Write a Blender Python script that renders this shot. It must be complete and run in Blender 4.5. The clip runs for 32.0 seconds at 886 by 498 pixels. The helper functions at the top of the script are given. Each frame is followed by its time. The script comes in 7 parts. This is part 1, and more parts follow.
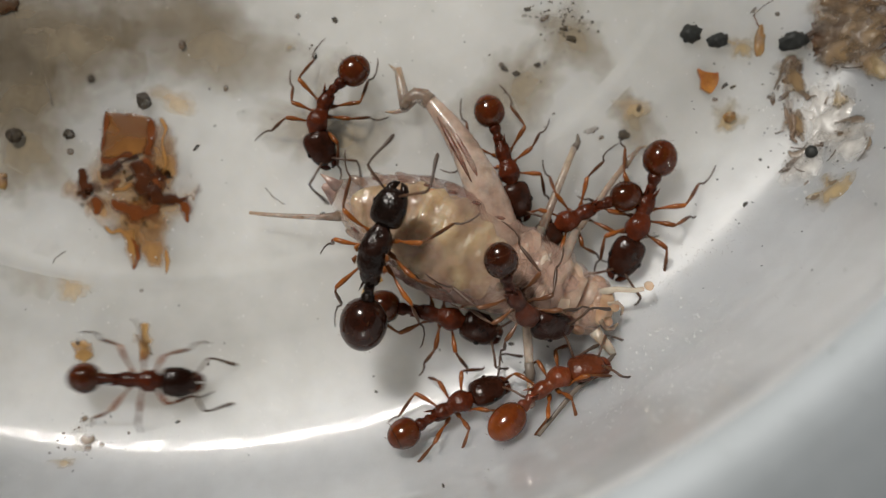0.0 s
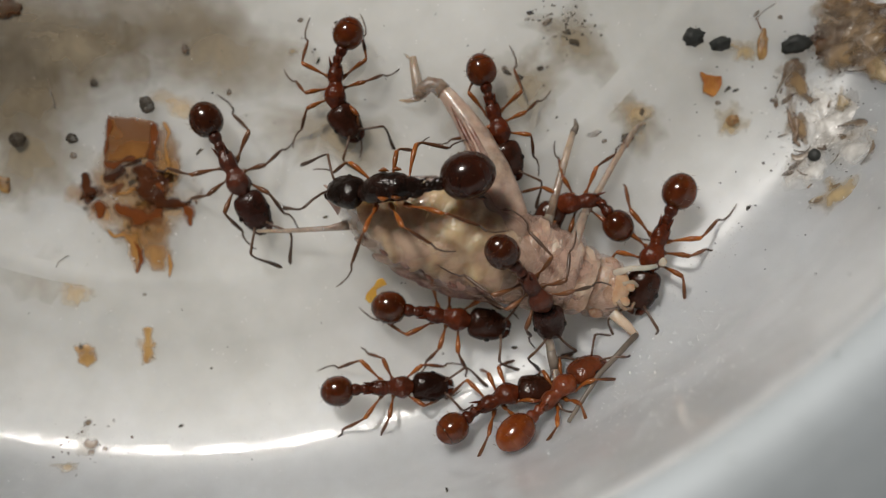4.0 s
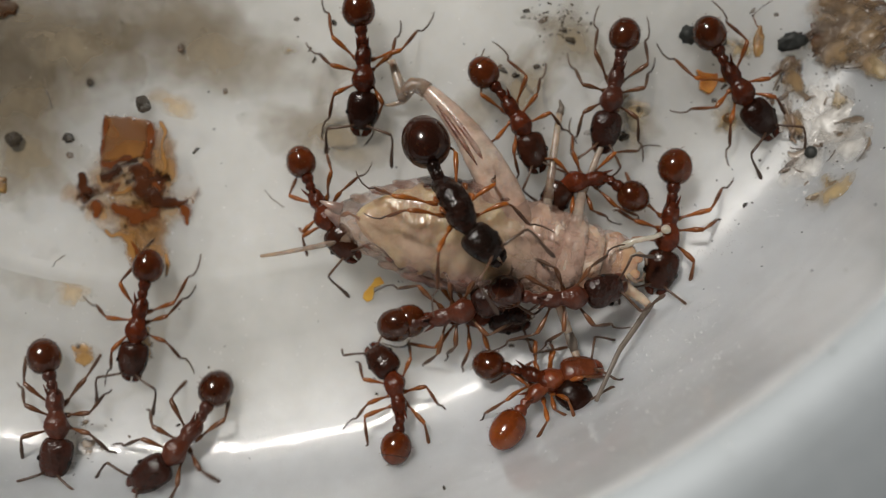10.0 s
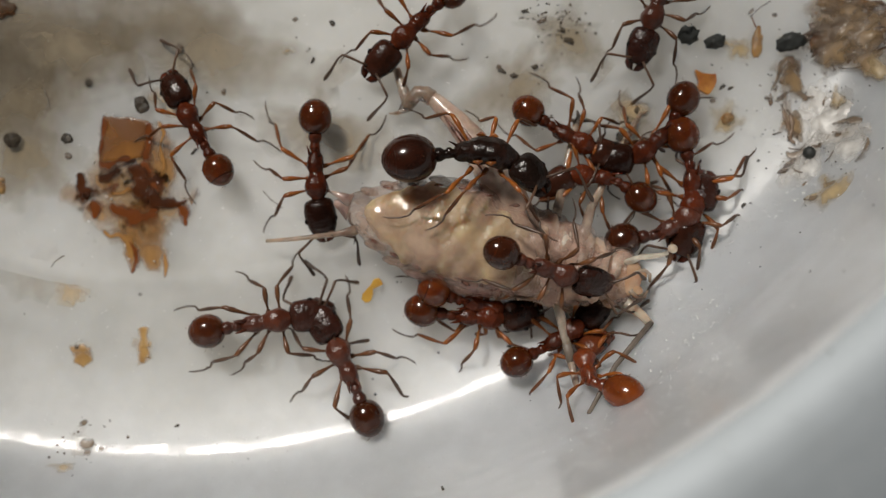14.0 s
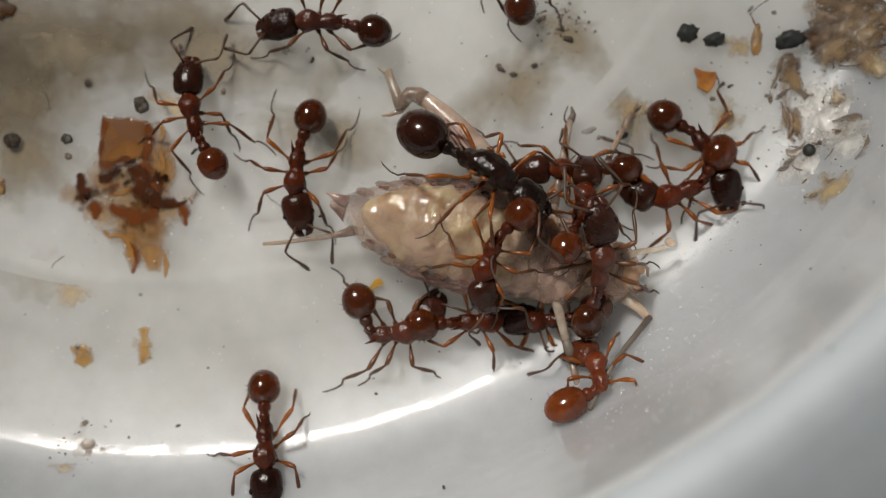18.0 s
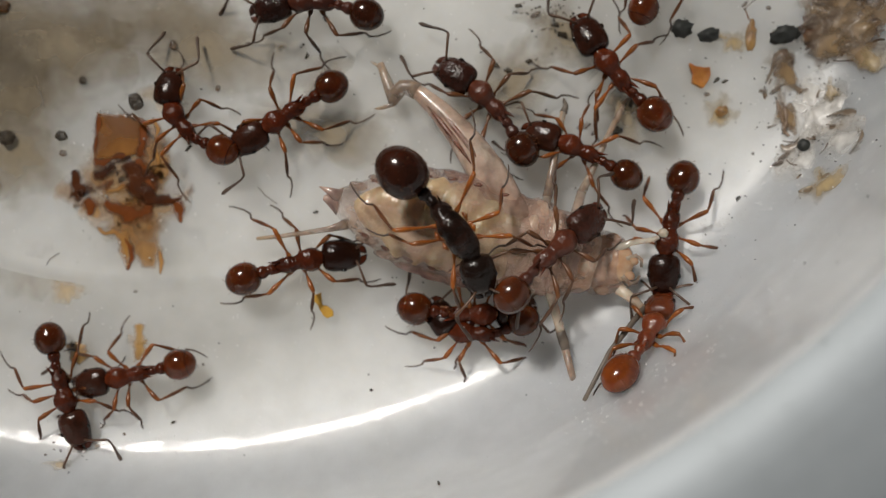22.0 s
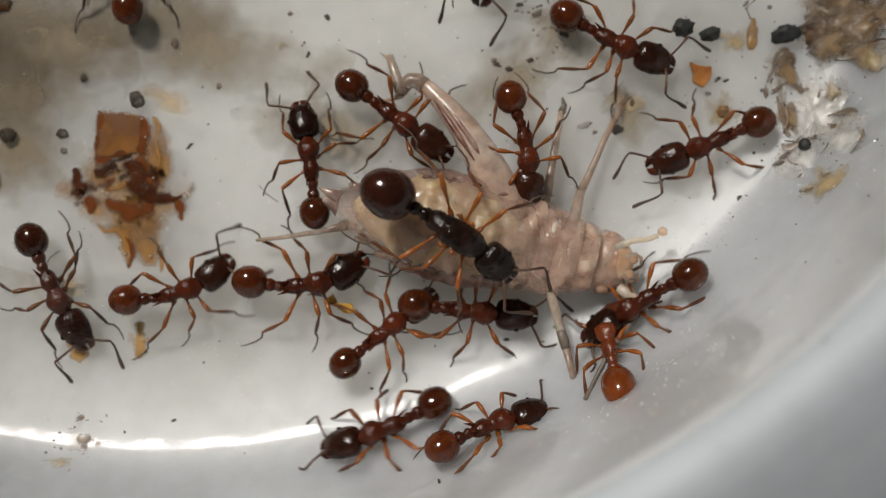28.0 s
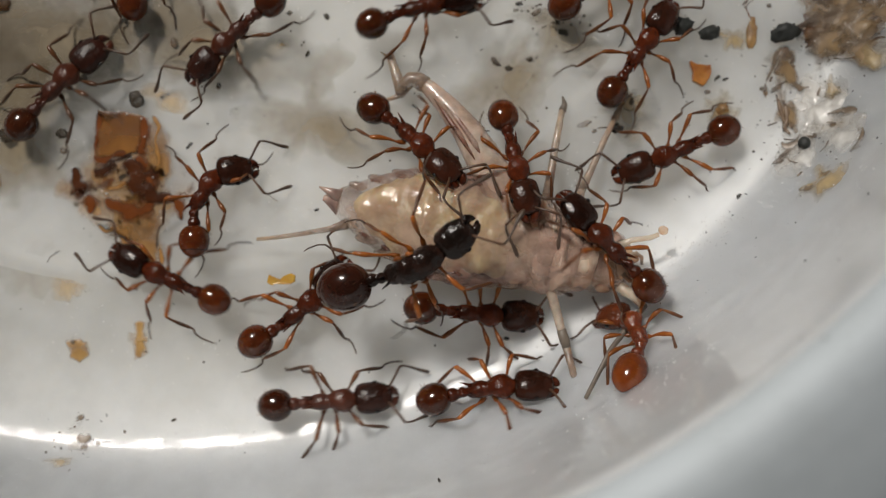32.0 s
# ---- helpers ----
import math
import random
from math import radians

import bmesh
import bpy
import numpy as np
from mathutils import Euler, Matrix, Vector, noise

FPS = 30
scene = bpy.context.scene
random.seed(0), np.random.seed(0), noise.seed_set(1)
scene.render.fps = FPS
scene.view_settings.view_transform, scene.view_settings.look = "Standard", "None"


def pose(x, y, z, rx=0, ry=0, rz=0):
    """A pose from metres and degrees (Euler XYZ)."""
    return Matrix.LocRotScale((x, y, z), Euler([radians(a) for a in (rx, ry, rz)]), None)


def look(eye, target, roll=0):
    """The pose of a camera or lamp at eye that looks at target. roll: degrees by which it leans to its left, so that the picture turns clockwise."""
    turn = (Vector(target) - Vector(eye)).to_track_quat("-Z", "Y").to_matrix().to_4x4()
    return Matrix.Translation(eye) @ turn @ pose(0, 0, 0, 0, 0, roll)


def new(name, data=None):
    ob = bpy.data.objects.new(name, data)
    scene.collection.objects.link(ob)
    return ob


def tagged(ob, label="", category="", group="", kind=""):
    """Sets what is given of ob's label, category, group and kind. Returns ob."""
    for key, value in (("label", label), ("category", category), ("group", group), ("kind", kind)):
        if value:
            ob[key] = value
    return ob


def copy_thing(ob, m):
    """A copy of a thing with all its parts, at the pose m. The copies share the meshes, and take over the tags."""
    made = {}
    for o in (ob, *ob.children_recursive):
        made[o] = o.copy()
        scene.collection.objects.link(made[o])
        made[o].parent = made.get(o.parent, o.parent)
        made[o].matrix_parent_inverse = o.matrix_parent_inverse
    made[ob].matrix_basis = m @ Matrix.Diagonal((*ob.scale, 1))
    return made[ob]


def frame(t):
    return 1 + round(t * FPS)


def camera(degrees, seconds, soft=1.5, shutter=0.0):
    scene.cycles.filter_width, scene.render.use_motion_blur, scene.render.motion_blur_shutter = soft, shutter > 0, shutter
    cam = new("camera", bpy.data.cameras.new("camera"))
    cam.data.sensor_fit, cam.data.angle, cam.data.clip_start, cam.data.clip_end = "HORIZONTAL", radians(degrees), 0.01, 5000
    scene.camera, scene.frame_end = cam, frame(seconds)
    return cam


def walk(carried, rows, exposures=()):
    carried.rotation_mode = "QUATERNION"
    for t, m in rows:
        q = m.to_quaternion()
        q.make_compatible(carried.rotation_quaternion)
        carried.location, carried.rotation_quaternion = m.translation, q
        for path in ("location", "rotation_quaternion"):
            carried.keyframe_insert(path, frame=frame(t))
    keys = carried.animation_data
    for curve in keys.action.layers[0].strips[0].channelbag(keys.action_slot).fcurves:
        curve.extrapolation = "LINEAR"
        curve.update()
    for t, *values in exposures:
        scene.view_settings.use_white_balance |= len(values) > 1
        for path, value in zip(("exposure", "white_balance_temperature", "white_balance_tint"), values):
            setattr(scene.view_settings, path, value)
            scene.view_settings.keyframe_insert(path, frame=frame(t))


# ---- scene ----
U = 2e-5    # one drawing unit of the plan: 0.02 mm
MM = 0.001
EYE = 1761 * U

# ---- camera and its path ----
cam = camera(48.0, 32.0, soft=1.15, shutter=0.4)
cam.data.dof.use_dof = True
cam.data.dof.focus_distance = 32.8 * MM
cam.data.dof.aperture_fstop = 38.0
CAM_ROWS = [
    (0, -0.022, 0.043, 0.30),
    (0.5, -0.009, 0.065, 0.27),
    (1, -0.079, 0.164, 0.25),
    (1.5, -0.105, 0.133, 0.22),
    (2, -0.073, 0.110, 0.22),
    (2.5, -0.058, 0.110, 0.22),
    (3, -0.033, 0.179, 0.23),
    (3.5, -0.135, 0.171, 0.23),
    (5.5, -0.118, 0.178, 0.22),
    (6, -0.128, 0.102, 0.20),
    (6.5, -0.061, 0.083, 0.19),
    (7, -0.045, 0.101, 0.18),
    (7.5, -0.046, 0.124, 0.17),
    (8, -0.015, 0.041, 0.16),
    (8.5, -0.017, 0.077, 0.14),
    (9, -0.042, 0.078, 0.11),
    (9.5, -0.026, 0.098, 0.08),
    (10, -0.020, 0.115, 0.05),
    (10.5, 0.052, 0.074, 0.02),
    (11, 0.088, -0.035, 0.01),
    (11.5, -0.031, -0.031, 0.00),
    (12, 0.002, 0.005, 0.01),
    (12.5, -0.031, -0.031, 0.01),
    (13, -0.000, 0.000, 0.01),
    (13.5, 0.039, 0.006, 0.02),
    (14, 0.032, 0.132, 0.03),
    (14.5, 0.086, 0.153, -0.00),
    (16.5, 0.030, 0.114, -0.07),
    (17, 0.171, 0.052, -0.13),
    (17.5, -0.043, 0.098, -0.18),
    (18, 0.022, 0.097, -0.19),
    (18.5, 0.074, -0.026, -0.21),
    (19, 0.141, -0.113, -0.23),
    (19.5, 0.217, -0.038, -0.27),
    (20, 0.257, -0.038, -0.30),
    (20.5, 0.215, 0.009, -0.32),
    (21, 0.208, -0.067, -0.33),
    (21.5, 0.220, -0.068, -0.35),
    (22, 0.203, -0.044, -0.33),
    (22.5, 0.203, -0.036, -0.30),
    (23, 0.161, -0.042, -0.26),
    (23.5, 0.147, 0.008, -0.24),
    (24, 0.176, -0.042, -0.24),
    (24.5, 0.189, -0.099, -0.24),
    (25, 0.146, -0.122, -0.22),
    (25.5, 0.204, -0.120, -0.21),
    (27.5, 0.253, -0.085, -0.20),
    (28, 0.174, -0.093, -0.21),
    (28.5, 0.173, -0.100, -0.22),
    (29, 0.202, -0.103, -0.24),
    (29.5, 0.164, -0.070, -0.28),
    (30, 0.164, -0.087, -0.32),
    (30.5, 0.194, -0.163, -0.35),
    (31, 0.171, -0.108, -0.35),
    (31.5, 0.156, -0.114, -0.33),
    (32, 0.182, -0.125, -0.31),
]
walk(cam, [(t, pose(x * MM, y * MM, EYE, 0, 0, r)) for t, x, y, r in CAM_ROWS], [(0, 0.0), (32, 0.0)])

# ---- light: a dim room and one small torch above the cup ----
world = bpy.data.worlds.new("room_light")
scene.world = world
world.use_nodes = True
world.node_tree.nodes["Background"].inputs["Color"].default_value = (0.86, 0.93, 1.0, 1)
world.node_tree.nodes["Background"].inputs["Strength"].default_value = 0.034

lamp = bpy.data.lights.new("torch", "SPOT")
lamp.energy, lamp.color, lamp.shadow_soft_size = 1.35, (1.0, 0.952, 0.88), 14.0 * MM
lamp.spot_size, lamp.spot_blend = radians(23), 1.0
torch = new("torch", lamp)
torch.matrix_world = look((-60 * MM, 101 * MM, 130 * MM), (4.0 * MM, -11.5 * MM, 0))


# ---- materials ----
def shade(name, colour, rough=0.5, second=None, scale=900.0, spread=0.5, bump=0.0, bump_scale=4000.0, sss=0.0,
          sss_radius=(0.4, 0.15, 0.06), coat=0.0, alpha=1.0, thin=None, trans=0.0, jitter=0.0, spec=0.5, soft=0.0):
    """A surface with two scales of mottling between two colours, fine relief, and optional translucency."""
    m = bpy.data.materials.new(name)
    m.use_nodes = True
    nt = m.node_tree
    bs = nt.nodes["Principled BSDF"]
    co = nt.nodes.new("ShaderNodeTexCoord")
    n1 = nt.nodes.new("ShaderNodeTexNoise")
    n1.inputs["Scale"].default_value, n1.inputs["Detail"].default_value = scale, 6
    n2 = nt.nodes.new("ShaderNodeTexNoise")
    n2.inputs["Scale"].default_value, n2.inputs["Detail"].default_value = scale * 5.3, 3
    add = nt.nodes.new("ShaderNodeMath")
    add.operation = "MULTIPLY_ADD"
    add.inputs[1].default_value = 0.35
    ramp = nt.nodes.new("ShaderNodeMapRange")
    ramp.inputs["From Min"].default_value, ramp.inputs["From Max"].default_value = 0.67 - 0.19 * spread, 0.67 + 0.19 * spread
    mix = nt.nodes.new("ShaderNodeMix")
    mix.data_type = "RGBA"
    second = second or tuple(c * 0.7 for c in colour)
    mix.inputs["A"].default_value, mix.inputs["B"].default_value = (*second, 1), (*colour, 1)
    ln = nt.links.new
    ln(co.outputs["Object"], n1.inputs["Vector"])
    ln(co.outputs["Object"], n2.inputs["Vector"])
    ln(n2.outputs["Fac"], add.inputs[0])
    ln(n1.outputs["Fac"], add.inputs[2])
    ln(add.outputs[0], ramp.inputs["Value"])
    ln(ramp.outputs["Result"], mix.inputs["Factor"])
    last = mix.outputs["Result"]
    if jitter:
        info = nt.nodes.new("ShaderNodeObjectInfo")
        vary = nt.nodes.new("ShaderNodeMapRange")
        vary.inputs["To Min"].default_value, vary.inputs["To Max"].default_value = 1 - jitter, 1 + jitter
        hsv = nt.nodes.new("ShaderNodeHueSaturation")
        ln(info.outputs["Random"], vary.inputs["Value"])
        ln(vary.outputs["Result"], hsv.inputs["Value"])
        ln(last, hsv.inputs["Color"])
        last = hsv.outputs["Color"]
    ln(last, bs.inputs["Base Color"])
    bs.inputs["Roughness"].default_value = rough
    bs.inputs["Specular IOR Level"].default_value = spec
    bs.inputs["Coat Weight"].default_value = coat
    bs.inputs["Coat Roughness"].default_value = 0.08
    bs.inputs["Alpha"].default_value = alpha
    bs.inputs["Transmission Weight"].default_value = trans
    if thin:
        film = nt.nodes.new("ShaderNodeMapRange")
        film.inputs["From Min"].default_value, film.inputs["From Max"].default_value = (0.35, 0.95) if soft else (0.45, 0.85)
        film.inputs["To Min"].default_value, film.inputs["To Max"].default_value = thin
        n4 = nt.nodes.new("ShaderNodeTexNoise")
        n4.inputs["Scale"].default_value, n4.inputs["Detail"].default_value = scale * 2.2, 8
        sum4 = nt.nodes.new("ShaderNodeMath")
        sum4.operation = "MULTIPLY_ADD"
        sum4.inputs[1].default_value = 1.25
        sum4.inputs[2].default_value = 0.0
        ln(co.outputs["Object"], n4.inputs["Vector"])
        ln(n4.outputs["Fac"], sum4.inputs[0])
        value = sum4.outputs[0]
        if soft:
            rim = nt.nodes.new("ShaderNodeAttribute")
            rim.attribute_name = "fade"
            sum5 = nt.nodes.new("ShaderNodeMath")
            sum5.operation = "MULTIPLY_ADD"
            sum5.inputs[1].default_value = soft
            low = nt.nodes.new("ShaderNodeMath")
            low.operation = "SUBTRACT"
            low.inputs[1].default_value = 0.75 * soft
            ln(rim.outputs["Fac"], sum5.inputs[0])
            ln(value, low.inputs[0])
            ln(low.outputs[0], sum5.inputs[2])
            value = sum5.outputs[0]
        ln(value, film.inputs["Value"])
        ln(film.outputs["Result"], bs.inputs["Alpha"])
    if sss:
        bs.inputs["Subsurface Weight"].default_value = sss
        bs.inputs["Subsurface Radius"].default_value = sss_radius
        bs.inputs["Subsurface Scale"].default_value = MM
    if bump:
        n3 = nt.nodes.new("ShaderNodeTexNoise")
        n3.inputs["Scale"].default_value, n3.inputs["Detail"].default_value = bump_scale, 4
        bp = nt.nodes.new("ShaderNodeBump")
        bp.inputs["Strength"].default_value, bp.inputs["Distance"].default_value = 1.0, bump * MM
        ln(co.outputs["Object"], n3.inputs["Vector"])
        ln(n3.outputs["Fac"], bp.inputs["Height"])
        ln(bp.outputs["Normal"], bs.inputs["Normal"])
        ln(bp.outputs["Normal"], bs.inputs["Coat Normal"])
    return m


def cup_plastic():
    """Milky plastic: pale, translucent, cloudy, softly glossy and scuffed dull on one side."""
    m = shade("milky_plastic", (0.866, 0.870, 0.857), 0.45, (0.676, 0.675, 0.652), 170.0, 1.0, sss=1.0, sss_radius=(5.2, 4.9, 4.5), coat=0.45)
    nt = m.node_tree
    ln = nt.links.new
    bs = nt.nodes["Principled BSDF"]
    co = nt.nodes.new("ShaderNodeTexCoord")
    # waves and fine frost in the surface
    wave, frost = nt.nodes.new("ShaderNodeTexNoise"), nt.nodes.new("ShaderNodeTexNoise")
    wave.inputs["Scale"].default_value, wave.inputs["Detail"].default_value = 1500.0, 5
    frost.inputs["Scale"].default_value, frost.inputs["Detail"].default_value = 9000.0, 3
    b1, b2 = nt.nodes.new("ShaderNodeBump"), nt.nodes.new("ShaderNodeBump")
    b1.inputs["Distance"].default_value, b2.inputs["Distance"].default_value = 0.006 * MM, 0.0022 * MM
    ln(co.outputs["Object"], wave.inputs["Vector"])
    ln(co.outputs["Object"], frost.inputs["Vector"])
    ln(wave.outputs["Fac"], b1.inputs["Height"])
    ln(frost.outputs["Fac"], b2.inputs["Height"])
    ln(b1.outputs["Normal"], b2.inputs["Normal"])
    ln(b2.outputs["Normal"], bs.inputs["Normal"])
    ln(b2.outputs["Normal"], bs.inputs["Coat Normal"])
    # scuffed dull towards one side
    xyz = nt.nodes.new("ShaderNodeSeparateXYZ")
    side = nt.nodes.new("ShaderNodeMapRange")
    side.inputs["From Min"].default_value, side.inputs["From Max"].default_value = 20 * U, 260 * U
    gloss, rough = nt.nodes.new("ShaderNodeMapRange"), nt.nodes.new("ShaderNodeMapRange")
    gloss.inputs["To Min"].default_value, gloss.inputs["To Max"].default_value = 0.23, 0.13
    rough.inputs["To Min"].default_value, rough.inputs["To Max"].default_value = 0.06, 0.34
    ln(co.outputs["Object"], xyz.inputs[0])
    ln(xyz.outputs["X"], side.inputs["Value"])
    ln(side.outputs["Result"], gloss.inputs["Value"])
    ln(side.outputs["Result"], rough.inputs["Value"])
    worn, haze = nt.nodes.new("ShaderNodeTexNoise"), nt.nodes.new("ShaderNodeMapRange")
    worn.inputs["Scale"].default_value, worn.inputs["Detail"].default_value = 1100.0, 8
    haze.inputs["From Min"].default_value, haze.inputs["From Max"].default_value = 0.40, 0.62
    haze.inputs["To Min"].default_value, haze.inputs["To Max"].default_value = 0.05, 1.0
    thinned = nt.nodes.new("ShaderNodeMath")
    thinned.operation = "MULTIPLY"
    ln(co.outputs["Object"], worn.inputs["Vector"])
    ln(worn.outputs["Fac"], haze.inputs["Value"])
    ln(gloss.outputs["Result"], thinned.inputs[0])
    ln(haze.outputs["Result"], thinned.inputs[1])
    ln(thinned.outputs[0], bs.inputs["Coat Weight"])
    ln(rough.outputs["Result"], bs.inputs["Coat Roughness"])
    # the floor's upper layer is half clear, the wall milky
    off, radius, clear = nt.nodes.new("ShaderNodeVectorMath"), nt.nodes.new("ShaderNodeVectorMath"), nt.nodes.new("ShaderNodeMapRange")
    off.operation, radius.operation = "SUBTRACT", "LENGTH"
    off.inputs[1].default_value = (-484.0 * U, 1006.0 * U, 0)
    clear.inputs["From Min"].default_value, clear.inputs["From Max"].default_value = 1170 * U, 1300 * U
    clear.inputs["To Min"].default_value, clear.inputs["To Max"].default_value = 0.62, 1.0
    ln(co.outputs["Object"], off.inputs[0])
    ln(off.outputs[0], radius.inputs[0])
    ln(radius.outputs["Value"], clear.inputs["Value"])
    ln(clear.outputs["Result"], bs.inputs["Alpha"])
    # the wall is polished
    wall, shine, polish = nt.nodes.new("ShaderNodeMapRange"), nt.nodes.new("ShaderNodeMix"), nt.nodes.new("ShaderNodeMix")
    wall.inputs["From Min"].default_value, wall.inputs["From Max"].default_value = 1352 * U, 1420 * U
    shine.inputs["B"].default_value, polish.inputs["B"].default_value = 1.0, 0.035
    ln(radius.outputs["Value"], wall.inputs["Value"])
    for node, src, dst in ((shine, thinned.outputs[0], "Coat Weight"), (polish, rough.outputs["Result"], "Coat Roughness")):
        ln(wall.outputs["Result"], node.inputs["Factor"])
        ln(src, node.inputs["A"])
        ln(node.outputs["Result"], bs.inputs[dst])
    return m


PLASTIC = cup_plastic()
CORE = shade("milky_core", (0.943, 0.94, 0.922), 0.6, (0.853, 0.85, 0.822), 170.0, 1.0)
RIM = shade("matt_rim_plastic", (0.50, 0.545, 0.585), 0.60, (0.44, 0.48, 0.51), 150.0, 1.0, 0.004, 2600.0, spec=0.2)
TABLE = shade("grey_table", (0.30, 0.31, 0.32), 0.6, (0.22, 0.23, 0.24), 60.0, 0.8)
RED = dict(body=shade("red_brown_cuticle", (0.098, 0.018, 0.005), 0.22, (0.036, 0.008, 0.003), 1500.0, 0.9, 0.080, 4200.0, 0.12, (0.2, 0.05, 0.02), 0.0, jitter=0.25, spec=0.28),
           gaster=shade("glossy_brown_gaster", (0.098, 0.020, 0.004), 0.13, (0.036, 0.008, 0.002), 900.0, 1.2, 0.008, 6000.0, 0.35, (0.45, 0.11, 0.02), 0.08, jitter=0.45),
           head=shade("dark_brown_head", (0.028, 0.008, 0.004), 0.20, (0.010, 0.004, 0.002), 1500.0, 0.8, 0.035, 5000.0, 0.0, coat=0.0, jitter=0.5, spec=0.30),
           leg=shade("amber_leg", (0.270, 0.086, 0.013), 0.28, (0.130, 0.037, 0.008), 1500.0, 0.9, sss=0.25, sss_radius=(0.15, 0.06, 0.02), jitter=0.3, spec=0.35),
           tibia=shade("brown_shin", (0.130, 0.047, 0.015), 0.36, (0.058, 0.022, 0.010), 1500.0, 0.9, sss=0.15, sss_radius=(0.15, 0.06, 0.02), jitter=0.35, spec=0.35),
           tarsus=shade("dark_tarsus", (0.075, 0.045, 0.030), 0.5, (0.045, 0.028, 0.020), 2500.0, 0.8, jitter=0.25))
ORANGE = dict(RED, body=shade("orange_brown_cuticle", (0.175, 0.036, 0.007), 0.30, (0.085, 0.017, 0.005), 1500.0, 0.9, 0.050, 5000.0, 0.25, (0.3, 0.08, 0.02), 0.1),
              gaster=shade("orange_brown_gaster", (0.185, 0.042, 0.006), 0.16, (0.095, 0.019, 0.004), 1000.0, 0.9, 0.004, 7000.0, 0.35, (0.4, 0.12, 0.02), 0.3),
              head=shade("brown_orange_head", (0.110, 0.026, 0.008), 0.26, (0.052, 0.014, 0.006), 1500.0, 0.9, 0.050, 5000.0, 0.1, (0.2, 0.05, 0.02), 0.05, spec=0.35))
BLACK = dict(RED, body=shade("black_brown_cuticle", (0.022, 0.009, 0.006), 0.20, (0.005, 0.003, 0.002), 1500.0, 0.9, 0.090, 3000.0, spec=0.28),
             gaster=shade("dark_glossy_gaster", (0.036, 0.009, 0.004), 0.16, (0.014, 0.005, 0.003), 900.0, 1.0, 0.004, 6000.0, 0.08, (0.2, 0.05, 0.02), 0.10, spec=0.38),
             head=shade("black_head", (0.014, 0.007, 0.005), 0.20, (0.004, 0.003, 0.002), 1500.0, 0.9, 0.085, 3000.0, spec=0.28))
DARK = dict(RED, body=shade("dark_brown_cuticle", (0.088, 0.020, 0.007), 0.32, (0.040, 0.010, 0.005), 1500.0, 0.9, 0.070, 4500.0, jitter=0.2),
            gaster=shade("dark_brown_gaster", (0.072, 0.016, 0.004), 0.15, (0.030, 0.008, 0.003), 900.0, 1.1, 0.006, 6500.0, 0.15, (0.3, 0.08, 0.02), 0.12, jitter=0.35),
            head=shade("blackish_head", (0.034, 0.010, 0.006), 0.24, (0.012, 0.005, 0.003), 1500.0, 0.8, 0.075, 4500.0, jitter=0.35, spec=0.35),
            leg=shade("brown_leg", (0.145, 0.054, 0.016), 0.34, (0.075, 0.029, 0.011), 1500.0, 0.9, jitter=0.3),
            tibia=shade("dark_shin", (0.085, 0.042, 0.022), 0.40, (0.048, 0.025, 0.015), 1500.0, 0.9, jitter=0.3))
EYE_BLACK = shade("black_eye", (0.006, 0.006, 0.006), 0.25)
PALE = shade("pale_cricket_cuticle", (0.560, 0.430, 0.345), 0.18, (0.400, 0.280, 0.215), 900.0, 1.1, 0.080, 2600.0, 0.8, (1.6, 0.95, 0.7), 0.35)
SKIN = shade("clear_pinkish_skin", (0.470, 0.345, 0.260), 0.12, (0.280, 0.165, 0.135), 380.0, 1.1, 0.045, 2400.0, 0.0, coat=0.25, thin=(0.10, 0.76))
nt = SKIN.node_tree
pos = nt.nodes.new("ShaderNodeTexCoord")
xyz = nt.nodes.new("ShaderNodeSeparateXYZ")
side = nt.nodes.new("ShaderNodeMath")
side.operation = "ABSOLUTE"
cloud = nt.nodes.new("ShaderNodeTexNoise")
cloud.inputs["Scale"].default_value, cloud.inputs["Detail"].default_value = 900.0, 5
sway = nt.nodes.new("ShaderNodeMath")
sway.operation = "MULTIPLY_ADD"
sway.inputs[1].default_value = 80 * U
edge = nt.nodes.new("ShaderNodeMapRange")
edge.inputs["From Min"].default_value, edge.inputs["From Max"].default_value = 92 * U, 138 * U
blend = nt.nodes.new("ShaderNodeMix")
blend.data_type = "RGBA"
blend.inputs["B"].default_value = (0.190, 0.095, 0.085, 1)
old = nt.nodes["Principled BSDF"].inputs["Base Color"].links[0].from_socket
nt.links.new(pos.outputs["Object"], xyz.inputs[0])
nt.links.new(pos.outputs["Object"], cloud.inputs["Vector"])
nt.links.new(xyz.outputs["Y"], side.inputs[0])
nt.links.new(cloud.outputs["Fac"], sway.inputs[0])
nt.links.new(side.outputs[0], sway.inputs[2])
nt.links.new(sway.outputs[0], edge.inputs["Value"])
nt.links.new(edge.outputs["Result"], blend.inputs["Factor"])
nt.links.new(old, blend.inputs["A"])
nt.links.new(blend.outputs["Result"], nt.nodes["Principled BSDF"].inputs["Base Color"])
BREAST = shade("clear_pale_skin", (0.560, 0.405, 0.330), 0.10, (0.380, 0.240, 0.188), 600.0, 1.1, 0.080, 2600.0, 0.0, coat=0.4, thin=(0.15, 0.70))
FAT = shade("creamy_fat_body", (0.580, 0.447, 0.278), 0.35, (0.440, 0.325, 0.190), 1300.0, 1.0, 0.120, 2200.0, 0.8, (1.6, 1.0, 0.6))
FLESH = shade("pale_breast_flesh", (0.610, 0.440, 0.340), 0.30, (0.440, 0.280, 0.205), 1500.0, 1.0, 0.140, 2000.0, 0.8, (1.6, 1.0, 0.7))
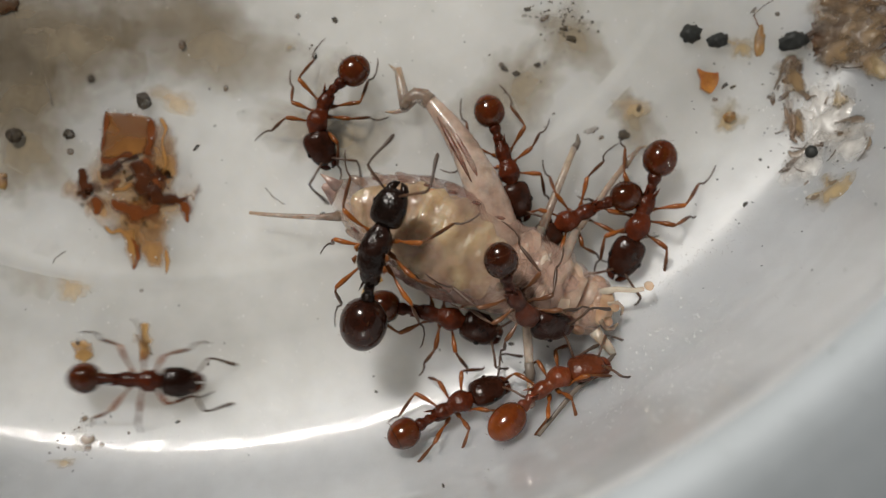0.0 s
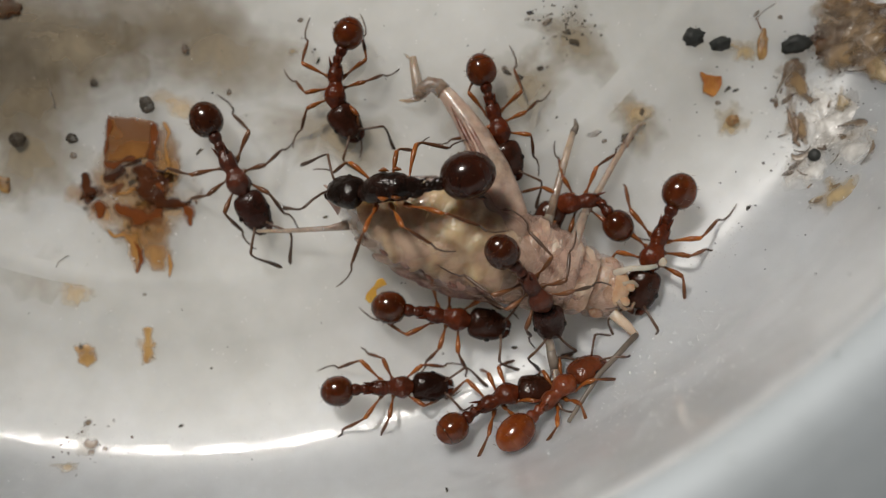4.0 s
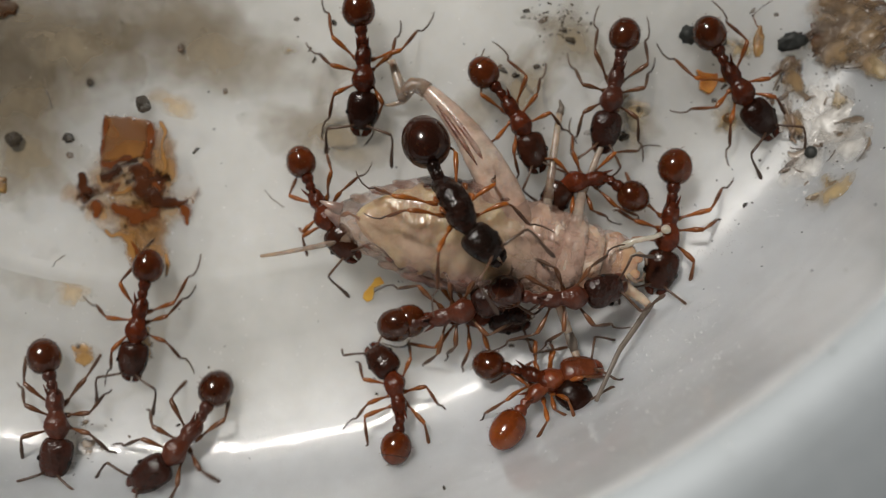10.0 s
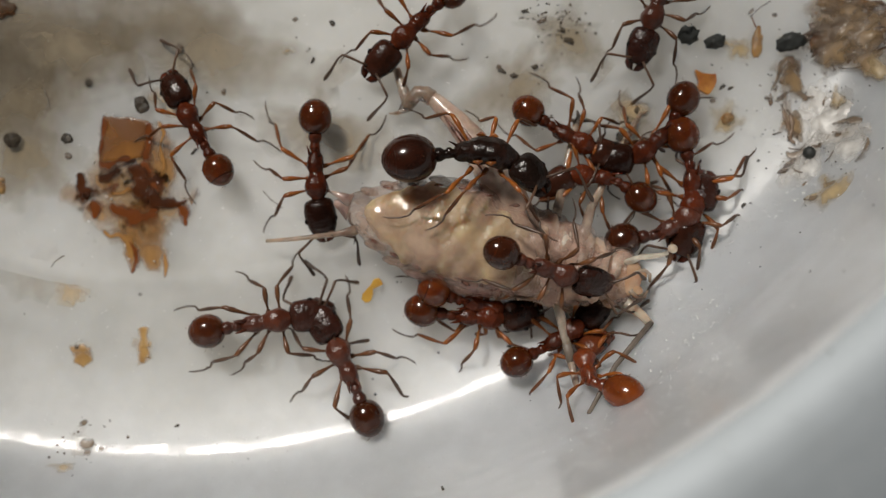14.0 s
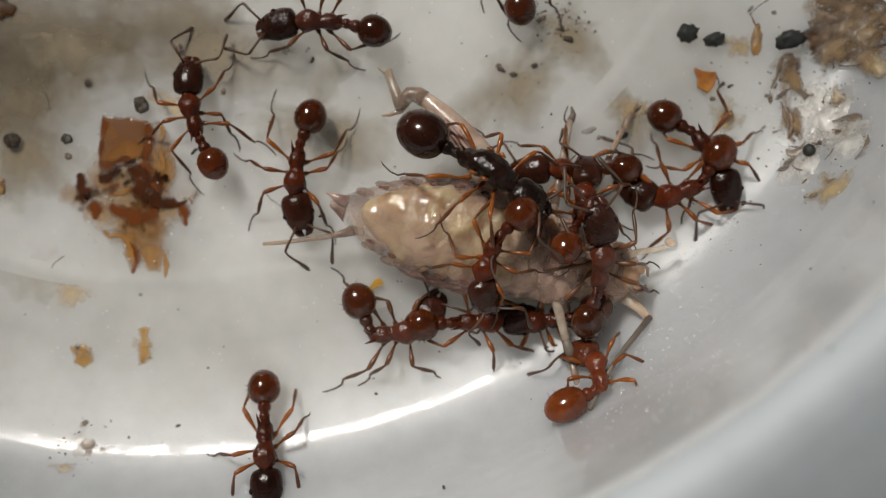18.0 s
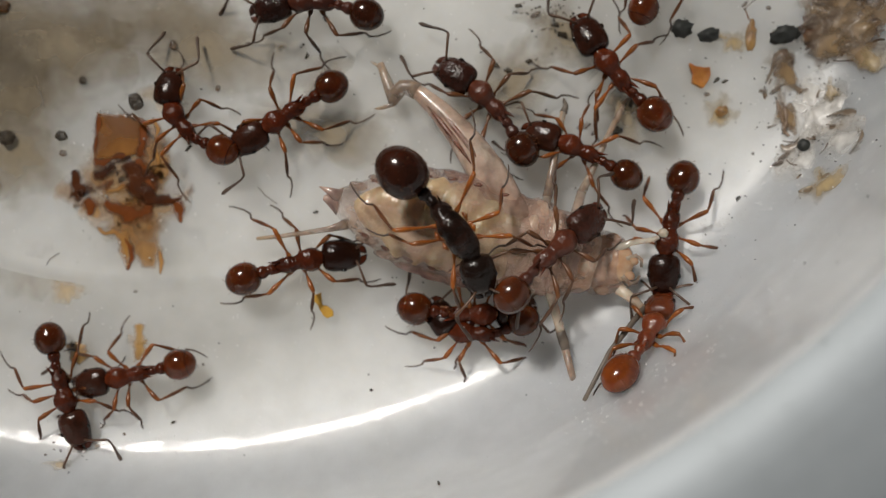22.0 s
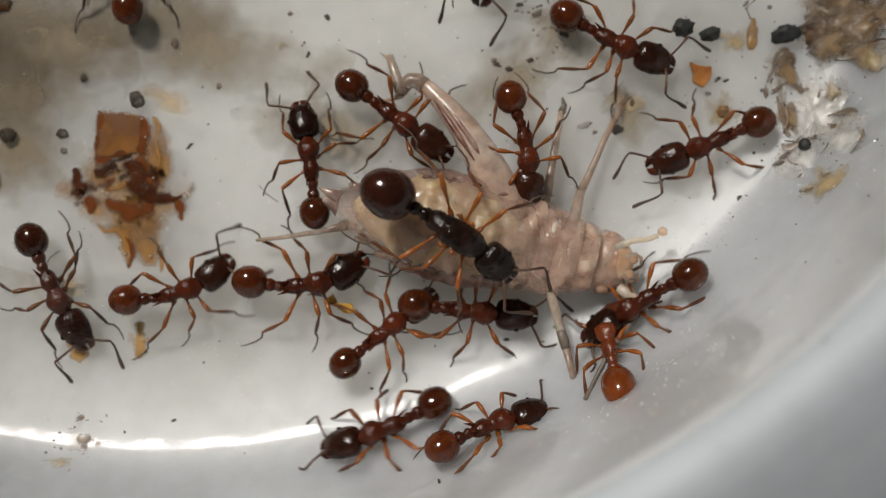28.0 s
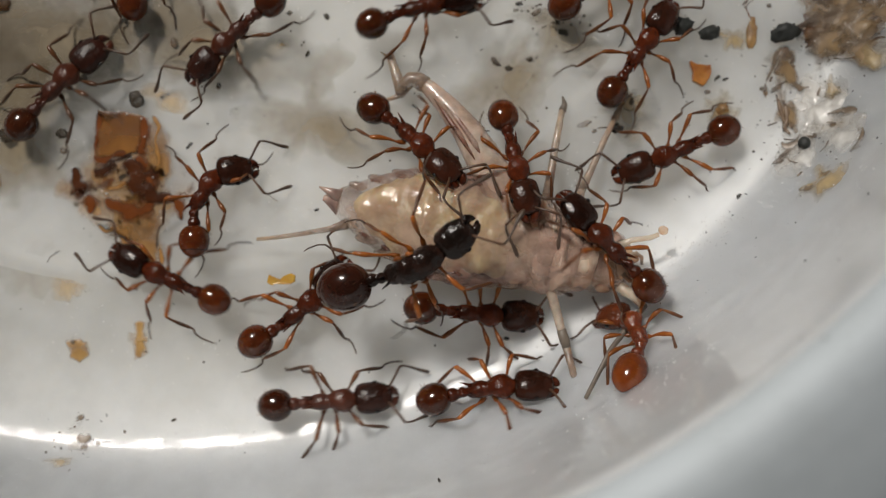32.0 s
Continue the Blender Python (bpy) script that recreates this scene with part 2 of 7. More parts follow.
PINK = shade("pinkish_cricket_rim", (0.420, 0.310, 0.265), 0.28, (0.120, 0.065, 0.056), 650.0, 1.0, 0.060, 1500.0, 0.5, (0.8, 0.45, 0.35), 0.35)
TAN = shade("tan_cricket_leg", (0.430, 0.340, 0.260), 0.34, (0.170, 0.110, 0.080), 700.0, 1.0, 0.030, 2500.0, 0.4, (0.6, 0.35, 0.2), 0.2, thin=(0.45, 1.0))
GLASSY = shade("glassy_leg_skin", (0.560, 0.470, 0.380), 0.24, (0.300, 0.220, 0.180), 500.0, 1.2, 0.040, 1500.0, 0.5, (1.0, 0.6, 0.45), 0.4, thin=(0.35, 0.95))
SHANK = shade("peach_leg_skin", (0.610, 0.475, 0.380), 0.28, (0.400, 0.260, 0.200), 600.0, 1.0, 0.030, 1800.0, 0.5, (1.0, 0.6, 0.4), 0.25, thin=(0.4, 0.95))
MUSCLE = shade("red_brown_muscle_line", (0.190, 0.075, 0.050), 0.4, (0.110, 0.045, 0.032), 1200.0, 1.0, thin=(0.3, 1.0))
FACE = shade("amber_cricket_face", (0.500, 0.350, 0.230), 0.24, (0.330, 0.180, 0.100), 800.0, 1.0, 0.008, 4000.0, 0.3, (0.5, 0.2, 0.1), 0.3)
DIM_LEG = shade("grey_brown_dry_leg", (0.150, 0.120, 0.095), 0.5, (0.085, 0.068, 0.055), 900.0, 1.0)

AMBER = shade("amber_flake", (0.290, 0.125, 0.025), 0.26, (0.155, 0.048, 0.009), 260.0, 1.2, 0.02, 900.0, coat=0.3, thin=(0.55, 1.0), soft=0.30)
GOO = shade("dark_wet_residue", (0.072, 0.020, 0.005), 0.40, (0.020, 0.007, 0.003), 800.0, 1.0, 0.04, 2200.0, coat=0.10, thin=(0.0, 1.55), soft=1.0, spec=0.12)
RUST_GOO = shade("rust_wet_residue", (0.165, 0.045, 0.009), 0.40, (0.070, 0.021, 0.006), 700.0, 1.0, 0.04, 2200.0, coat=0.10, thin=(0.0, 1.3), soft=1.0, spec=0.12)
GOLD_GOO = shade("amber_wet_residue", (0.360, 0.180, 0.045), 0.36, (0.200, 0.075, 0.016), 600.0, 1.0, 0.04, 2000.0, coat=0.12, thin=(0.0, 1.0), soft=1.0, spec=0.3)
TAN_POOL = shade("tan_dried_pool", (0.360, 0.195, 0.068), 0.30, (0.230, 0.100, 0.030), 420.0, 1.0, 0.04, 1300.0, coat=0.25, thin=(0.0, 0.98), soft=0.62)
FILM = shade("pale_yellow_film", (0.580, 0.450, 0.270), 0.30, (0.480, 0.290, 0.110), 300.0, 1.0, 0.05, 1200.0, coat=0.3, thin=(0.0, 1.25), soft=0.40)
DARK_CRUMB = shade("dark_red_crumb", (0.080, 0.026, 0.008), 0.36, (0.030, 0.010, 0.006), 900.0, 1.0, 0.04, 2000.0, coat=0.06, thin=(0.45, 1.0), spec=0.2)
RUST = shade("rust_brown_shred", (0.170, 0.060, 0.015), 0.36, (0.070, 0.022, 0.009), 700.0, 1.0, 0.04, 1600.0, coat=0.1, thin=(0.25, 1.0), spec=0.2)
SOOT = shade("black_green_pellet", (0.030, 0.032, 0.029), 0.6, (0.014, 0.016, 0.015), 1400.0, 1.0, 0.04, 2500.0)
ORANGE_CHIP = shade("orange_chip", (0.440, 0.190, 0.035), 0.40, (0.260, 0.085, 0.016), 900.0, 1.0, 0.10, 2000.0, 0.3, (0.5, 0.2, 0.05), 0.3)
YELLOW_CHIP = shade("ochre_chip", (0.440, 0.255, 0.090), 0.38, (0.240, 0.120, 0.040), 700.0, 1.0, 0.10, 1800.0, 0.3, (0.5, 0.3, 0.1), thin=(0.5, 1.0))
GOLD_CHIP = shade("golden_shred", (0.520, 0.330, 0.060), 0.25, (0.400, 0.210, 0.040), 600.0, 1.0, 0.02, 2500.0, 0.3, (0.5, 0.3, 0.1), 0.3)
OLIVE = shade("olive_tan_scrap", (0.410, 0.310, 0.165), 0.4, (0.270, 0.185, 0.085), 500.0, 1.0, 0.05, 1500.0, thin=(0.0, 1.6), soft=0.45)
GREY_BIT = shade("grey_brown_grit", (0.085, 0.064, 0.044), 0.6, (0.036, 0.027, 0.019), 900.0, 1.0, 0.08, 2500.0, thin=(0.5, 1.0), spec=0.3)
BROWN_BIT = shade("brown_refuse", (0.250, 0.170, 0.115), 0.42, (0.070, 0.040, 0.026), 700.0, 1.0, 0.10, 1800.0, coat=0.15, thin=(0.25, 1.0))
# white of the crystal grains, and of the specks painted as glints
CRYSTAL_GLINT = shade("white_crystal_and_glint", (0.900, 0.900, 0.890), 0.10, (0.800, 0.790, 0.780), 800.0, 1.0, 0.02, 3000.0, 0.3, (0.5, 0.5, 0.5), 0.4)
CRUST = shade("whitish_crust", (0.740, 0.725, 0.700), 0.35, (0.460, 0.410, 0.350), 700.0, 1.1, 0.12, 1600.0, coat=0.3, thin=(0.1, 1.0), soft=0.35)
STAIN_HALO = shade("faint_brown_halo", (0.410, 0.262, 0.120), 0.34, (0.300, 0.160, 0.060), 260.0, 1.0, 0.03, 1300.0, coat=0.2, thin=(0.0, 0.9), soft=0.55)
OCHRE_SOFT = shade("soft_ochre_food", (0.440, 0.270, 0.100), 0.40, (0.270, 0.140, 0.045), 900.0, 1.0, 0.06, 1800.0, coat=0.1, thin=(0.0, 1.3), soft=0.85, spec=0.3)
BROWN_WET = shade("grey_brown_wet_crust", (0.200, 0.145, 0.095), 0.40, (0.045, 0.030, 0.020), 900.0, 1.0, 0.05, 2000.0, coat=0.1, thin=(0.0, 1.3), soft=0.95, spec=0.3)
HEAP_FILM = shade("brown_wet_film", (0.270, 0.180, 0.090), 0.50, (0.085, 0.048, 0.026), 420.0, 1.2, 0.05, 1300.0, coat=0.04, thin=(0.0, 1.9), soft=0.45, spec=0.3)
SMEAR = shade("dirty_smear", (0.400, 0.350, 0.285), 0.4, (0.240, 0.195, 0.150), 260.0, 1.0, 0.03, 1500.0, coat=0.2, thin=(0.0, 0.62), soft=0.40)
# grime colour, also used to paint the floor darker where light falls off
GRIME_SHADE = shade("grime_and_dimness", (0.270, 0.210, 0.125), 0.45, (0.170, 0.122, 0.066), 140.0, 1.0, coat=0.2, thin=(0.0, 1.15), soft=0.55)
STAIN = shade("rust_stain", (0.480, 0.260, 0.080), 0.32, (0.250, 0.095, 0.020), 420.0, 1.0, 0.05, 1000.0, coat=0.2, thin=(0.0, 1.15), soft=0.40)
RESIDUE = shade("rusty_dried_residue", (0.500, 0.265, 0.070), 0.30, (0.320, 0.125, 0.028), 380.0, 1.0, 0.06, 1400.0, coat=0.25, thin=(0.0, 2.2), soft=0.45)
nt = RESIDUE.node_tree
pos = nt.nodes.new("ShaderNodeTexCoord")
veins = nt.nodes.new("ShaderNodeTexNoise")
veins.inputs["Scale"].default_value, veins.inputs["Detail"].default_value, veins.inputs["Distortion"].default_value = 620.0, 7, 1.6
tint = nt.nodes.new("ShaderNodeMapRange")
tint.inputs["From Min"].default_value, tint.inputs["From Max"].default_value = 0.51, 0.60
blend = nt.nodes.new("ShaderNodeMix")
blend.data_type = "RGBA"
blend.inputs["B"].default_value = (0.105, 0.033, 0.009, 1)
old = nt.nodes["Principled BSDF"].inputs["Base Color"].links[0].from_socket
nt.links.new(pos.outputs["Object"], veins.inputs["Vector"])
nt.links.new(veins.outputs["Fac"], tint.inputs["Value"])
nt.links.new(tint.outputs["Result"], blend.inputs["Factor"])
nt.links.new(old, blend.inputs["A"])
nt.links.new(blend.outputs["Result"], nt.nodes["Principled BSDF"].inputs["Base Color"])
dense, cover = nt.nodes.new("ShaderNodeMath"), nt.nodes.new("ShaderNodeMath")
dense.operation, cover.operation = "MULTIPLY_ADD", "MULTIPLY"
dense.inputs[1].default_value, dense.inputs[2].default_value = 0.90, 0.10
old = nt.nodes["Principled BSDF"].inputs["Alpha"].links[0].from_socket
nt.links.new(tint.outputs["Result"], dense.inputs[0])
nt.links.new(dense.outputs[0], cover.inputs[0])
nt.links.new(old, cover.inputs[1])
nt.links.new(cover.outputs[0], nt.nodes["Principled BSDF"].inputs["Alpha"])
BRISTLE = shade("brown_bristle", (0.170, 0.085, 0.035), 0.5, (0.110, 0.050, 0.020), 2500.0, spec=0.1)
HAIR = shade("fine_grey_hair", (0.180, 0.160, 0.140), 0.5)


# ---- mesh helpers, in drawing units ----
def mesh_of(bm, name, material):
    for v in bm.verts:
        v.co *= U
    bmesh.ops.recalc_face_normals(bm, faces=bm.faces)
    me = bpy.data.meshes.new(name)
    bm.to_mesh(me)
    bm.free()
    me.materials.append(material)
    me.shade_smooth()
    return me


def part(name, bm, material, parent, label="", at=None):
    """Links a bmesh as one mesh object under a thing or a part."""
    ob = new(name, mesh_of(bm, name, material) if isinstance(bm, bmesh.types.BMesh) else bm)
    ob.parent = parent
    if at is not None:
        ob.matrix_basis = at
    return tagged(ob, label)


def thing(name, label, category, group="", kind="", data=None):
    return tagged(new(name, data), label, category, group, kind)


def lathe(rings, seg=18, bm=None, lump=0.0, seed=0.0):
    """A closed body along x: rings of (x, y, z, half width, half height)."""
    bm = bm or bmesh.new()
    loops = []
    for x, y, z, a, b in rings:
        loop = []
        for i in range(seg):
            th = 2 * math.pi * i / seg
            k = 1 + lump * noise.noise((x * 0.05 + seed, math.cos(th) * 1.7, math.sin(th) * 1.7))
            loop.append(bm.verts.new((x, y + a * k * math.cos(th), z + b * k * math.sin(th))))
        loops.append(loop)
    for p, q in zip(loops, loops[1:]):
        for i in range(seg):
            j = (i + 1) % seg
            bm.faces.new((p[i], p[j], q[j], q[i]))
    bm.faces.new(loops[0])
    bm.faces.new(loops[-1][::-1])
    return bm


def tube(points, radii, seg=8, bm=None):
    """A tapered limb along a line of points."""
    bm = bm or bmesh.new()
    pts = [Vector(p) for p in points]
    loops = []
    for i, p in enumerate(pts):
        d = (pts[min(i + 1, len(pts) - 1)] - pts[max(i - 1, 0)]).normalized()
        side = d.cross(Vector((0, 0, 1)))
        side = side.normalized() if side.length > 1e-4 else Vector((1, 0, 0))
        up = side.cross(d)
        loops.append([bm.verts.new(p + radii[i] * (math.cos(2 * math.pi * k / seg) * side + math.sin(2 * math.pi * k / seg) * up)) for k in range(seg)])
    for p, q in zip(loops, loops[1:]):
        for k in range(seg):
            j = (k + 1) % seg
            bm.faces.new((p[k], p[j], q[j], q[k]))
    bm.faces.new(loops[0])
    bm.faces.new(loops[-1][::-1])
    return bm


def ball(a, b, c, lump=0.0, seed=0.0, seg=14, bm=None, at=(0, 0, 0)):
    bm2 = bmesh.new()
    bmesh.ops.create_uvsphere(bm2, u_segments=seg, v_segments=max(6, seg * 2 // 3), radius=1)
    for v in bm2.verts:
        k = 1 + lump * noise.noise(v.co * 1.6 + Vector((seed, seed * 1.7, 0))) + 0.5 * lump * noise.noise(v.co * 4.1 + Vector((seed, 3, 0)))
        v.co = Vector((v.co.x * a * k, v.co.y * b * k, v.co.z * c * k)) + Vector(at)
    return bm2


def egg(x0, x1, width, height, z=0.0, blunt=0.5, n=11):
    """Rings of an egg from x0 to x1; blunt above 0.5 puts the widest place further on."""
    rings = []
    for i in range(n + 1):
        f = 0.5 - 0.5 * math.cos(math.pi * i / n)
        g = f ** (math.log(0.5) / math.log(blunt))
        r = max(0.02, math.sqrt(max(0.0, 4 * g * (1 - g))))
        rings.append((x0 + (x1 - x0) * f, 0, z, width * r, height * r))
    return rings


# ---- the cup: floor, ring, rounded corner, wall and lip in one turned form ----
AXIS = (-484.0, 1006.0)
TOP = 560.0
# floor with a low ring, a wide rounded corner, the wall
PROFILE = ([(20.0, 0.0), (300, 0), (600, 0), (900, 0), (1030, 0), (1042, 1.2), (1052, 3.2), (1060, 4.0), (1068, 3.2), (1080, 1.0), (1094, 0), (1200, 0)]
           + [(1265 + 200 * math.sin(radians(a)), 200 - 200 * math.cos(radians(a))) for a in range(0, 89, 4)]
           + [(1468, 280), (1471, 380), (1474, 480), (1475.5, 530)])


def cup_height(r):
    if r < 1265:
        return 0.0
    for (r0, z0), (r1, z1) in zip(PROFILE, PROFILE[1:]):
        if r <= r1:
            return z0 + (z1 - z0) * (r - r0) / (r1 - r0)
    return 2000.0


def seat(x, y, lift=0.0):
    """The place on the cup under the plan's point (x, y), drawn as seen from the lens's height, and the cup's normal there."""
    fx, fy = x - 784.0, 441.0 - y
    for z in range(0, 700, 2):
        px, py = fx * (1 - z / 1761), fy * (1 - z / 1761)
        r = math.hypot(px - AXIS[0], py - AXIS[1])
        if z >= cup_height(r) + lift - 1e-6:
            break
    d = math.sin(math.atan((cup_height(r + 4) - cup_height(r - 4)) / 8)) if r < 1462 else 0.99
    out = Vector(((px - AXIS[0]) / r, (py - AXIS[1]) / r, 0))
    nrm = (Vector((0, 0, 1)) * math.sqrt(1 - d * d) - out * d).normalized()
    return Vector((px, py, z)) * U, nrm


def seated(x, y, turn=0.0, lift=0.0):
    p, nrm = seat(x, y)
    q = Vector((0, 0, 1)).rotation_difference(nrm)
    return Matrix.Translation(p + nrm * lift * U) @ q.to_matrix().to_4x4() @ pose(0, 0, 0, 0, 0, turn)


def turned(rings, name, material, closed=True, steps=256):
    bm = bmesh.new()
    loops = []
    for r, z in rings:
        loops.append([bm.verts.new((AXIS[0] + r * math.cos(2 * math.pi * i / steps), AXIS[1] + r * math.sin(2 * math.pi * i / steps), z)) for i in range(steps)])
    for p, q in zip(loops, loops[1:]):
        for i in range(steps):
            j = (i + 1) % steps
            bm.faces.new((p[i], p[j], q[j], q[i]))
    if closed:
        bm.faces.new(loops[0])
        bm.faces.new(loops[-1])
    return new(name, mesh_of(bm, name, material))


lip = [(1475.5, 530), (1478, 548), (1485, TOP + 6), (1498, TOP + 16), (1516, TOP + 20), (1545, TOP + 17), (1580, TOP + 7), (1620, TOP - 4), (1660, TOP - 16), (1740, TOP - 45), (1840, TOP - 120), (1850, -300)]
# the outer skin: a thick floor, thinner walls
shell = [(1502, 527), (1496, 300)] + [(1265 + 226 * math.sin(radians(a)), 200 - 226 * math.cos(radians(a))) for a in range(88, 30, -8)] + [(1332, -80), (1290, -300), (20, -300)]
cup = turned(PROFILE + shell, "cup", PLASTIC)
tagged(cup, "milky white plastic cup, soiled on its floor", "cup", kind="structure")
core = turned([(20.0, -62.0), (700, -62), (1290, -62), (1290, -80), (20, -80)], "cup_floor_core", CORE)
tagged(core, "white opaque core inside the cup's floor", "cup", kind="structure")

rim = turned(lip, "cup_rim", RIM, closed=False)
tagged(rim, "bluish-white matt plastic rim of the cup", "cup", kind="structure")

bm = bmesh.new()
bmesh.ops.create_grid(bm, x_segments=2, y_segments=2, size=12000)
for v in bm.verts:
    v.co.z = -301
table = tagged(new("ground", mesh_of(bm, "ground", TABLE)), "plain grey table top under the cup", "table", kind="structure")


# ---- ants ----
SHAPES = {
    "worker": dict(meso=[(-47, 0, 3, 5, 5), (-44, 0, 4, 9, 9), (-37, 0, 5, 13, 12), (-27, 0, 6, 15, 14.5), (-17, 0, 6, 14.5, 14), (-9, 0, 3, 12.5, 11.5), (-5, 0, 4, 13.5, 12.5), (1, 0, 6, 16.5, 15.5), (8, 0, 7, 19.5, 17.5),
                         (16, 0, 6.5, 21.5, 18), (23, 0, 5, 21, 17), (30, 0, 3, 17.5, 14), (36, 0, 1, 12, 10.5), (41, 0, -1, 8, 8), (46, 0, -1, 7, 7)],
                   neck=40, waist=-42, tail=96, tail_w=29.5, tail_h=26.5, head_l=67, head_w=28.5, head_h=20, ride=38, reach=1.0, spine=13),
    "queen": dict(meso=[(-58, 0, 6, 7, 8), (-54, 0, 8, 13, 14), (-46, 0, 10, 17, 18), (-38, 0, 13, 18, 19), (-33, 0, 14, 17, 18), (-28, 0, 16, 21, 22), (-14, 0, 17, 24, 24), (-4, 0, 18, 24.5, 24), (0, 0, 18, 24, 23),
                        (6, 0, 18, 26, 25), (24, 0, 14, 25, 23), (38, 0, 8, 21, 19), (42, 0, 7, 18, 16), (50, 0, 4, 13, 13), (56, 0, 2, 8, 8)],
                  neck=52, waist=-54, tail=128, tail_w=42, tail_h=39, head_l=65, head_w=30, head_h=24, ride=55, reach=1.25, spine=14),
}
SHAPES["dark"] = SHAPES["worker"]
SHAPES["orange"] = dict(SHAPES["worker"], tail=114, tail_w=31.5, tail_h=29)


def bristles(rings, count, seed, length):
    """Fine bristles standing on the upper side of a body of rings."""
    rng = random.Random(seed)
    bm = bmesh.new()
    for _ in range(count):
        x, y, z, a, b = rings[rng.randrange(2, len(rings) - 1)]
        th = rng.uniform(0.15, math.pi - 0.15)
        x += rng.uniform(-3, 3)
        p = Vector((x, y + a * math.cos(th) * 0.97, z + b * math.sin(th) * 0.97))
        d = Vector((rng.uniform(-0.6, 0.2), math.cos(th), math.sin(th))).normalized() * length * rng.uniform(0.6, 1.1)
        tube([p, p + d * 0.6, p + d + Vector((-1.2, 0, 0))], [0.45, 0.32, 0.1], 4, bm)
    return bm


def build_ant(kind, skin):
    g = SHAPES[kind]
    label = {"worker": "glossy red-brown worker ant with dark head and amber legs", "dark": "dark brown worker ant with a blackish head", "orange": "orange-brown worker ant curled with a swollen amber gaster",
             "queen": "large black-brown ant queen with wing scars"}[kind]
    root = thing("ant_queen" if kind == "queen" else "worker_ant", label, "ant", "ants in the cup")
    bm = lathe(g["meso"], 22, lump=0.16, seed=2.0)
    for s in (-1, 1):
        tube([(g["waist"] + 6, s * 7, 12), (g["waist"] - 3, s * 9, 18), (g["waist"] - g["spine"], s * 11, 23)], [3.6, 2.4, 0.5], 6, bm)
    part("mesosoma", bm, skin["body"], root)
    if kind == "queen":
        for s in (-1, 1):
            for x in (8, -14):
                part("wing_scar", tube([(x + 8, s * 26, 28), (x, s * 29, 27), (x - 8, s * 27, 25)], [1.5, 4.5, 1.0], 6), RED["leg"], root, "pale torn wing stub")
    # gaster with its two-knotted waist
    gaster = part("gaster", lathe(egg(-32, -g["tail"], g["tail_w"], g["tail_h"], 2, 0.47), 24), skin["gaster"], root, "", pose(g["waist"] * U, 0, 4 * U))
    bm = lathe([(5, 0, -1, 7, 6), (-3, 0, 0, 7, 7), (-8, 0, 3, 9, 10.5), (-13, 0, 3, 9.5, 11), (-17, 0, 1, 7.8, 8), (-20, 0, 1, 8.6, 8.6), (-25, 0, 2, 11.5, 12), (-31, 0, 2, 12, 12.5), (-37, 0, 1, 10, 10)], 16, lump=0.12, seed=5.0)
    part("petiole", bm, skin["body"], gaster)
    part("bristles", bristles(egg(-32, -g["tail"], g["tail_w"], g["tail_h"], 2, 0.47), 34, 3, 7.0), BRISTLE, gaster, "fine brown bristles")
    for f in (0.76,):
        x = -32 + (-g["tail"] + 32) * f
        w = 2 * math.sqrt((f ** 0.918) * (1 - f ** 0.918))
        bm = lathe([(x + 2, 0, 2, g["tail_w"] * w * 1.000, g["tail_h"] * w * 1.000), (x, 0, 2, g["tail_w"] * w * 1.006, g["tail_h"] * w * 1.006), (x - 1.5, 0, 2, g["tail_w"] * w * 0.97, g["tail_h"] * w * 0.97)], 24)
        part("gaster_band", bm, skin["gaster"], gaster)
    # head
    hl, hw, hh = g["head_l"], g["head_w"], g["head_h"]
    rings = [(-0.05, 0.34, 0.25), (-0.03, 0.58, 0.45), (0.02, 0.80, 0.72), (0.10, 0.93, 0.90), (0.24, 0.99, 1.0), (0.42, 1.0, 1.0), (0.58, 0.97, 0.94), (0.72, 0.89, 0.82), (0.84, 0.77, 0.64), (0.93, 0.62, 0.45), (0.97, 0.42, 0.28)]
    head = part("head", lathe([(f * hl, 0, 0, a * hw, b * hh) for f, a, b in rings], 22, lump=0.04), skin["head"], root, "", pose(g["neck"] * U, 0, 0))
    for s in (-1, 1):
        part("eye", ball(5.2, 3.2, 5.2, 0, 0, 10), EYE_BLACK, head, "", pose(hl * 0.52 * U, s * hw * 0.93 * U, 5 * U))
        bm = tube([(hl * 0.86, s * hw * 0.42, -3), (hl * 0.97, s * hw * 0.40, -5), (hl * 1.07, s * hw * 0.26, -7), (hl * 1.15, s * hw * 0.05, -8)], [8.6, 8.2, 6.4, 1.5], 8)
        part("mandible", bm, skin["body"], head, "red-brown closed jaw")
        k = 1.1 if kind == "queen" else 1.0
        bm = tube([(0, 0, 0), (6, s * 8, 5), (16 * k, s * 24 * k, 10), (24 * k, s * 37 * k, 10), (27 * k, s * 40 * k, 9)], [2.2, 2.2, 2.3, 2.7, 2.2], 7)
        ante = part("antenna", bm, DARK["tibia"], head, "", pose(hl * 0.84 * U, s * hw * 0.36 * U, hh * 0.45 * U))
        pts = [(27, 40, 9), (36, 40, 4), (47, 37, -2), (58, 33, -8), (68, 30, -13), (77, 28, -17), (81, 27, -19)]
        bm = tube([(x * k, s * y * k, z) for x, y, z in pts], [2.0, 2.0, 2.3, 2.8, 3.7, 3.6, 1.2], 7)
        part("antennal_club", bm, skin["tarsus"], ante, "dark elbowed antenna tip")
    # legs
    coxae = {"front": (20, 12, -10, 58, 0.80, 34), "mid": (0, 11, -12, 92, 0.80, -28), "hind": (-20, 11, -12, 128, 0.98, -44)}
